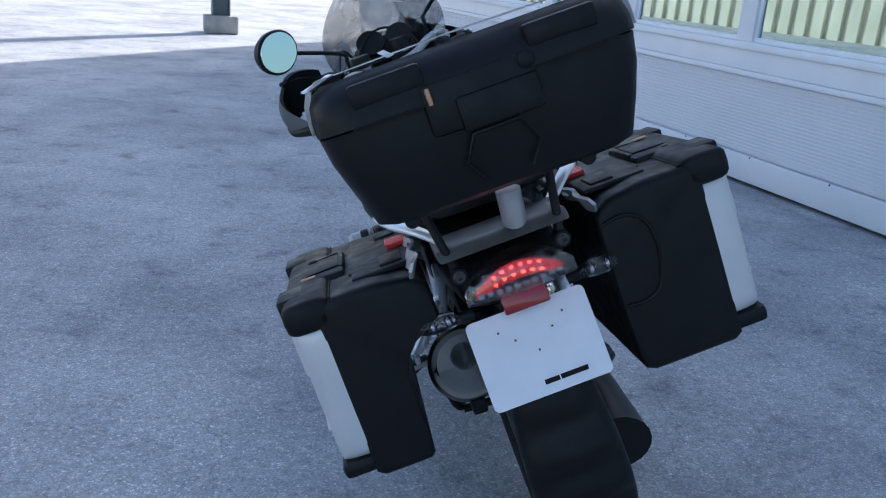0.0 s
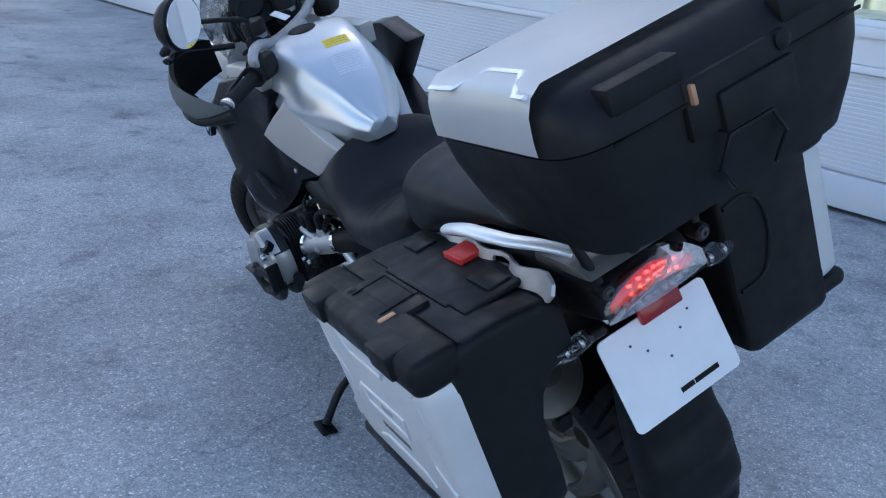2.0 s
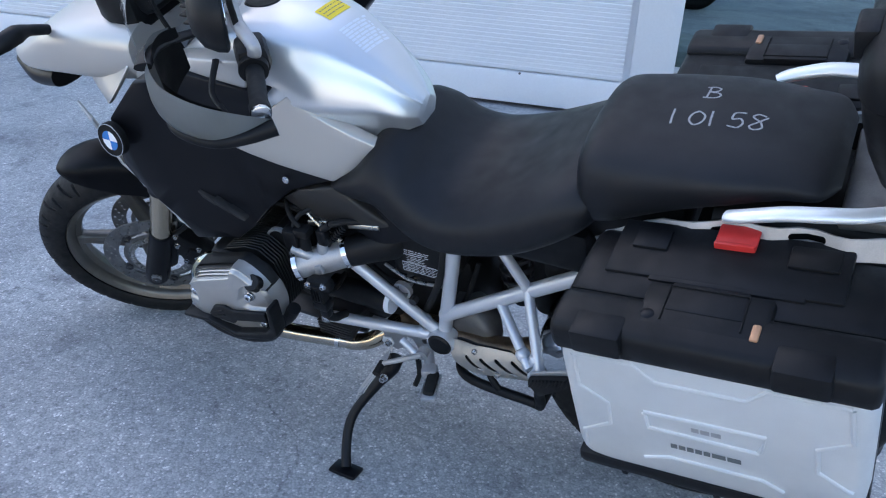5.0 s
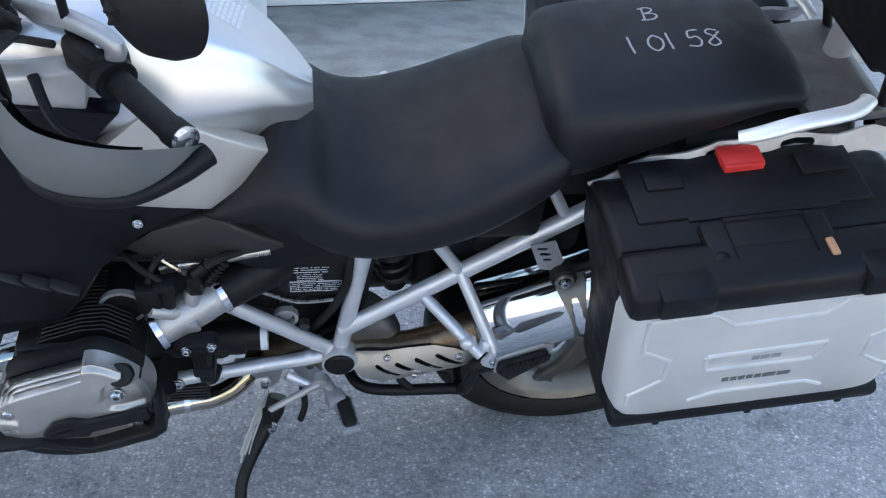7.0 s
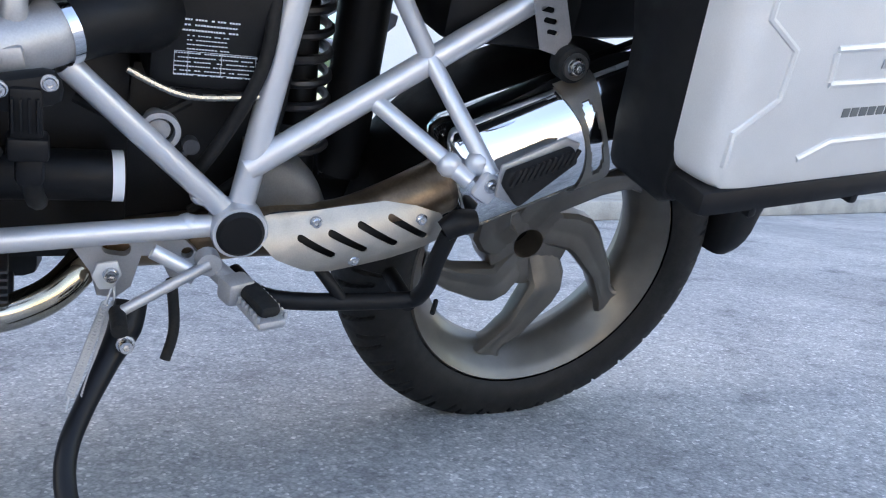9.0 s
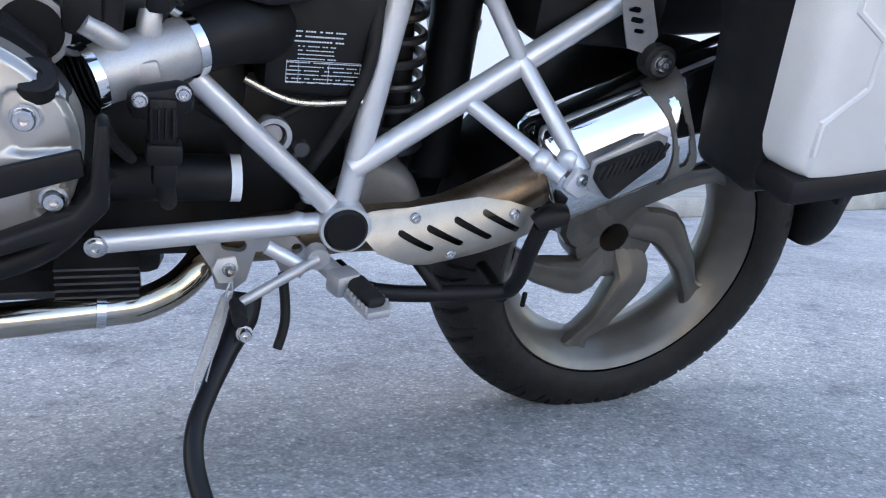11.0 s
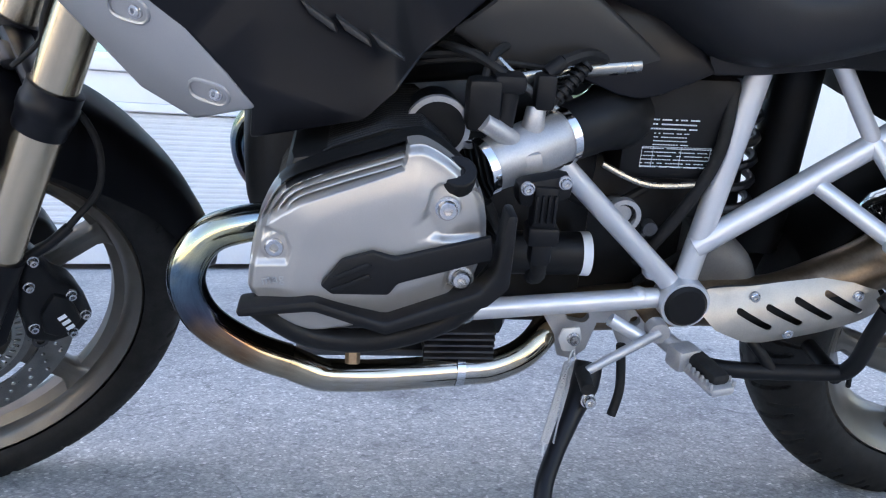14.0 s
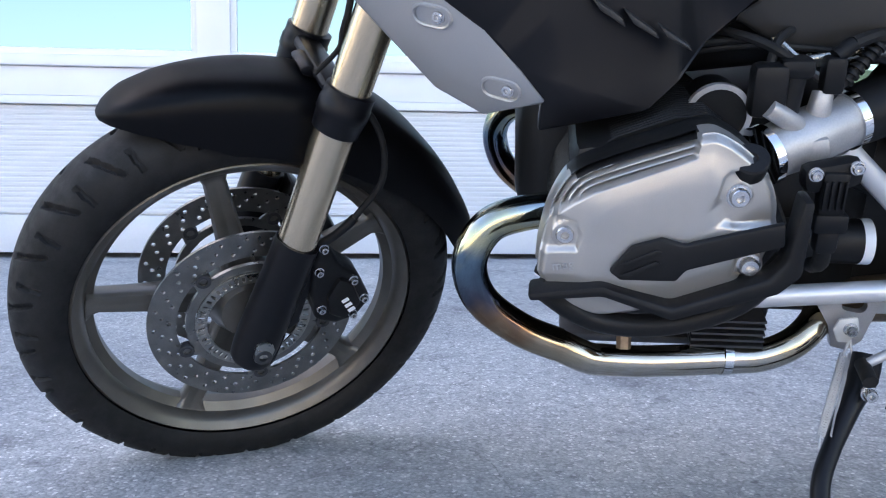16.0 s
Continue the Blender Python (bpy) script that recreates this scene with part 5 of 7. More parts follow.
                    x = 0.421 - 0.009 * (1 - ease(0.0, 0.009, d)) ** 2 - 0.010 * (1 - ease(0.0, 0.045, d))
                    zone = ease(-0.0012, 0.0012, inside_by(y, z, rib_zone))
                    if zone > 0:
                        x -= zone * (0.016 * (1 - ease(0.0, 0.034, d)) + 0.0085 * (0.5 - 0.5 * math.cos(2 * math.pi * d / 0.0049)) ** 1.4)
                    for seat, deep in ((seat_rear, 0.008), (seat_front, 0.006), (seat_low, 0.008)):
                        x -= deep * ease(-0.0025, 0.0025, inside_by(y, z, seat))
                    for by, bz in ((0.853, 0.632), (1.010, 0.588), (0.835, 0.560)):
                        x = max(x, 0.409 * (1 - ease(0.013, 0.0155, math.hypot(y - by, z - bz))))
                    row.append((x, y, z))
                depth.append(row)
        for row in depth:
            rings.append([bm.verts.new((s * x, y, z)) for x, y, z in row])
        rings.append([bm.verts.new((s * 0.375, y, z)) for y, z in edge])
        rings.append([bm.verts.new((s * 0.37, cy + (y - cy) * 1.02, cz + (z - cz) * 1.02)) for y, z in edge])
        rings.append([bm.verts.new((s * 0.352, cy + (y - cy) * 1.02, cz + (z - cz) * 1.02)) for y, z in edge])
        n = len(edge)
        for a, b in zip(rings, rings[1:]):
            for j in range(n):
                bm.faces.new((a[j], a[(j + 1) % n], b[(j + 1) % n], b[j]))
        mid = bm.verts.new((s * 0.421, cy, cz))
        for j in range(n):
            bm.faces.new((mid, rings[0][(j + 1) % n], rings[0][j]))
        bm.faces.new(rings[-1][::-1])
        for f in bm.faces:
            c = f.calc_center_median()
            if c.z > 0.64 and (abs(c.x) < 0.385 or inside_by(c.y, c.z, rib_zone) > 0 and inside_by(c.y, c.z, rough_edge) < 0.0052):
                f.material_index = 1
        cover = part("cylinder_head_cover", bm, MAGNESIUM, bike, "grey magnesium cylinder head cover with black fins", angle=60)
        cover.data.materials.append(ENGINE_DARK)
        for y, z, x in ((0.853, 0.632, 0.412), (1.010, 0.588, 0.404), (0.835, 0.560, 0.408)):
            bm = bmesh.new()
            bolt(bm, (s * x, y, z), (s, 0, 0), 0.0092, 0.009)
            part("cover_bolt", bm, BOLT, cover)
        bm = bmesh.new()
        revolve(bm, [(0.0001, -0.005), (0.005, -0.005), (0.006, -0.007), (0.0155, -0.007), (0.017, -0.0055), (0.017, 0.012)], 32, m=Matrix.Translation((s * 0.401, 0.844, 0.661)) @ Matrix.Rotation(radians(-s * 52), 4, 'Y') @ (Matrix() if s < 0 else Matrix.Rotation(math.pi, 4, 'Z')))
        part("oil_filler_cap", bm, BLACK_PLASTIC, cover)
        bm = bmesh.new()
        slab(bm, [(s * 0.4205, y, z) for y, z in ((0.968, 0.558), (0.948, 0.585), (0.920, 0.594), (0.899, 0.588), (0.812, 0.612), (0.809, 0.588), (0.896, 0.561), (0.904, 0.549), (0.957, 0.549))], s * 0.009, 0.0035)
        plug = part("spark_plug_cover", bm, BLACK_PLASTIC, cover, "black spark plug cover")
        for z0 in (0.0, 0.012):
            bm = bmesh.new()
            slab(bm, [(s * 0.429, 0.958, 0.556 + z0), (s * 0.429, 0.925, 0.572 + z0), (s * 0.429, 0.92, 0.569 + z0), (s * 0.429, 0.952, 0.553 + z0)], s * 0.003, 0.001)
            part("plug_rib", bm, BLACK_PLASTIC, plug)
        if s < 0:
            writing("magnesium", 0.0125, face_pose((-0.4185, 0.992, 0.5625), (0, -1, 0.18), (0, 0.05, 1)), SHROUD_SILVER, cover, spacing=1.1, extrude=0.001)
        # plastic crash guard
        bm = bmesh.new()
        slab(bm, [(s * 0.434, y, z) for y, z in ((1.044, 0.535), (0.973, 0.545), (0.906, 0.522), (0.82, 0.556), (0.806, 0.575), (0.800, 0.635), (0.79, 0.635), (0.791, 0.56), (0.81, 0.540), (0.906, 0.508), (0.973, 0.532), (1.044, 0.525))], -s * 0.035, 0.005)
        bar_ = [(1.035, 0.53), (0.98, 0.493), (0.91, 0.489), (0.84, 0.515), (0.80, 0.565)]
        tube(bm, [(s * 0.405, y, z) for y, z in bar_], 0.012, 12, 5)
        tube(bm, [(s * 0.36, y - 0.004, z + 0.004) for y, z in bar_], 0.014, 12, 5)
        part("cylinder_guard", bm, BLACK_PLASTIC, bike, "black plastic cylinder guard")
        # header pipe
        bm = bmesh.new()
        tube(bm, [(s * 0.27, 0.99, 0.560), (s * 0.28, 1.05, 0.556), (s * 0.292, 1.092, 0.543), (s * 0.302, 1.113, 0.503), (s * 0.297, 1.100, 0.452), (s * 0.29, 1.056, 0.411), (s * 0.285, 1.01, 0.388)], 0.0205, 24, 7)
        tube(bm, [(s * 0.285, 1.01, 0.388), (s * 0.281, 0.975, 0.369), (s * 0.275, 0.955, 0.363), (s * 0.262, 0.90, 0.355), (s * 0.24, 0.80, 0.350), (s * 0.236, 0.76, 0.353), (s * 0.225, 0.72, 0.368), (s * 0.2, 0.69, 0.39), (s * 0.14, 0.67, 0.40), (s * 0.09, 0.66, 0.40)], 0.0195, 24, 7)
        pipe = part("header_pipe", bm, HEAT_STEEL, bike, "heat-tinted polished exhaust header")
        bm = bmesh.new()
        rod(bm, (s * 0.242, 0.81, 0.351), (s * 0.241, 0.80, 0.350), 0.0215, 24)
        part("header_clamp", bm, CHROME, pipe)
        # throttle body, rubber duct and clamps
        bm = bmesh.new()
        a, b = Vector((s * 0.30, 0.81, 0.632)), Vector((s * 0.25, 0.712, 0.658))
        tube(bm, [a, a.lerp(b, 0.3), a.lerp(b, 0.6), b], [0.027, 0.03, 0.031, 0.029], 24, 4)
        tube(bm, [a.lerp(b, 0.45), a.lerp(b, 0.32) + Vector((s * 0.012, 0.004, 0.026)), a.lerp(b, 0.12) + Vector((s * 0.012, 0.012, 0.05))], [0.016, 0.011, 0.0095], 16, 3)
        tube(bm, [a.lerp(b, 0.6), a.lerp(b, 0.58) + Vector((s * 0.008, 0, 0.03)), a.lerp(b, 0.6) + Vector((s * 0.006, 0, 0.046))], [0.02, 0.012, 0.0105], 16, 3)
        box(bm, a.lerp(b, 0.5) + Vector((s * 0.028, 0, -0.004)), (0.012, 0.034, 0.022), 0.004, Matrix.Rotation(radians(-12), 4, 'X'))
        tb = part("throttle_body", bm, CAST_ALLOY, bike, "cast alloy throttle body")
        d = (b - a).normalized() * 0.005
        for f in (0.02, 0.97):
            bm = bmesh.new()
            c = a.lerp(b, f)
            rod(bm, c - d, c + d, 0.0325, 32)
            part("hose_clamp", bm, CHROME, tb)
        bm = bmesh.new()
        tube(bm, [b, b + (b - a) * 0.4, (s * 0.205, 0.645, 0.672), (s * 0.17, 0.622, 0.672)], [0.031, 0.034, 0.042, 0.045], 24, 6)
        part("intake_duct", bm, BLACK_PLASTIC, bike, "black rubber intake duct")
        bm = bmesh.new()
        box(bm, (s * 0.322, 0.745, 0.622), (0.03, 0.06, 0.032), 0.012, Matrix.Rotation(radians(-12), 4, 'X'))
        sens = part("sensor", bm, BLACK_PLASTIC, tb)
        for at, size, edge_r in (((0.33, 0.744, 0.604), (0.022, 0.026, 0.05), 0.004), ((0.33, 0.743, 0.575), (0.03, 0.034, 0.022), 0.005), ((0.328, 0.742, 0.553), (0.022, 0.024, 0.03), 0.007)):
            bm = bmesh.new()
            box(bm, (s * at[0], at[1], at[2]), size, edge_r)
            part("plug_housing", bm, BLACK_PLASTIC, sens)
        bm = bmesh.new()
        tube(bm, [(s * 0.328, 0.742, 0.545), (s * 0.315, 0.738, 0.52), (s * 0.28, 0.735, 0.50)], 0.009, 10)
        part("plug_cable", bm, RUBBER, sens)
        for k in range(4):
            bm = bmesh.new()
            box(bm, (s * 0.3425, 0.735 + 0.0065 * k, 0.606), (0.006, 0.0025, 0.03), 0.0008)
            part("sensor_rib", bm, BLACK_PLASTIC, sens)
        for y, z in ((0.764, 0.6265), (0.726, 0.634)):
            bm = bmesh.new()
            bolt(bm, (s * 0.338, y, z), (s, 0, 0), 0.0058)
            part("sensor_screw", bm, BOLT, sens)
        # injector and wiring over the throttle body
        bm = bmesh.new()
        rod(bm, (s * 0.29, 0.79, 0.665), (s * 0.288, 0.785, 0.715), 0.0125, 14)
        box(bm, (s * 0.288, 0.785, 0.722), (0.03, 0.034, 0.02), 0.006)
        part("injector", bm, BLACK_PLASTIC, tb)
        bm = bmesh.new()
        box(bm, (s * 0.292, 0.81, 0.70), (0.03, 0.036, 0.055), 0.008)
        part("idle_actuator", bm, BLACK_PLASTIC, tb)
        bm = bmesh.new()
        box(bm, (s * 0.278, 0.745, 0.712), (0.022, 0.022, 0.038), 0.005)
        rod(bm, (s * 0.278, 0.745, 0.73), (s * 0.272, 0.728, 0.742), 0.008, 12)
        part("cable_plug", bm, BLACK_PLASTIC, tb)
        for pts, r in (([(s * 0.272, 0.728, 0.742), (s * 0.26, 0.70, 0.748), (s * 0.23, 0.66, 0.735)], 0.007), ([(s * 0.262, 0.70, 0.735), (s * 0.272, 0.735, 0.70), (s * 0.27, 0.75, 0.675)], 0.006),
                       ([(s * 0.23, 0.95, 0.72), (s * 0.245, 0.86, 0.738), (s * 0.24, 0.76, 0.742), (s * 0.2, 0.64, 0.728)], 0.0045), ([(s * 0.22, 0.93, 0.70), (s * 0.24, 0.87, 0.728), (s * 0.25, 0.80, 0.735), (s * 0.25, 0.72, 0.728)], 0.0035),
                       ([(s * 0.288, 0.79, 0.73), (s * 0.275, 0.82, 0.745), (s * 0.23, 0.86, 0.75), (s * 0.19, 0.9, 0.75)], 0.005), ([(s * 0.29, 0.81, 0.72), (s * 0.27, 0.80, 0.745), (s * 0.235, 0.77, 0.755)], 0.005),
                       ([(s * 0.31, 0.80, 0.60), (s * 0.30, 0.785, 0.57), (s * 0.26, 0.77, 0.54), (s * 0.2, 0.78, 0.53)], 0.006)):
            bm = bmesh.new()
            tube(bm, pts, r, 8, 6)
            part("hose", bm, RUBBER, tb)
        for k in range(7):
            bm = bmesh.new()
            c = Vector((s * 0.262, 0.70, 0.738)).lerp(Vector((s * 0.271, 0.728, 0.706)), k / 6)
            rod(bm, c, c + Vector((s * 0.001, 0.002, -0.0024)), 0.0085, 12)
            part("bellows_ring", bm, BLACK_PLASTIC, tb)
        # round air snout with pale rim
        bm = bmesh.new()
        q = Vector((s * 0.285, 0.854, 0.670))
        tube(bm, [q, q - Vector((s * 0.06, 0, 0))], 0.03, 24, 1)
        part("intake_snout", bm, BLACK_PLASTIC, bike)
        bm = bmesh.new()
        revolve(bm, [(0.0285, -0.003), (0.034, -0.003), (0.034, 0.006), (0.0285, 0.006)], 32, True, m=Matrix.Translation(q - Vector((s * 0.002, 0, 0))))
        part("snout_rim", bm, CAST_ALLOY, bike)
        # cylinders and what is bolted on, scaled about the camera's side to fit its view
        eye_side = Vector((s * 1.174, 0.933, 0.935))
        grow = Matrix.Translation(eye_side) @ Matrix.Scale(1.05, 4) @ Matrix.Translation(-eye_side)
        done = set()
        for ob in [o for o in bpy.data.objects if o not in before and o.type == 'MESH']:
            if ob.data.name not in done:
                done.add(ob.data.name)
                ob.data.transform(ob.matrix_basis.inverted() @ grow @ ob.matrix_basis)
    # air box with the warning label
    bm = bmesh.new()
    box(bm, (-0.11, 0.55, 0.645), (0.12, 0.14, 0.13), 0.012)
    part("battery_box", bm, BLACK_PLASTIC, bike, "black box with a white-printed label")
    bm = bmesh.new()
    rng = random.Random(7)
    rows = [(0.592, 0.530, 0.0017)] * 3 + [(0.582, 0.540, 0.0011)] * 4 + [(0.594, 0.508, 0.0011)] * 6
    z = 0.658
    for row, (y, end, tall) in enumerate(rows):
        while y > end:
            w = rng.uniform(0.0018, 0.0032)
            if rng.random() > 0.14:
                box(bm, (-0.1705, y - w / 2, z), (0.0005, w, tall), 0)
            y -= w + 0.0007
        z -= 0.0056 if row < 3 else 0.0047
    for z in (0.623, 0.5985):
        box(bm, (-0.1705, 0.551, z + 0.0012), (0.0005, 0.086, 0.0004), 0)
    for y in (0.594, 0.580, 0.545, 0.508):
        box(bm, (-0.1705, y, 0.612), (0.0005, 0.0004, 0.025), 0)
    part("label_print", bm, LABEL_WHITE, bike)
    # starter, reservoir, cables
    bm = bmesh.new()
    rod(bm, (-0.165, 0.80, 0.478), (-0.165, 0.645, 0.478), 0.028, 24)
    part("starter_motor", bm, BLACK_PLASTIC, bike)
    bm = bmesh.new()
    rod(bm, (-0.165, 0.652, 0.478), (-0.165, 0.640, 0.478), 0.0285, 24)
    part("starter_band", bm, LABEL_WHITE, bike)
    bm = bmesh.new()
    tube(bm, [(-0.17, 0.64, 0.60), (-0.175, 0.58, 0.577), (-0.172, 0.50, 0.58)], 0.004, 8)
    tube(bm, [(-0.15, 0.86, 0.80), (-0.2, 0.80, 0.74), (-0.21, 0.74, 0.69), (-0.2, 0.69, 0.66)], 0.005, 8)
    tube(bm, [(-0.2, 0.79, 0.70), (-0.2, 0.72, 0.715), (-0.19, 0.62, 0.725)], 0.009, 10)
    part("metal_pipe", bm, STEEL, bike)
    bm = bmesh.new()
    tube(bm, [(-0.16, 0.49, 0.70), (-0.178, 0.50, 0.62), (-0.17, 0.53, 0.54), (-0.15, 0.57, 0.46)], 0.008, 10)
    tube(bm, [(-0.1, 0.45, 0.6), (-0.14, 0.48, 0.5), (-0.13, 0.56, 0.42)], 0.006, 8)
    tube(bm, [(-0.15, 0.69, 0.56), (-0.16, 0.63, 0.54), (-0.14, 0.57, 0.56)], 0.006, 8)
    part("cable", bm, RUBBER, bike)
    bm = bmesh.new()
    loft(bm, smooth_sections([(0.395, 0.012, 0.44, 0.418, 2.4, -0.13), (0.415, 0.035, 0.475, 0.405, 2.6, -0.125), (0.45, 0.045, 0.5, 0.395, 2.8, -0.115), (0.5, 0.05, 0.51, 0.39, 3, -0.11)], 14), 24)
    part("gearbox_casting", bm, CASTING, bike)
    bm = bmesh.new()
    bolt(bm, (-0.158, 0.413, 0.432), (-1, 0, 0), 0.011)
    part("casting_bolt", bm, CAST_ALLOY, bike)
    bm = bmesh.new()
    revolve(bm, [(0.016, -0.006), (0.022, -0.006), (0.022, 0.006), (0.016, 0.006)], 32, True, m=Matrix.Translation((-0.172, 0.605, 0.535)))
    rod(bm, (-0.13, 0.605, 0.535), (-0.17, 0.605, 0.535), 0.012, 20)
    part("clutch_bleeder", bm, CAST_ALLOY, bike)
    bm = bmesh.new()
    rod(bm, (-0.175, 0.573, 0.524), (-0.19, 0.573, 0.524), 0.009, 16)
    rod(bm, (-0.183, 0.573, 0.524), (-0.178, 0.592, 0.49), 0.004, 10)
    part("ball_joint", bm, DARK_STEEL, bike)
    bm = bmesh.new()
    box(bm, (0, 0.88, 0.318), (0.30, 0.26, 0.012), 0.004)
    for k in range(5):
        box(bm, (-0.16, 0.80, 0.345 + 0.009 * k), (0.09, 0.09, 0.003), 0)
    part("sump_guard", bm, DARK_STEEL, bike)
    bm = bmesh.new()
    rod(bm, (-0.262, 0.935, 0.372), (-0.255, 0.935, 0.392), 0.009, 6)
    part("lambda_sensor", bm, BROWN_STEEL, bike)
    # rear shock
    bm = bmesh.new()
    pts = []
    for k in range(120):
        a = 2 * math.pi * k / 15
        pts.append((0.038 * math.cos(a), 0.398 + 0.02 * k / 120 + 0.038 * math.sin(a), 0.45 + 0.25 * k / 120))
    tube(bm, pts, 0.0065, 8, 1)
    part("shock_spring", bm, DARK_STEEL, bike)
    bm = bmesh.new()
    rod(bm, (0.0, 0.395, 0.42), (0.0, 0.42, 0.72), 0.024, 20)
    part("shock_absorber", bm, ENGINE_DARK, bike)
    bm = bmesh.new()
    tube(bm, [(0.0, 0.335, 0.43), (0.0, 0.332, 0.45), (0.0, 0.33, 0.72), (0.0, 0.33, 0.75)], [0.026, 0.034, 0.036, 0.036], 24, 3)
    part("damper_reservoir", bm, BLACK_PLASTIC, bike, "black cylinder behind the spring")
    # single-sided swing arm on the right
    bm = bmesh.new()
    tube(bm, [(0.07, 0.46, 0.40), (0.11, 0.25, 0.37), (0.12, 0.05, 0.33), (0.11, -0.06, 0.314)], [0.05, 0.055, 0.06, 0.075], 20, 5)
    part("swing_arm", bm, ENGINE_DARK, bike)


def build_exhaust():
    bm = bmesh.new()
    tube(bm, [(-0.1, 0.68, 0.36), (-0.13, 0.56, 0.385), (-0.15, 0.49, 0.405), (-0.165, 0.38, 0.418), (-0.17, 0.27, 0.47), (-0.165, 0.22, 0.50)], [0.03, 0.032, 0.034, 0.034, 0.036, 0.04], 22, 6)
    part("link_pipe", bm, BROWN_STEEL, bike, "brown-tinted steel link pipe")
    a, b = Vector((-0.165, 0.255, 0.487)), Vector((-0.184, -0.165, 0.688))
    d = (b - a)
    u = d.normalized()
    side = Vector((-1, 0, 0))
    side = (side - u * side.dot(u)).normalized()
    top = u.cross(side)
    if top.z < 0:
        top = -top
    bm = bmesh.new()
    tube(bm, [a, a + d * 0.015, a + d * 0.05, a + d * 0.9, a + d * 0.93], [0.05, 0.068, 0.078, 0.078, 0.077], 48, 1)
    muf = part("muffler", bm, CHROME, bike, "chromed muffler")
    # strap with an oval window, wrapped round the muffler
    c = a + d * 0.40
    bm = bmesh.new()
    grid = []
    for i in range(41):
        g = radians(75 - 165 * i / 40)
        w = 0.021 + 0.006 * math.cos(math.pi * min(1, i / 14))
        w += 0.008 * ease(16, 30, i)
        grid.append([bm.verts.new(c + (side * math.cos(g) + top * math.sin(g)) * 0.0812 + u * (w * (j / 8 - 1) + 0.006 * math.sin(g))) for j in range(17)])
    for i in range(40):
        for j in range(16):
            if ((i + 0.5 - 16) / 9) ** 2 + ((j + 0.5 - 8) / 4.6) ** 2 < 1:
                continue
            bm.faces.new((grid[i][j], grid[i][j + 1], grid[i + 1][j + 1], grid[i + 1][j]))
    bmesh.ops.solidify(bm, geom=bm.faces[:], thickness=0.002)
    strap = part("muffler_strap", bm, SHIELD_STEEL, muf, "stamped steel strap")
    q = c + side * 0.035 + top * 0.104
    ux = Matrix.Translation(q) @ side.to_track_quat('X', 'Z').to_matrix().to_4x4()
    bm = bmesh.new()
    revolve(bm, [(0.0001, -0.012), (0.02, -0.012), (0.022, -0.01), (0.022, 0.012), (0.019, 0.014)], 32, m=ux)
    part("rubber_mount", bm, RUBBER, strap)
    bm = bmesh.new()
    revolve(bm, [(0.012, 0.012), (0.0165, 0.012), (0.0165, 0.019), (0.012, 0.019)], 28, True, m=ux)
    part("mount_ring", bm, STEEL, strap)
    bm = bmesh.new()
    bolt(bm, q + side * 0.014, side, 0.009, 0.012)
    part("mount_bolt", bm, BOLT, strap)
    bm = bmesh.new()
    pierced(bm, [(0.200, 0.730), (0.158, 0.738), (0.136, 0.690), (0.146, 0.666), (0.176, 0.672)], [stadium((0.178, 0.720), (1, 0.1), 0.010, 0.0035), stadium((0.171, 0.707), (1, 0.1), 0.010, 0.0035), stadium((0.165, 0.694), (1, 0.1), 0.008, 0.003)], q.x + 0.004, 0.003)
    part("mount_plate", bm, CAST_ALLOY, bike, "slotted plate holding the muffler")
    # end cap: a shorter cone of dull steel with an offset outlet
    bm = bmesh.new()
    tube(bm, [a + d * 0.925, a + d * 0.95, a + d * 0.985, b, b - u * 0.02], [0.079, 0.079, 0.07, 0.06, 0.055], 40, 1, False)
    cap = part("end_cap", bm, WHEEL_GREY, muf, "dull beige end cap")
    bm = bmesh.new()
    e = b + top * 0.016
    tube(bm, [b - u * 0.019, b - u * 0.012], [0.0565, 0.05], 32, 1, False)
    ring_out, ring_in = [], []
    for k in range(40):
        g = 2 * math.pi * k / 40
        w = side * math.cos(g) + top * math.sin(g)
        ring_out.append(bm.verts.new(b - u * 0.014 + w * 0.054))
        ring_in.append(bm.verts.new(e - u * 0.010 + w * 0.0265))
    for k in range(40):
        bm.faces.new((ring_out[k], ring_out[(k + 1) % 40], ring_in[(k + 1) % 40], ring_in[k]))
    part("cap_plate", bm, WHEEL_GREY, cap)
    bm = bmesh.new()
    tube(bm, [e - u * 0.012, e + u * 0.004, e + u * 0.004, e - u * 0.02], [0.028, 0.028, 0.025, 0.0245], 32, 1, False)
    part("outlet_pipe", bm, DARK_STEEL, cap)
    # black disc across the pipe, painted in for the dark of its bore
    bm = bmesh.new()
    bm.faces.new([bm.verts.new(e - u * 0.008 + (side * math.cos(2 * math.pi * k / 28) + top * math.sin(2 * math.pi * k / 28)) * 0.0252) for k in range(28)])
    bmesh.ops.solidify(bm, geom=bm.faces[:], thickness=0.002)
    part("outlet", bm, INK, cap)
    bm = bmesh.new()
    bolt(bm, a + d * 0.955 - top * 0.06 - u * 0.0, u - top, 0.007, 0.008)
    part("cap_bolt", bm, BOLT, cap)
    bm = bmesh.new()
    box(bm, b - u * 0.03 - top * 0.086, (0.032, 0.03, 0.034), 0.006)
    part("rubber_stop", bm, RUBBER, cap)
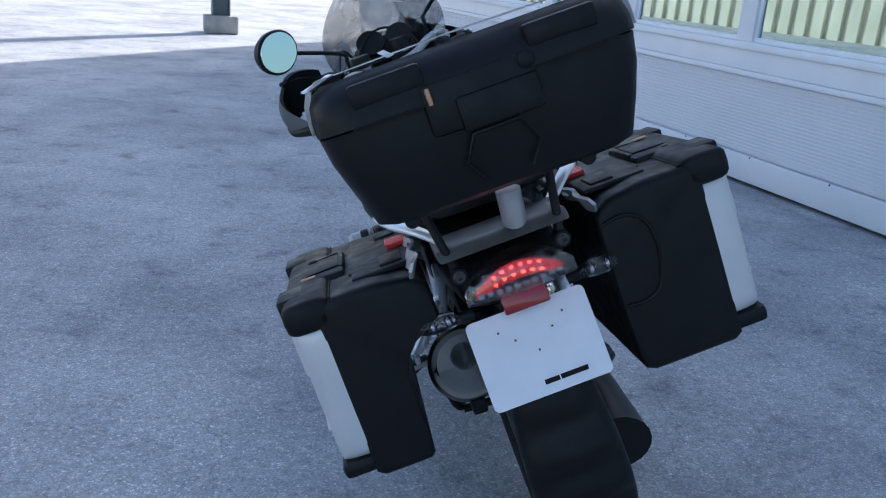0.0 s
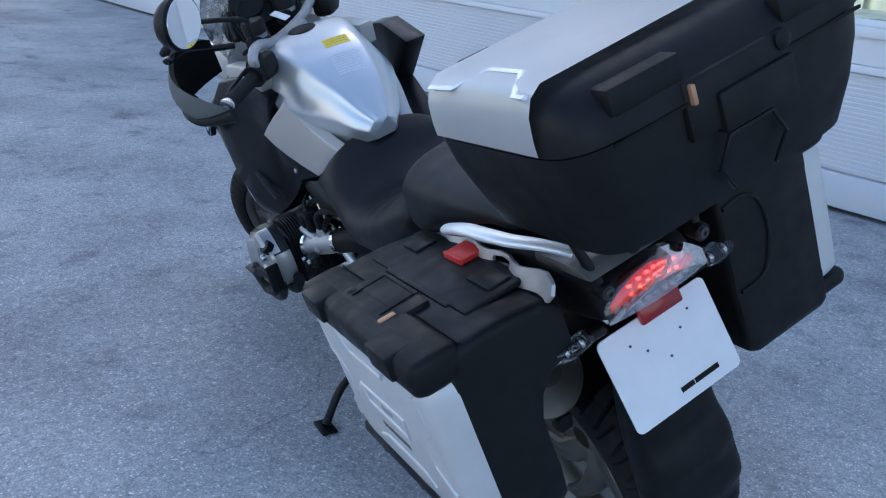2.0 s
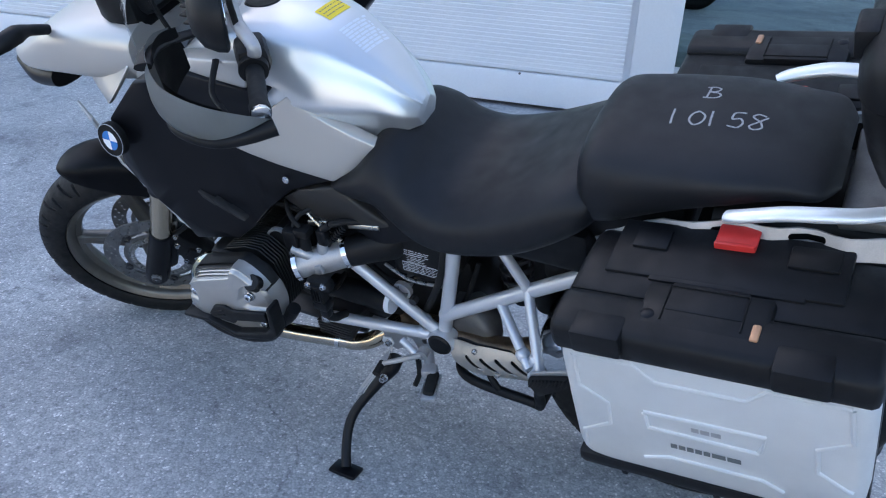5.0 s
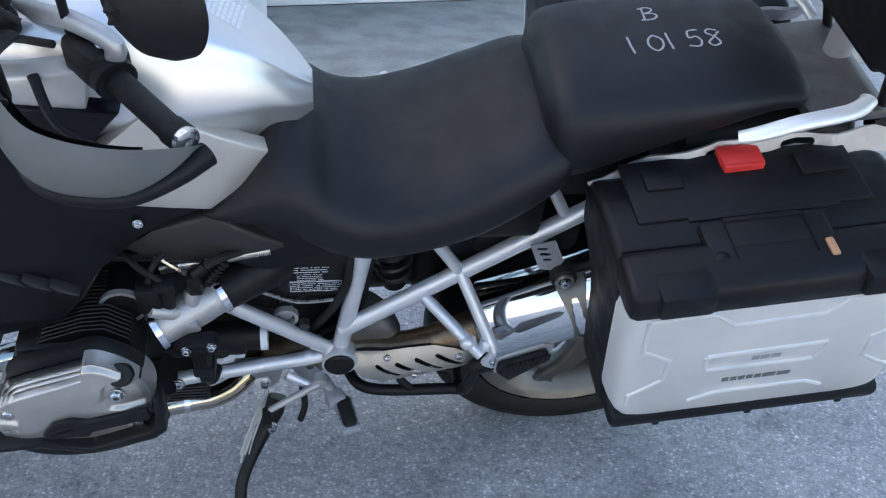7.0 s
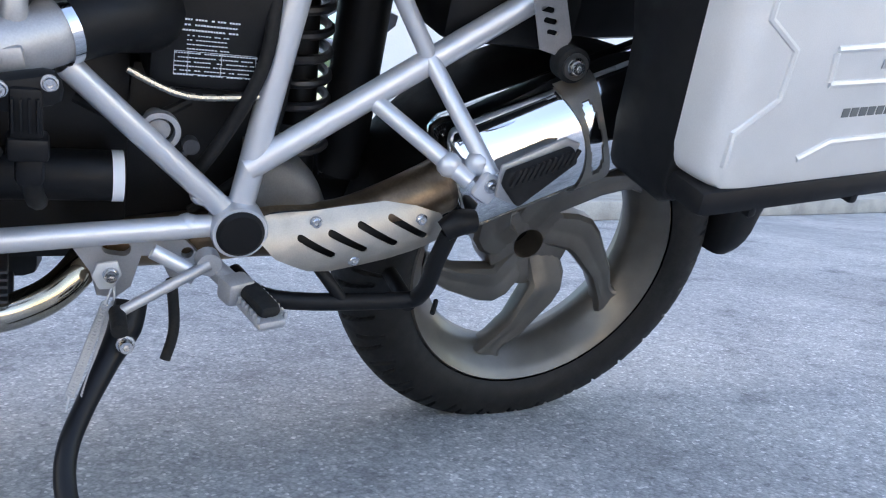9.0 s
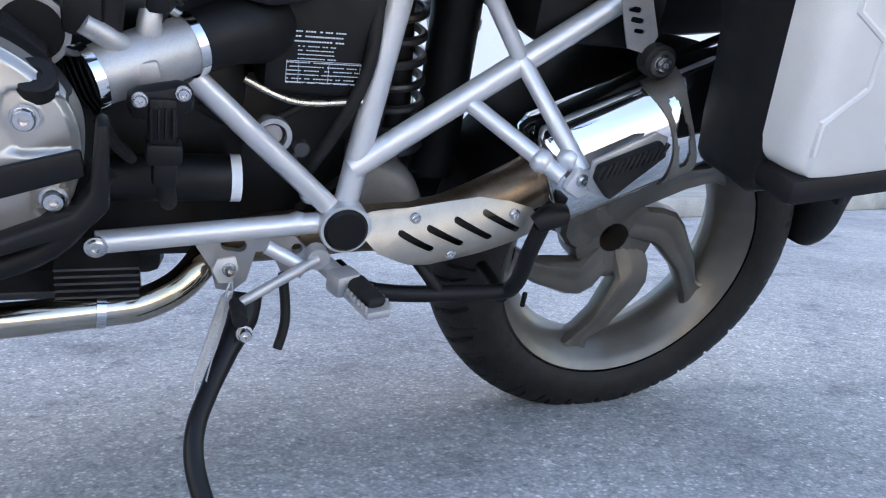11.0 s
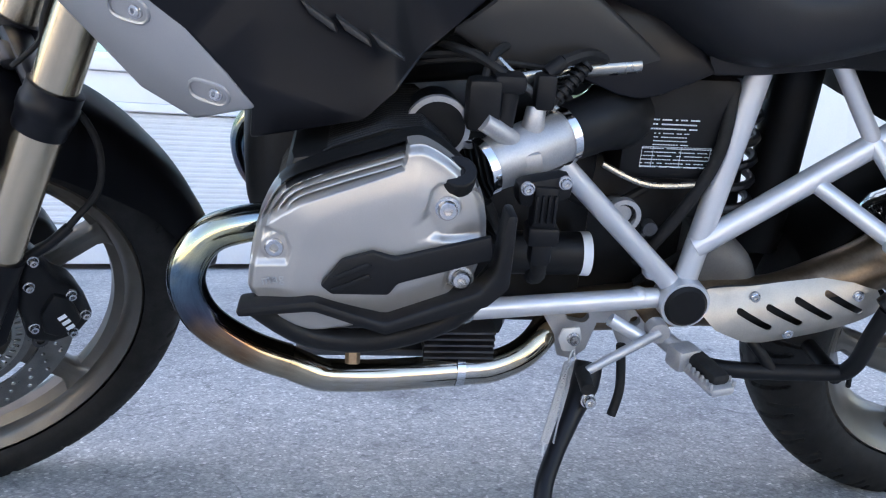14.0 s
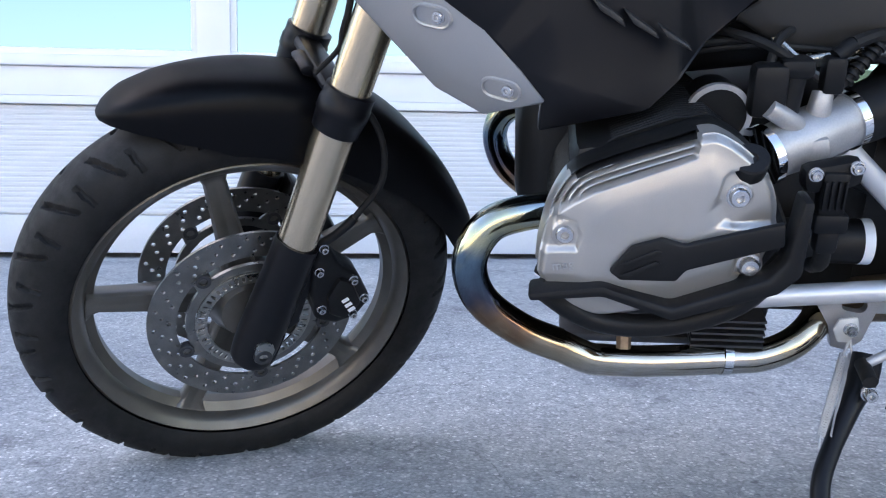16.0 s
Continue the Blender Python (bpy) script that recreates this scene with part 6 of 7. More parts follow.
    # heat shield with four slanted slots
    line = [(0.489, 0.437), (0.478, 0.442), (0.462, 0.446), (0.40, 0.457), (0.339, 0.468), (0.30, 0.466), (0.268, 0.458), (0.256, 0.442), (0.25, 0.424), (0.262, 0.414), (0.325, 0.387), (0.36, 0.379), (0.398, 0.373), (0.43, 0.378), (0.471, 0.394), (0.487, 0.41), (0.493, 0.425)]
    slots = []
    for (y0, z0), (y1, z1) in (((0.447, 0.424), (0.400, 0.401)), ((0.411, 0.432), (0.360, 0.408)), ((0.375, 0.443), (0.321, 0.416)), ((0.337, 0.453), (0.282, 0.426))):
        slots.append(stadium(((y0 + y1) / 2, (z0 + z1) / 2), (y1 - y0, z1 - z0), math.hypot(y1 - y0, z1 - z0) / 2, 0.0045))

    def arch(y, z):
        zc = 0.418 - 0.25 * (y - 0.37)
        return 0.022 * min(1.0, ((z - zc) / 0.046) ** 2) + 0.012 * max(0, (y - 0.43) / 0.06) + 0.01 * max(0, (0.30 - y) / 0.05) ** 2
    bm = bmesh.new()
    pierced(bm, line, slots, -0.218, 0.0016, arch, 0.012)
    sh = part("heat_shield", bm, SHIELD_STEEL, bike, "brushed heat shield with slanted slots", angle=60)
    # dark sheet added behind the slots, standing in for the shade inside them
    bm = bmesh.new()
    inner = [(0.37 + (y - 0.37) * 0.93, 0.418 + (z - 0.418) * 0.9) for y, z in line]
    pierced(bm, inner, [], -0.205, 0.0016, arch, 0.014)
    part("shield_lining", bm, ENGINE_DARK, sh)
    for y, z in ((0.425, 0.440), (0.373, 0.392), (0.294, 0.450)):
        bm = bmesh.new()
        bolt(bm, (-0.217 + arch(y, z), y, z), (-1, 0, 0), 0.0062, 0.005)
        part("shield_screw", bm, BOLT, sh)


def build_stands():
    bm = bmesh.new()
    tube(bm, [(-0.13, 0.50, 0.335), (-0.19, 0.46, 0.328), (-0.2, 0.30, 0.325), (-0.215, 0.272, 0.345), (-0.228, 0.268, 0.40), (-0.235, 0.262, 0.44)], 0.0115, 12, 6)
    tube(bm, [(-0.238, 0.272, 0.445), (-0.24, 0.255, 0.458), (-0.24, 0.235, 0.46)], [0.014, 0.017, 0.015], 14, 4)
    tube(bm, [(-0.2, 0.37, 0.322), (-0.19, 0.40, 0.36), (-0.15, 0.42, 0.38)], 0.008, 10)
    tube(bm, [(0.19, 0.46, 0.328), (0.2, 0.28, 0.318), (-0.2, 0.28, 0.318)], 0.011, 12, 5)
    part("centre_stand", bm, BLACK_PLASTIC, bike, "black raised centre stand")
    bm = bmesh.new()
    pierced(bm, [(0.705, 0.412), (0.60, 0.412), (0.57, 0.405), (0.545, 0.375), (0.56, 0.345), (0.585, 0.355), (0.60, 0.385), (0.618, 0.385), (0.628, 0.345), (0.645, 0.33), (0.665, 0.335), (0.672, 0.365), (0.69, 0.395)], [stadium((0.645, 0.395), (1, 0.2), 0.016, 0.009), stadium((0.567, 0.388), (1, 0), 0.0075, 0.0074)], -0.178, 0.012)
    brk = part("footrest_bracket", bm, CAST_ALLOY, bike, "cast alloy footrest bracket with holes")
    bm = bmesh.new()
    rod(bm, (-0.205, 0.61, 0.405), (-0.215, 0.565, 0.382), 0.009, 14)
    part("bracket_tube", bm, FRAME_SILVER, brk)
    bm = bmesh.new()
    slab(bm, [(-0.192, 0.667, 0.385), (-0.192, 0.645, 0.388), (-0.192, 0.64, 0.37), (-0.192, 0.65, 0.352), (-0.192, 0.664, 0.352), (-0.192, 0.672, 0.37)], -0.005, 0.002)
    part("spring_hook", bm, ALUMINIUM, brk)
    bm = bmesh.new()
    bolt(bm, (-0.197, 0.652, 0.372), (-1, 0, 0), 0.007, 0.01)
    part("hook_bolt", bm, BOLT, brk)
    # side stand down to the ground
    foot = Vector((-0.419, 0.680, 0.146))
    bm = bmesh.new()
    tube(bm, [(-0.208, 0.630, 0.342), (-0.225, 0.638, 0.319), (-0.254, 0.658, 0.294), (-0.288, 0.681, 0.264), (-0.320, 0.699, 0.236), (-0.350, 0.703, 0.209), (-0.385, 0.694, 0.178), tuple(foot + Vector((0.004, 0, 0.008)))], [0.018, 0.019, 0.014, 0.0115, 0.0115, 0.0115, 0.0115, 0.012], 14, 6)
    stand = part("side_stand", bm, SATIN_BLACK, bike, "black side stand resting on the asphalt")
    bm = bmesh.new()
    bolt(bm, (-0.258, 0.640, 0.318), (-1, 0, 0.2), 0.008, 0.012)
    part("stand_bolt", bm, BOLT, stand)
    bm = bmesh.new()
    box(bm, foot + Vector((0, 0, 0.003)), (0.045, 0.07, 0.010), 0.004, Matrix.Rotation(radians(19.475), 4, 'Y'))
    part("stand_foot", bm, SATIN_BLACK, stand)
    for o in (-0.010, 0.010):
        top_, low_ = Vector((-0.205, 0.652 + o * 0.5, 0.338)), Vector((-0.287, 0.689 + o * 0.8, 0.276))
        pts = []
        for k in range(260):
            g = 2 * math.pi * k / 8
            pts.append(top_.lerp(low_, k / 259) + Vector((0.0036 * math.cos(g), 0.0044 * math.sin(g), 0.0026 * math.cos(g))))
        bm = bmesh.new()
        tube(bm, pts, 0.0014, 6, 1)
        part("stand_spring", bm, CAST_ALLOY, stand)
        for p, q in (((-0.192, 0.648, 0.358), top_), (low_, low_ + Vector((-0.012, 0.004, -0.012)))):
            bm = bmesh.new()
            rod(bm, p, q, 0.0016, 8)
            part("spring_end", bm, CAST_ALLOY, stand)
    # rider footrest and gear lever
    bm = bmesh.new()
    rod(bm, (-0.20, 0.545, 0.385), (-0.24, 0.522, 0.376), 0.012, 14)
    box(bm, (-0.243, 0.522, 0.375), (0.03, 0.035, 0.03), 0.006, Matrix.Rotation(radians(20), 4, 'Z'))
    box(bm, (-0.275, 0.503, 0.366), (0.075, 0.034, 0.012), 0.005, Matrix.Rotation(radians(14), 4, 'Z'))
    rest = part("footrest", bm, CAST_ALLOY, bike, "cast alloy toothed footrest")
    for k in range(8):
        for o in (-0.0165, 0.0165):
            bm = bmesh.new()
            box(bm, Matrix.Translation((-0.275, 0.503, 0.366)) @ Matrix.Rotation(radians(14), 4, 'Z') @ Vector((-0.032 + 0.009 * k, o, 0.008)), (0.005, 0.004, 0.008), 0.001)
            part("tooth", bm, CAST_ALLOY, rest)
    bm = bmesh.new()
    box(bm, (-0.273, 0.503, 0.378), (0.064, 0.026, 0.016), 0.007, Matrix.Rotation(radians(14), 4, 'Z'))
    part("footrest_rubber", bm, RUBBER, rest)
    bm = bmesh.new()
    rod(bm, (-0.222, 0.55, 0.396), (-0.245, 0.645, 0.352), 0.007, 12, 0.006)
    rod(bm, (-0.225, 0.55, 0.396), (-0.205, 0.55, 0.396), 0.014, 16)
    lever = part("gear_lever", bm, CAST_ALLOY, bike)
    bm = bmesh.new()
    rod(bm, (-0.24, 0.648, 0.35), (-0.275, 0.648, 0.345), 0.009, 14)
    part("lever_rubber", bm, RUBBER, lever)
    bm = bmesh.new()
    tube(bm, [(-0.19, 0.585, 0.36), (-0.2, 0.58, 0.30), (-0.212, 0.590, 0.263)], 0.0065, 10)
    part("breather_hose", bm, RUBBER, bike)


def set_in(build, m):
    """Builds a group of the motorcycle's parts and places it by m."""
    before = set(bpy.data.objects)
    build()
    for ob in [o for o in bpy.data.objects if o not in before and o.parent == bike]:
        ob.matrix_basis = m @ ob.matrix_basis


build_wheels()
build_fork()
build_body()
set_in(build_side_panels, UPRIGHT @ Matrix.Translation((-0.015, 0, 0)))
set_in(build_frame, UPRIGHT)
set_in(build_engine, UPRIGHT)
set_in(build_exhaust, UPRIGHT)
set_in(build_stands, UPRIGHT)

# ---- tail, rack, lamp, plate ----
def build_tail():
    for s in (-1, 1):
        bm = bmesh.new()
        edge = [(0.14, 0.893), (0.10, 0.918), (0.0, 0.955), (-0.10, 0.976), (-0.20, 0.988), (-0.28, 1.0), (-0.31, 0.998), (-0.315, 0.985), (-0.30, 0.967), (-0.24, 0.964), (-0.12, 0.95), (0.0, 0.926), (0.09, 0.893), (0.13, 0.879)]
        holes = [stadium((0.052, 0.920), (1, -0.42), 0.026, 0.005), stadium((-0.055, 0.954), (1, -0.26), 0.028, 0.005), stadium((-0.165, 0.972), (1, -0.16), 0.026, 0.005)]
        pierced(bm, edge, holes, s * 0.152, 0.006, lambda y, z: s * (0.5 * max(0.0, 0.957 + 0.2 * (0 - y) * (1 if y < 0 else 2.0) - z) + 0.006 * math.cos(y * 57)), 0.03)
        rail = part("rear_rail", bm, CAST_ALLOY, bike, "silver cast rail with slots under the pillion seat", angle=50)
        bm = bmesh.new()
        tube(bm, [(s * 0.182, -0.052, 1.005), (s * 0.188, -0.075, 1.016), (s * 0.188, -0.13, 1.036), (s * 0.182, -0.185, 1.044), (s * 0.165, -0.225, 1.04), (s * 0.135, -0.262, 1.03), (s * 0.105, -0.285, 1.01)], [0.012, 0.0145, 0.0155, 0.0155, 0.0145, 0.013, 0.012], 16, 6, flat=0.6)
        part("grab_handle", bm, SKYLIT_ALUMINIUM, bike, "pale silver grab handle")
    bm = bmesh.new()
    slab(bm, [(-0.12, -0.2, 0.985), (-0.12, -0.31, 1.0), (-0.12, -0.34, 0.985), (-0.12, -0.2, 0.965)], 0.24, 0.006)
    part("luggage_plate", bm, CASTING, bike, "dull cast luggage plate")
    bm = bmesh.new()
    rod(bm, (0.03, -0.30, 0.985), (0.035, -0.30, 1.06), 0.022, 28)
    part("rack_boss", bm, CAST_ALLOY, bike)
    bm = bmesh.new()
    for s in (-1, 1):
        tube(bm, [(s * 0.13, -0.25, 1.095), (s * 0.14, -0.3, 1.105), (s * 0.14, -0.48, 1.125)], 0.012, 12)
    box(bm, (0, -0.30, 1.10), (0.30, 0.05, 0.02), 0.006)
    box(bm, (0, -0.25, 1.094), (0.28, 0.03, 0.02), 0.006)
    carrier = part("case_carrier", bm, BLACK_PLASTIC, bike, "black top case carrier")
    for s in (-1, 1):
        bm = bmesh.new()
        rod(bm, (s * 0.095, -0.33, 0.955), (s * 0.12, -0.28, 1.10), 0.008, 12)
        rod(bm, (s * 0.095, -0.32, 0.955), (s * 0.095, -0.342, 0.955), 0.015, 16)
        part("carrier_strut", bm, BLACK_PLASTIC, carrier)
        bm = bmesh.new()
        bolt(bm, (s * 0.095, -0.342, 0.955), (0, -1, 0), 0.009)
        part("strut_bolt", bm, DARK_STEEL, carrier)
    # tail unit
    bm = bmesh.new()
    loft(bm, smooth_sections([(-0.02, 0.12, 0.95, 0.80, 4, 0), (-0.18, 0.11, 0.965, 0.84, 4, 0), (-0.29, 0.10, 0.955, 0.86, 3.5, 0), (-0.315, 0.085, 0.945, 0.875, 3, 0)], 14), 28)
    part("tail_tray", bm, BLACK_PLASTIC, bike)
    tilt = Matrix.Translation((0.006, -0.325, 0.905)) @ Matrix.Rotation(radians(-22), 4, 'X')
    bm = bmesh.new()
    rings = []
    for i in range(9):
        f = i / 8
        rings.append([])
        for j in range(21):
            u = -1 + 2 * j / 20
            top = 0.056 * (1 - abs(u) ** 2.0) + 0.002
            z = -0.022 + (top + 0.022) * f + 0.004 * u * u
            rings[-1].append(bm.verts.new((0.102 * u, -0.022 * (1 - u * u) * (1 - (2 * f - 1) ** 2 * 0.6), z)))
    for p, q in zip(rings, rings[1:]):
        for j in range(20):
            bm.faces.new((p[j], p[j + 1], q[j + 1], q[j]))
    bmesh.ops.solidify(bm, geom=bm.faces[:], thickness=0.003)
    lens = part("tail_lamp", bm, SMOKE_LENS, bike, "clear tail lamp with red diodes")
    lens.matrix_basis = tilt
    lens.visible_shadow = False
    bm = bmesh.new()
    rings = []
    for i in range(6):
        f = 0.28 + 0.62 * i / 5
        rings.append([])
        for j in range(17):
            u = -1 + 2 * j / 16
            top = 0.052 * (1 - abs(u) ** 2.0) + 0.002
            rings[-1].append(bm.verts.new((0.084 * u, 0.009 - 0.014 * (1 - u * u) * (1 - (2 * f - 1) ** 2 * 0.6), -0.022 + (top + 0.022) * f + 0.004 * u * u)))
    for p, q in zip(rings, rings[1:]):
        for j in range(16):
            bm.faces.new((p[j], p[j + 1], q[j + 1], q[j]))
    bmesh.ops.solidify(bm, geom=bm.faces[:], thickness=0.003)
    part("lamp_body", bm, TAIL_RED, lens)
    for r in range(2):
        for k in range(8):
            u = -1 + 2 * k / 7
            bm = bmesh.new()
            box(bm, (0.062 * u, 0.007 - 0.016 * (1 - u * u), 0.010 + 0.015 * r - 0.014 * u * u), (0.008, 0.004, 0.006), 0.002)
            part("diode", bm, LED_RED, lens)
    for k in range(10):
        u = -1 + 2 * k / 9
        bm = bmesh.new()
        box(bm, (0.075 * u, 0.006 - 0.01 * (1 - u * u), -0.013 + 0.004 * u * u), (0.0125, 0.006, 0.011), 0.003)
        part("lower_reflector", bm, REFLECTOR, lens)
    bm = bmesh.new()
    box(bm, (0.004, -0.325, 0.866), (0.085, 0.012, 0.036), 0.004, Matrix.Rotation(radians(-20), 4, 'X'))
    part("rear_reflector", bm, DEEP_RED, bike, "dark red reflector")
    # number plate, blank but for the dealer's line
    pl = Matrix.Translation((-0.001, -0.343, 0.772)) @ Matrix.Rotation(radians(-25), 4, 'X')
    bm = bmesh.new()
    b = bmesh.new()
    w, h, r = 0.113, 0.083, 0.011
    vs = []
    for cx, cz, a0 in ((w - r, h - r, 0), (-w + r, h - r, 90), (-w + r, -h + r, 180), (w - r, -h + r, 270)):
        for k in range(6):
            a = radians(a0 + 90 * k / 5)
            vs.append(b.verts.new((cx + r * math.cos(a), 0, cz + r * math.sin(a))))
    f = b.faces.new(vs)
    e = bmesh.ops.extrude_face_region(b, geom=[f])
    bmesh.ops.translate(b, vec=(0, 0.003, 0), verts=[v for v in e["geom"] if isinstance(v, bmesh.types.BMVert)])
    merge(bm, b)
    plate = part("number_plate", bm, PLATE_WHITE, bike, "blank white plate with a dealer line along its foot")
    plate.matrix_basis = pl
    bars([0.028, 0.052], 0.009, face_pose((0.03, -0.0006, -0.06), (1, 0, 0), (0, 0, 1)), INK, plate)
    bm = bmesh.new()
    for x, z in ((-0.06, 0.05), (0.062, 0.05), (-0.035, 0.028), (0.036, 0.03), (0.0, -0.002)):
        revolve(bm, [(0.0001, 0.0), (0.0022, 0.0), (0.0022, 0.002)], 12, m=Matrix.Translation((x, -0.0015, z)) @ Matrix.Rotation(radians(90), 4, 'Z'))
    part("plate_screw", bm, DARK_STEEL, plate)
    # turn signals
    for s in (-1, 1):
        bm = bmesh.new()
        rod(bm, (s * 0.09, -0.3, 0.86), (s * 0.125, -0.302, 0.865), 0.01, 12)
        part("signal_stalk", bm, BLACK_PLASTIC, bike)
        bm = bmesh.new()
        loftm = bmesh.new()
        loft(loftm, smooth_sections([(-0.04, 0.004, 0.006, -0.006, 2, 0), (-0.03, 0.012, 0.014, -0.012, 2.2, 0), (0, 0.016, 0.018, -0.016, 2.4, 0), (0.03, 0.012, 0.013, -0.012, 2.2, 0), (0.042, 0.004, 0.005, -0.005, 2, 0)], 16), 18)
        loftm.transform(Matrix.Translation((s * 0.152, -0.303, 0.866)) @ Matrix.Rotation(radians(90), 4, 'Z'))
        merge(bm, loftm)
        sig = part("turn_signal", bm, SMOKE_LENS, bike, "clear turn signal")
        sig.visible_shadow = False
        bm = bmesh.new()
        for k in (-1, 1):
            bmesh.ops.create_icosphere(bm, subdivisions=2, radius=0.008, matrix=Matrix.Translation((s * 0.152 + 0.014 * k, -0.303, 0.866)))
        part("signal_reflector", bm, REFLECTOR, sig)
    # rear mudguard behind the tyre
    bm = bmesh.new()
    rings = []
    for z, y0, y1, hw in smooth_sections([(0.82, -0.25, -0.315, 0.06), (0.72, -0.25, -0.335, 0.075), (0.64, -0.255, -0.352, 0.085), (0.57, -0.27, -0.376, 0.093), (0.50, -0.285, -0.388, 0.097), (0.43, -0.295, -0.385, 0.098), (0.37, -0.30, -0.37, 0.092), (0.345, -0.305, -0.352, 0.08)], 26):
        ring = []
        for k in range(28):
            a = 2 * math.pi * k / 28
            c, sn = math.cos(a), math.sin(a)
            fold = 0.006 * math.sin(z * 70) * max(0, -sn)
            ring.append(bm.verts.new((hw * math.copysign(abs(c) ** 0.6, c), (y0 + y1) / 2 + (y0 - y1) / 2 * math.copysign(abs(sn) ** 0.6, sn) - fold, z)))
        rings.append(ring)
    for p, q in zip(rings, rings[1:]):
        for k in range(28):
            bm.faces.new((p[k], p[(k + 1) % 28], q[(k + 1) % 28], q[k]))
    bm.faces.new(rings[0])
    bm.faces.new(rings[-1][::-1])
    part("rear_mudguard", bm, BLACK_PLASTIC, bike, "black folded rear mudguard")
    bm = bmesh.new()
    rings = []
    for k in range(21):
        a = radians(25 + 95 * k / 20)
        rings.append([bm.verts.new((0.085 * u, 0.345 * math.cos(a), 0.314 + 0.345 * math.sin(a) - 0.03 * abs(u) ** 3)) for u in np.linspace(-1, 1, 9)])
    for p, q in zip(rings, rings[1:]):
        for j in range(8):
            bm.faces.new((p[j], p[j + 1], q[j + 1], q[j]))
    bmesh.ops.solidify(bm, geom=bm.faces[:], thickness=0.003)
    part("hugger", bm, BLACK_PLASTIC, bike)


# ---- handlebar, mirrors, guards ----
BAR_END = Vector((-0.275, 0.697, 1.105))
BAR_MID = Vector((0.0, 0.955, 1.13))


def build_bars():
    bd = (BAR_END - BAR_MID)
    across = Vector((bd.x, bd.y, 0)).normalized()          # towards the left grip
    fwd = Vector((-across.y, across.x, 0)) * -1            # ahead of the turned bar
    if fwd.y < 0:
        fwd = -fwd
    up = Vector((0, 0, 1))

    def B(a, f, u):
        return BAR_MID + across * a + fwd * f + up * u
    L = math.hypot(bd.x, bd.y)
    bar = root("handlebar", Matrix(), "", "")
    bar.parent = bike
    for key in ("label", "category"):
        if key in bar:
            del bar[key]
    dz = BAR_END.z - BAR_MID.z
    bm = bmesh.new()
    for s in (-1, 1):
        tube(bm, [B(0, 0.0, 0.0), B(s * 0.10, 0.0, 0.005), B(s * 0.19, -0.005, 0.03), B(s * 0.25, -0.018, 0.03 + dz * 0.4), B(s * (L - 0.14), -0.0085, dz + 0.004), B(s * (L - 0.06), -0.004, dz + 0.002), B(s * L, 0.0, dz)], 0.0125, 16, 6)
    part("bar", bm, CAST_ALLOY, bar, "silver tubular handlebar")
    bm = bmesh.new()
    box(bm, B(0, 0, -0.02), (0.12, 0.05, 0.05), 0.012, Matrix.Rotation(math.atan2(-across.y, -across.x), 4, 'Z'))
    box(bm, B(0, 0.01, -0.06), (0.20, 0.07, 0.03), 0.012, Matrix.Rotation(math.atan2(-across.y, -across.x), 4, 'Z'))
    part("top_clamp", bm, CAST_ALLOY, bar)
    for s in (-1, 1):
        g0, g1 = B(s * (L - 0.13), -0.008, dz + 0.004), B(s * (L - 0.012), 0, dz)
        bm = bmesh.new()
        tube(bm, [g0, g1], [0.0165, 0.0165], 18, 1)
        rod(bm, g1, g1 + across * s * 0.02, 0.0185, 18)
        part("grip", bm, RUBBER, bar, "black rubber grip")
        bm = bmesh.new()
        e = B(s * (L + 0.012), 0, dz)
        q = (across * s).to_track_quat('X', 'Z').to_matrix().to_4x4()
        revolve(bm, [(0.017, -0.004), (0.017, 0.004), (0.014, 0.006), (0.006, 0.006), (0.005, 0.002), (0.0001, 0.002)], 28, m=Matrix.Translation(e) @ q)
        part("bar_end_weight", bm, BOLT, bar)
        # switch block
        bm = bmesh.new()
        sw = B(s * (L - 0.165), -0.012, dz + 0.012)
        r = Matrix.Rotation(math.atan2(-across.y, -across.x), 4, 'Z')
        box(bm, sw, (0.075, 0.06, 0.06), 0.018, r)
        rod(bm, B(s * (L - 0.135), -0.008, dz + 0.006), B(s * (L - 0.12), -0.006, dz + 0.004), 0.027, 20)
        part("switch_block", bm, BLACK_PLASTIC, bar, "black switch block")
        bm = bmesh.new()
        for k in (-1, 1):
            bmesh.ops.create_icosphere(bm, subdivisions=2, radius=0.009, matrix=Matrix.Translation(sw + across * 0.018 * k + up * 0.029) @ Matrix.Diagonal((1, 1, 0.3, 1)))
        part("switch_button", bm, SHROUD_SILVER, bar)
        # lever and master cylinder
        bm = bmesh.new()
        mc = B(s * (L - 0.285), 0.045, dz + 0.035)
        box(bm, mc, (0.07, 0.045, 0.04), 0.012, r)
        tube(bm, [B(s * (L - 0.2), 0.055, dz), B(s * (L - 0.13), 0.075, dz - 0.02), B(s * (L - 0.06), 0.06, dz - 0.025), B(s * (L - 0.01), 0.055, dz - 0.02)], [0.007, 0.006, 0.005, 0.006], 12, 6, flat=0.6)
        part("lever", bm, BLACK_PLASTIC, bar, "black lever with its master cylinder")
        bm = bmesh.new()
        revolve(bm, [(0.0001, 0.055), (0.026, 0.055), (0.03, 0.048), (0.03, 0.022), (0.026, 0.02)], 28, m=Matrix.Translation(mc) @ Matrix.Rotation(radians(-90), 4, 'Y'))
        part("reservoir_cap", bm, BLACK_PLASTIC, bar)
        bm = bmesh.new()
        rod(bm, mc + up * 0.01, mc + up * 0.024, 0.026, 24)
        part("reservoir", bm, GUARD_GREY, bar)
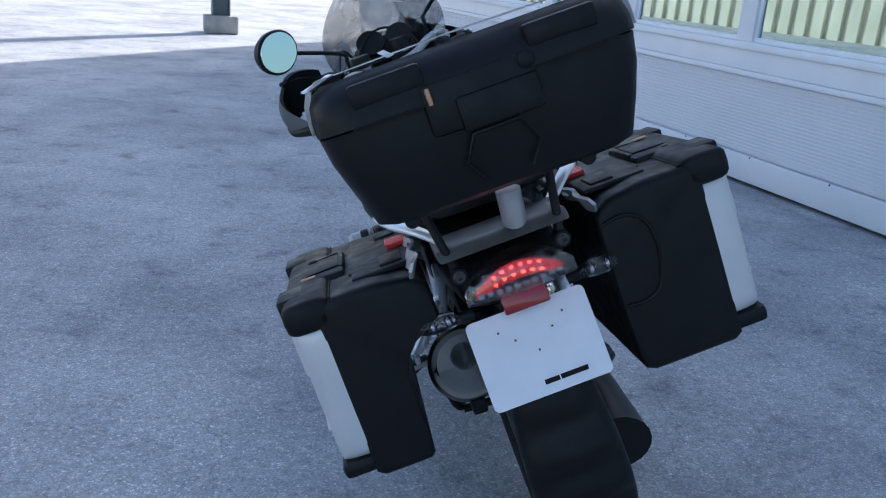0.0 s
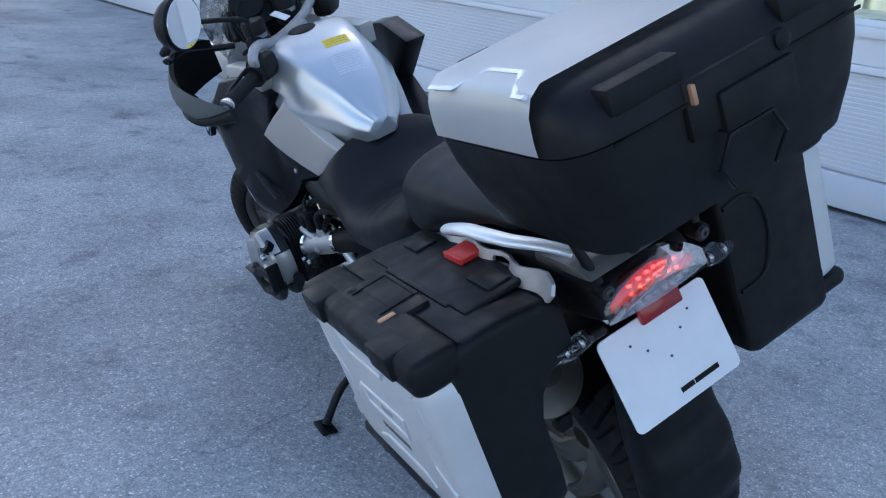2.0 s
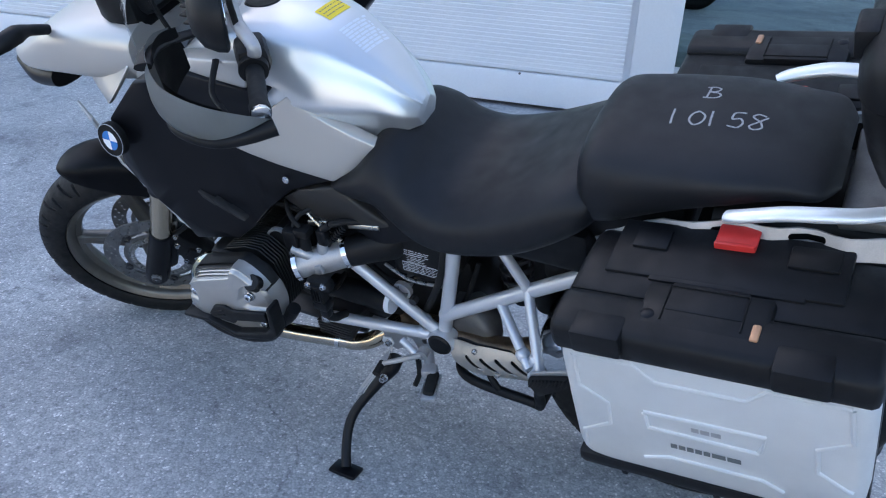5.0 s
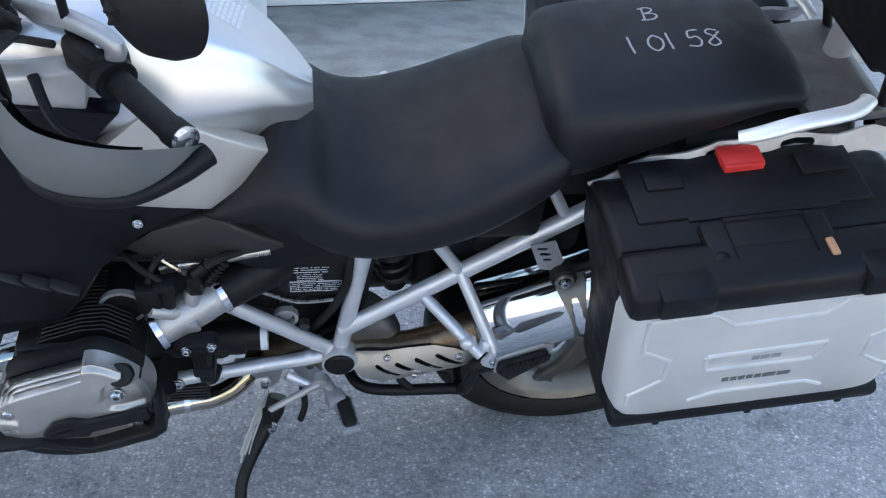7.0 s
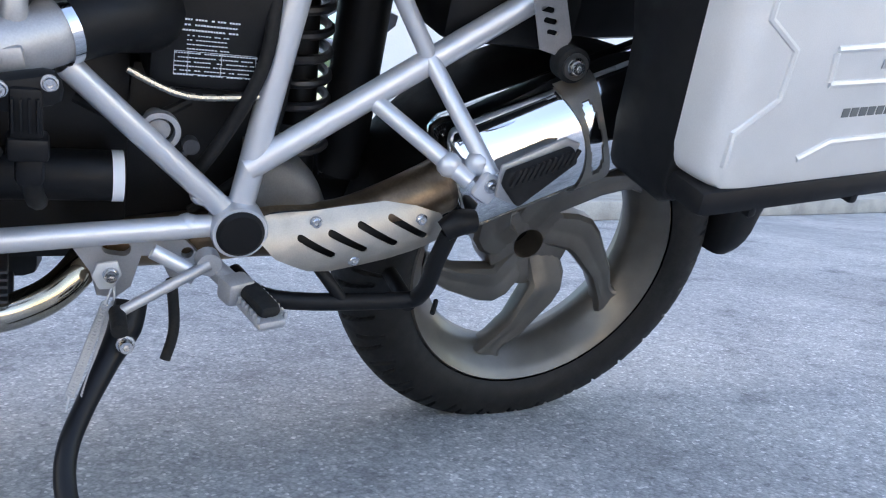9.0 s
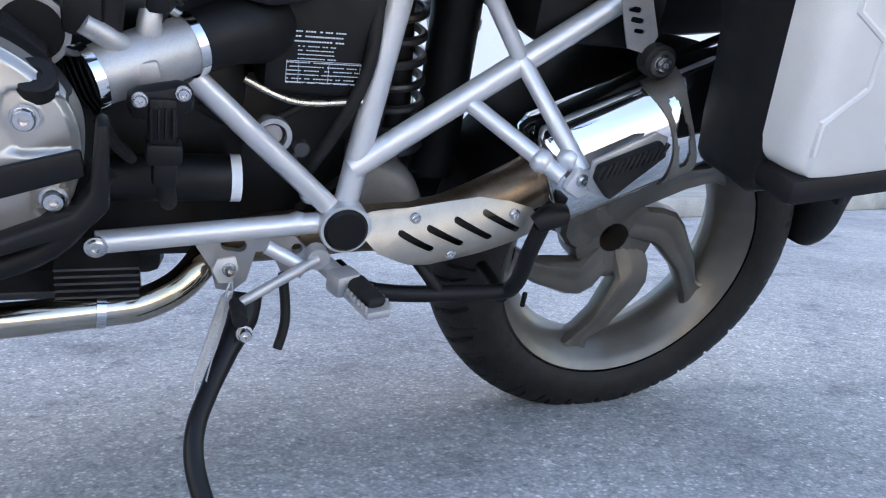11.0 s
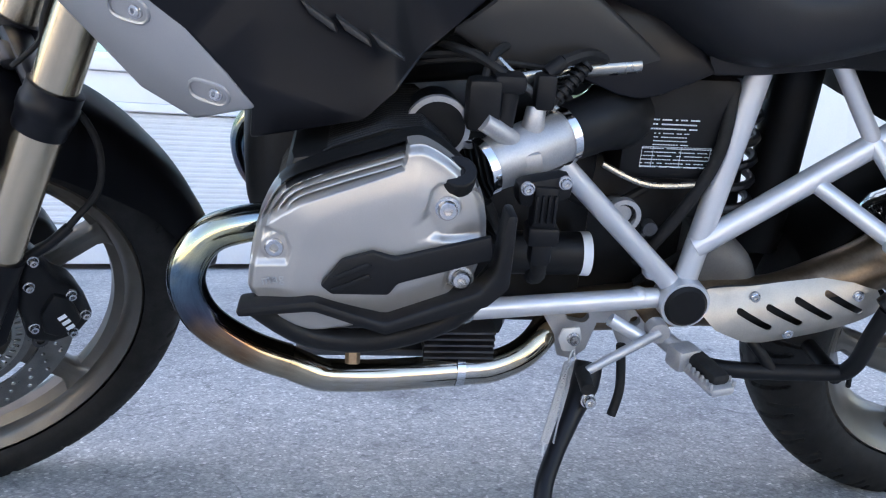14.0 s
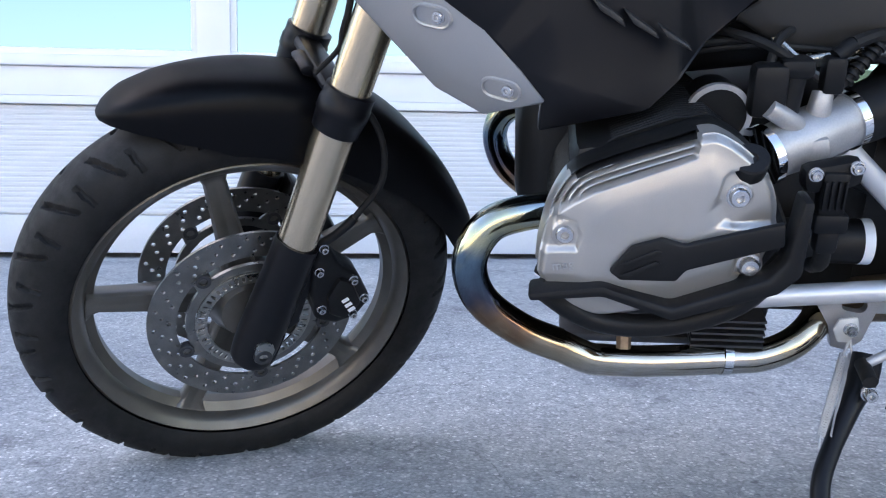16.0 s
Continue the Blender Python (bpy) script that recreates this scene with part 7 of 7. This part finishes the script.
        # hand guard: a curved shell ahead of the grip with a black lower bow
        keys = [(-0.330, 0.655, 1.099, 1.116), (-0.372, 0.69, 1.090, 1.142), (-0.408, 0.735, 1.085, 1.168), (-0.424, 0.782, 1.090, 1.188), (-0.416, 0.82, 1.098, 1.205), (-0.39, 0.847, 1.104, 1.236), (-0.348, 0.866, 1.112, 1.240), (-0.30, 0.876, 1.12, 1.225)]
        keys = [(x + 0.047 + 0.022 * min(1, k / 3), y + 0.012, z0 - 0.014 + 0.012 * min(1, k / 3), z1 - 0.018) for k, (x, y, z0, z1) in enumerate(keys)]
        rot_half = Matrix.Translation(BAR_MID) @ Matrix.Rotation(math.atan2(-across.y, -across.x), 4, 'Z')
        flip = rot_half @ Matrix.Diagonal((-1, 1, 1, 1)) @ rot_half.inverted()

        def G(x, y, z):
            p = Vector((x, y, z))
            return p if s > 0 else flip @ p
        bm = bmesh.new()
        low = curve_points([(x, y, z0) for x, y, z0, z1 in keys], 6)
        top_ = curve_points([(x, y, z1) for x, y, z0, z1 in keys], 6)
        rows = []
        for f in np.linspace(0, 1, 7):
            bulge = 0.014 * math.sin(math.pi * f) ** 0.8 * (1 if f > 0 else 0)
            rows.append([bm.verts.new(G(p.x - bulge * min(1, i / 12), p.y + bulge * 0.5, p.z + (q.z - p.z) * f)) for i, (p, q) in enumerate(zip(low, top_))])
        for p, q in zip(rows, rows[1:]):
            for i in range(len(p) - 1):
                bm.faces.new((p[i], p[i + 1], q[i + 1], q[i]))
        bmesh.ops.solidify(bm, geom=bm.faces[:], thickness=0.004)
        guard = part("hand_guard", bm, GUARD_GREY, bar, "grey plastic hand guard", angle=60)
        bm = bmesh.new()
        rows = [[bm.verts.new(G(p.x + 0.009, p.y - 0.006, p.z + 0.004 + (q.z - p.z - 0.008) * f)) for p, q in list(zip(low, top_))[10:]] for f in (0.0, 0.5, 1.0)]
        for p, q in zip(rows, rows[1:]):
            for i in range(len(p) - 1):
                bm.faces.new((p[i], p[i + 1], q[i + 1], q[i]))
        bmesh.ops.solidify(bm, geom=bm.faces[:], thickness=0.002)
        part("guard_lining", bm, BLACK_PLASTIC, guard, "black inner lining")
        bm = bmesh.new()
        tube(bm, [G(p.x, p.y, p.z - 0.002) for p in low[:32]], [0.015, 0.011, 0.009, 0.009, 0.008, 0.004], 12, 1, flat=1.1)
        part("guard_bow", bm, BLACK_PLASTIC, guard)
        bm = bmesh.new()
        tube(bm, [G(-0.338, 0.856, 1.20), G(-0.293, 0.88, 1.20), G(-0.23, 0.895, 1.18), G(-0.17, 0.885, 1.165)], [0.016, 0.018, 0.017, 0.014], 10, 5, flat=0.5)
        part("guard_arm", bm, BLACK_PLASTIC, guard)
        # mirror
        bm = bmesh.new()
        base = B(s * (L - 0.19), 0.0, dz + 0.03)
        head = Vector((-0.301, 0.679, 1.306)) if s > 0 else BAR_MID + across * (-0.31) + Vector((0.06, 0.02, 0.185))
        tube(bm, [base, base + up * 0.07, base + up * 0.10 + across * s * 0.02, head + fwd * 0.012], 0.006, 10, 4)
        part("mirror_stalk", bm, BLACK_PLASTIC, bar)
        face_dir = (Vector((0.66, -0.75, -0.12)) if s > 0 else Vector((-0.25, -1, 0.1))).normalized()
        mm = Matrix.Translation(head) @ face_dir.to_track_quat('X', 'Z').to_matrix().to_4x4() @ Matrix.Diagonal((1, 1.12, 0.95, 1))
        bm = bmesh.new()
        revolve(bm, [(0.058, 0.0), (0.062, -0.004), (0.06, -0.018), (0.05, -0.036), (0.028, -0.05), (0.0001, -0.054)], 40, m=mm)
        part("mirror_housing", bm, BLACK_PLASTIC, bar, "black oval mirror")
        bm = bmesh.new()
        revolve(bm, [(0.0001, 0.0015), (0.055, 0.0015), (0.0555, 0.0005)], 40, m=mm)
        part("mirror_glass", bm, MIRROR, bar)
        for k in range(3):
            bm = bmesh.new()
            box(bm, mm @ Vector((-0.05 + 0.003 * abs(k - 1), 0.004, -0.014 + 0.014 * k)), (0.02, 0.02, 0.003), 0.001)
            part("housing_groove", bm, INK, bar)
    # cables and instruments
    bm = bmesh.new()
    tube(bm, [B(0.18, 0.05, 0.05), B(0.1, 0.1, 0.09), B(0.02, 0.14, 0.04), B(0.0, 0.12, -0.08)], 0.004, 8, 6)
    tube(bm, [B(-0.2, 0.05, 0.05), B(-0.12, 0.13, 0.10), B(-0.02, 0.15, 0.05), B(0.01, 0.12, -0.08)], 0.004, 8, 6)
    tube(bm, [B(0.2, 0.03, 0.02), B(0.12, 0.06, 0.0), B(0.06, 0.08, -0.06), B(0.05, 0.08, -0.14)], 0.005, 8, 6)
    part("cable", bm, RUBBER, bar)
    bm = bmesh.new()
    for x, r in ((-0.045, 0.045), (0.05, 0.04)):
        revolve(bm, [(r - 0.006, -0.003), (r, -0.002), (r, 0.03), (r - 0.01, 0.035)], 32, m=Matrix.Translation((x, 1.10, 1.20)) @ Vector((0, -0.75, 0.66)).to_track_quat('-X', 'Z').to_matrix().to_4x4())
    box(bm, (0.0, 1.12, 1.16), (0.18, 0.05, 0.10), 0.02, Matrix.Rotation(radians(-40), 4, 'X'))
    part("instrument_panel", bm, BLACK_PLASTIC, bike, "black instrument panel")
    bm = bmesh.new()
    box(bm, BAR_MID + Vector((-0.02, -0.02, 0.045)), (0.028, 0.045, 0.002), 0.0008, Matrix.Rotation(radians(35), 4, 'Z') @ Matrix.Rotation(radians(25), 4, 'X'))
    part("key_tag", bm, WHITE, bike, "white key tag")


build_tail()
build_bars()

# ---- luggage ----
def build_pannier(name, s, m, label):
    """A hard case: u ahead, v out, w up in its own axes; body 0.47 long."""
    p = root(name, m, label, "pannier", group="side cases")
    L = 0.222

    def O(v):
        return s * v
    bm = bmesh.new()
    if s < 0:       # cut away round the muffler
        prof = [(0.012, 0.300), (0.0, 0.285), (0.0, 0.225), (0.02, 0.213), (0.05, 0.198), (0.075, 0.172), (0.088, 0.135), (0.09, 0.09), (0.088, 0.03), (0.092, -0.022), (0.1, -0.03), (0.19, -0.03), (0.205, -0.02), (0.207, 0.15), (0.205, 0.310), (0.19, 0.322), (0.1, 0.322), (0.03, 0.312)]
    else:
        prof = [(0.012, 0.300), (0.0, 0.285), (0.0, 0.2), (0.0, 0.1), (0.006, 0.0), (0.014, -0.022), (0.03, -0.03), (0.19, -0.03), (0.205, -0.02), (0.207, 0.15), (0.205, 0.310), (0.19, 0.322), (0.1, 0.322), (0.03, 0.312)]
    vc, zc = 0.13, 0.155
    sec = []
    for y, k in ((-L * 1.0, 0.90), (-L * 0.992, 0.96), (-L * 0.965, 0.99), (-L * 0.93, 1.0), (L * 0.93, 1.0), (L * 0.965, 0.99), (L * 0.992, 0.96), (L, 0.90)):
        sec.append([bm.verts.new((O(vc + (v - vc) * k), y, zc + (z - zc) * k)) for v, z in prof])
    for a, b in zip(sec, sec[1:]):
        for j in range(len(prof)):
            bm.faces.new((a[j], a[(j + 1) % len(prof)], b[(j + 1) % len(prof)], b[j]))
    bm.faces.new(sec[0][::-1])
    bm.faces.new(sec[-1])
    part("body", bm, BLACK_PLASTIC, p, "black plastic case body")
    if s > 0:
        bm = bmesh.new()
        rim = [(0.008, -L - 0.001, 0.27), (0.05, -L - 0.001, 0.275), (0.085, -L - 0.001, 0.25), (0.095, -L - 0.001, 0.19), (0.08, -L - 0.001, 0.13), (0.05, -L - 0.001, 0.11), (0.012, -L - 0.001, 0.11)]
        tube(bm, [(O(x), y, z) for x, y, z in rim], 0.004, 8, 4)
        part("signal_recess", bm, BLACK_PLASTIC, p)
    # outer shell of aluminium, wrapping the ends
    bm = bmesh.new()
    rings = []
    for v, k in ((0.195, 1.0), (0.228, 0.985), (0.245, 0.965), (0.254, 0.93), (0.257, 0.88)):
        ring = []
        for j in range(48):
            a = 2 * math.pi * j / 48
            c, sn = math.cos(a), math.sin(a)
            ring.append(bm.verts.new((O(v), L * k * math.copysign(abs(c) ** 0.22, c), 0.150 + (0.140 if k > 0.9 else 0.135) * math.copysign(abs(sn) ** 0.16, sn))))
        rings.append(ring)
    for a, b in zip(rings, rings[1:]):
        for j in range(48):
            bm.faces.new((a[j], a[(j + 1) % 48], b[(j + 1) % 48], b[j]))
    bm.faces.new(rings[-1])
    shell = part("side_panel", bm, ALUMINIUM, p, "silver aluminium side panel with pressed ribs")
    v = O(0.2575)
    strips = [[(0.19, 0.273), (0.101, 0.273), (0.069, 0.242), (-0.058, 0.244), (-0.086, 0.274), (-0.19, 0.274)], [(0.19, 0.270), (0.191, 0.20), (0.148, 0.168), (0.15, 0.116), (0.197, 0.082), (0.197, 0.045)],
              [(-0.19, 0.271), (-0.195, 0.20), (-0.152, 0.17), (-0.154, 0.118), (-0.2, 0.084)], [(0.092, 0.166), (-0.085, 0.170), (-0.076, 0.132)], [(0.089, 0.129), (-0.075, 0.128)], [(0.10, 0.045), (0.06, 0.062), (-0.08, 0.062), (-0.11, 0.045)], [(0.092, 0.163), (0.089, 0.132)]]
    for st in strips:
        bm = bmesh.new()
        tube(bm, [(v - s * 0.0015, y, z) for y, z in st], 0.0046, 8, 1)
        part("pressed_rib", bm, ALUMINIUM, shell)
    # foot rail under the panel
    bm = bmesh.new()
    box(bm, (O(0.220), 0, 0.002), (0.085, 2 * L * 0.985, 0.034), 0.012)
    rail = part("foot_rail", bm, BLACK_PLASTIC, p)
    for k in range(3):
        bm = bmesh.new()
        box(bm, (O(0.25), -0.16 + 0.15 * k, -0.010), (0.02, 0.012, 0.024), 0.004)
        part("rail_knob", bm, BLACK_PLASTIC, rail)
    # lid edge over the panel
    bm = bmesh.new()
    sec = []
    for y, k in ((-L * 1.0, 0.7), (-L * 0.985, 0.9), (-L * 0.95, 1), (L * 0.95, 1), (L * 0.985, 0.9), (L * 1.0, 0.7)):
        ring = []
        for q in range(16):
            a = 2 * math.pi * q / 16
            c, sn = math.cos(a), math.sin(a)
            ring.append(bm.verts.new((O(0.217 + 0.045 * k * math.copysign(abs(c) ** 0.5, c)), y, 0.303 + 0.030 * k * math.copysign(abs(sn) ** 0.5, sn))))
        sec.append(ring)
    for a, b in zip(sec, sec[1:]):
        for q in range(16):
            bm.faces.new((a[q], a[(q + 1) % 16], b[(q + 1) % 16], b[q]))
    bm.faces.new(sec[0][::-1])
    bm.faces.new(sec[-1])
    lid = part("lid", bm, BLACK_PLASTIC, p, "black rounded lid edge")
    for y in (-0.128, 0.148):
        bm = bmesh.new()
        box(bm, (O(0.245), y, 0.312), (0.05, 0.075, 0.044), 0.006)
        part("lid_pad", bm, BLACK_PLASTIC, lid)
    # latch plate on top
    bm = bmesh.new()
    box(bm, (O(0.186), 0.013, 0.322), (0.092, 0.18, 0.022), 0.009)
    box(bm, (O(0.168), 0.013, 0.327), (0.055, 0.11, 0.016), 0.004)
    latch = part("latch", bm, BLACK_PLASTIC, p, "black latch plate")
    bm = bmesh.new()
    tube(bm, [(O(0.215), 0.068, 0.3335), (O(0.150), 0.068, 0.3355), (O(0.150), -0.042, 0.3355), (O(0.215), -0.042, 0.3335)], 0.0015, 6, 1)
    part("latch_seam", bm, INK, latch)
    bm = bmesh.new()
    box(bm, (O(0.211), -0.061 if s < 0 else 0.087, 0.331), (0.03, 0.012, 0.01), 0.003)
    part("latch_pin", bm, COPPER_PIN, latch)
    bm = bmesh.new()
    revolve(bm, [(0.0001, 0.004), (0.007, 0.004), (0.010, 0.002), (0.0105, -0.004)], 20, m=Matrix.Translation((O(0.208), 0.087 if s < 0 else -0.061, 0.331)) @ Matrix.Rotation(radians(-90), 4, 'Y'))
    part("lock", bm, SATIN_BLACK, latch)
    # raised panels on the top and the red release
    bm = bmesh.new()
    box(bm, (O(0.068), 0.01, 0.321), (0.12, 0.34, 0.012), 0.005)
    part("top_panel", bm, BLACK_PLASTIC, p)
    for c, size in (((O(0.125), 0.0, 0.321), (0.018, 0.22, 0.010)), ((O(0.05), 0.125, 0.328), (0.045, 0.055, 0.008)), ((O(0.05), -0.11, 0.328), (0.045, 0.07, 0.008))):
        bm = bmesh.new()
        box(bm, c, size, 0.0035)
        part("top_rib", bm, BLACK_PLASTIC, p)
    bm = bmesh.new()
    tube(bm, [(O(0.172), 0.215, 0.3225), (O(0.172), 0.10, 0.3225), (O(0.172), -0.09, 0.3225), (O(0.172), -0.215, 0.3225)], 0.0022, 6, 1)
    part("lid_seam", bm, INK, p)
    bm = bmesh.new()
    slab(bm, [(O(0.004), 0.034, 0.322), (O(0.004), -0.026, 0.322), (O(0.004), -0.030, 0.337), (O(0.004), 0.032, 0.337)], s * 0.045, 0.004)
    box(bm, (O(0.048), 0.003, 0.327), (0.008, 0.06, 0.022), 0.003)
    part("release_handle", bm, RED_PLASTIC, p, "red release handle")
    if s < 0:
        bars([0.010, 0.010, 0.010, 0.010, 0.010, 0.020, 0.020], 0.010, face_pose((O(0.2575), 0.003, 0.095), (0, -1, 0), (0, 0.15, 1)), GREY_INK, shell)
        bars([0.011, 0.013, 0.014], 0.01, face_pose((O(0.2575), 0.0, 0.148), (0, -1, 0), (0, 0, 1)), SHROUD_SILVER, shell)
    return p


PITCH = Matrix.Rotation(radians(-7.5), 4, 'X')
build_pannier("pannier", -1, BIKE @ Matrix.Translation((-0.148, -0.118, 0.632)) @ PITCH, "black hard case with an aluminium side panel, above the exhaust")
build_pannier("pannier", 1, BIKE @ Matrix.Translation((0.168, -0.118, 0.64)) @ PITCH, "black hard case with an aluminium side panel, opposite the exhaust")


def build_top_case():
    tc = root("top_case", BIKE @ Matrix.Translation((0.014, -0.36, 1.123)) @ Matrix.Rotation(radians(-8.5), 4, 'X'), "black top case with an aluminium lid panel on the rear carrier", "top case")

    def shell(bm, keys, n=0.3, seg=56):
        rings = []
        for z, hx, y0, y1 in keys:
            hx *= 0.94
            yc, hy = (y0 + y1) / 2, (y1 - y0) / 2
            ring = []
            for j in range(seg):
                a = 2 * math.pi * j / seg
                c, sn = math.cos(a), math.sin(a)
                ring.append(bm.verts.new((hx * math.copysign(abs(c) ** n, c), yc + hy * math.copysign(abs(sn) ** n, sn), z)))
            rings.append(ring)
        for a, b in zip(rings, rings[1:]):
            for j in range(seg):
                bm.faces.new((a[j], a[(j + 1) % seg], b[(j + 1) % seg], b[j]))
        bm.faces.new(rings[0][::-1])
        bm.faces.new(rings[-1])
    bm = bmesh.new()
    shell(bm, [(-0.012, 0.2, -0.14, 0.12), (-0.004, 0.218, -0.158, 0.135), (0.05, 0.236, -0.174, 0.15), (0.10, 0.252, -0.18, 0.157), (0.140, 0.258, -0.182, 0.16)])
    part("body", bm, BLACK_PLASTIC, tc, "black plastic lower case")
    bm = bmesh.new()
    shell(bm, [(0.143, 0.26, -0.186, 0.163), (0.165, 0.26, -0.184, 0.163), (0.187, 0.256, -0.172, 0.158), (0.203, 0.246, -0.156, 0.148), (0.212, 0.23, -0.138, 0.135)])
    lid = part("lid", bm, BLACK_PLASTIC, tc, "black lid")
    # aluminium panel across the lid, folding down over both ends
    bm = bmesh.new()
    prof = [(x * 0.94, z) for x, z in [(-0.2635, 0.147), (-0.2635, 0.165), (-0.260, 0.192), (-0.250, 0.211), (-0.232, 0.2215), (0, 0.2245), (0.232, 0.2215), (0.250, 0.211), (0.260, 0.192), (0.2635, 0.165), (0.2635, 0.147)]]
    rows = [[bm.verts.new((x, y, z)) for x, z in prof] for y in np.linspace(-0.128, 0.108, 7)]
    for a, b in zip(rows, rows[1:]):
        for j in range(len(prof) - 1):
            bm.faces.new((a[j], a[j + 1], b[j + 1], b[j]))
    bmesh.ops.solidify(bm, geom=bm.faces[:], thickness=0.004)
    part("lid_panel", bm, SKYLIT_ALUMINIUM, lid, "brushed aluminium lid panel")
    for sx in (-1, 1):
        bm = bmesh.new()
        line = [(0.238, 0.095), (0.235, 0.042), (0.196, 0.006), (0.198, -0.066), (0.236, -0.1), (0.236, -0.122)]
        tube(bm, [(sx * x, y, 0.2225 if x < 0.21 else 0.212) for x, y in line], 0.0058, 8, 1, flat=0.45)
        part("pressed_rib", bm, SKYLIT_ALUMINIUM, lid)
    for x, y, size in ((-0.128, -0.163, (0.105, 0.042, 0.034)), (0.128, -0.163, (0.105, 0.042, 0.034)), (-0.13, 0.155, (0.06, 0.03, 0.04)), (0.13, 0.155, (0.06, 0.03, 0.04))):
        bm = bmesh.new()
        box(bm, (x, y, 0.183 if y < 0 else 0.19), size, 0.006)
        part("lid_corner", bm, BLACK_PLASTIC, lid)
    for x in (-0.12, 0.13):
        bm = bmesh.new()
        box(bm, (x, -0.1865, 0.141), (0.14, 0.003, 0.004), 0)
        part("lid_seam", bm, INK, lid)
    # latch
    bm = bmesh.new()
    box(bm, (-0.006, -0.178, 0.13), (0.165, 0.022, 0.075), 0.008)
    box(bm, (0.015, -0.184, 0.112), (0.12, 0.022, 0.05), 0.005)
    part("latch", bm, BLACK_PLASTIC, tc, "black latch")
    bm = bmesh.new()
    box(bm, (-0.078, -0.19, 0.150), (0.007, 0.01, 0.024), 0.002)
    part("latch_pin", bm, COPPER_PIN, tc)
    bm = bmesh.new()
    revolve(bm, [(0.0001, -0.006), (0.008, -0.006), (0.0125, -0.004), (0.013, 0.01)], 24, m=Matrix.Translation((0.066, -0.187, 0.155)) @ Matrix.Rotation(radians(90), 4, 'Z'))
    part("lock", bm, SATIN_BLACK, tc)
    bm = bmesh.new()
    ring = [(-0.035, -0.176, 0.012), (-0.055, -0.181, 0.045), (-0.035, -0.186, 0.082), (0.035, -0.186, 0.082), (0.055, -0.181, 0.045), (0.035, -0.176, 0.012)]
    tube(bm, ring, 0.003, 6, 1)
    part("recess_rim", bm, SATIN_BLACK, tc)


build_top_case()
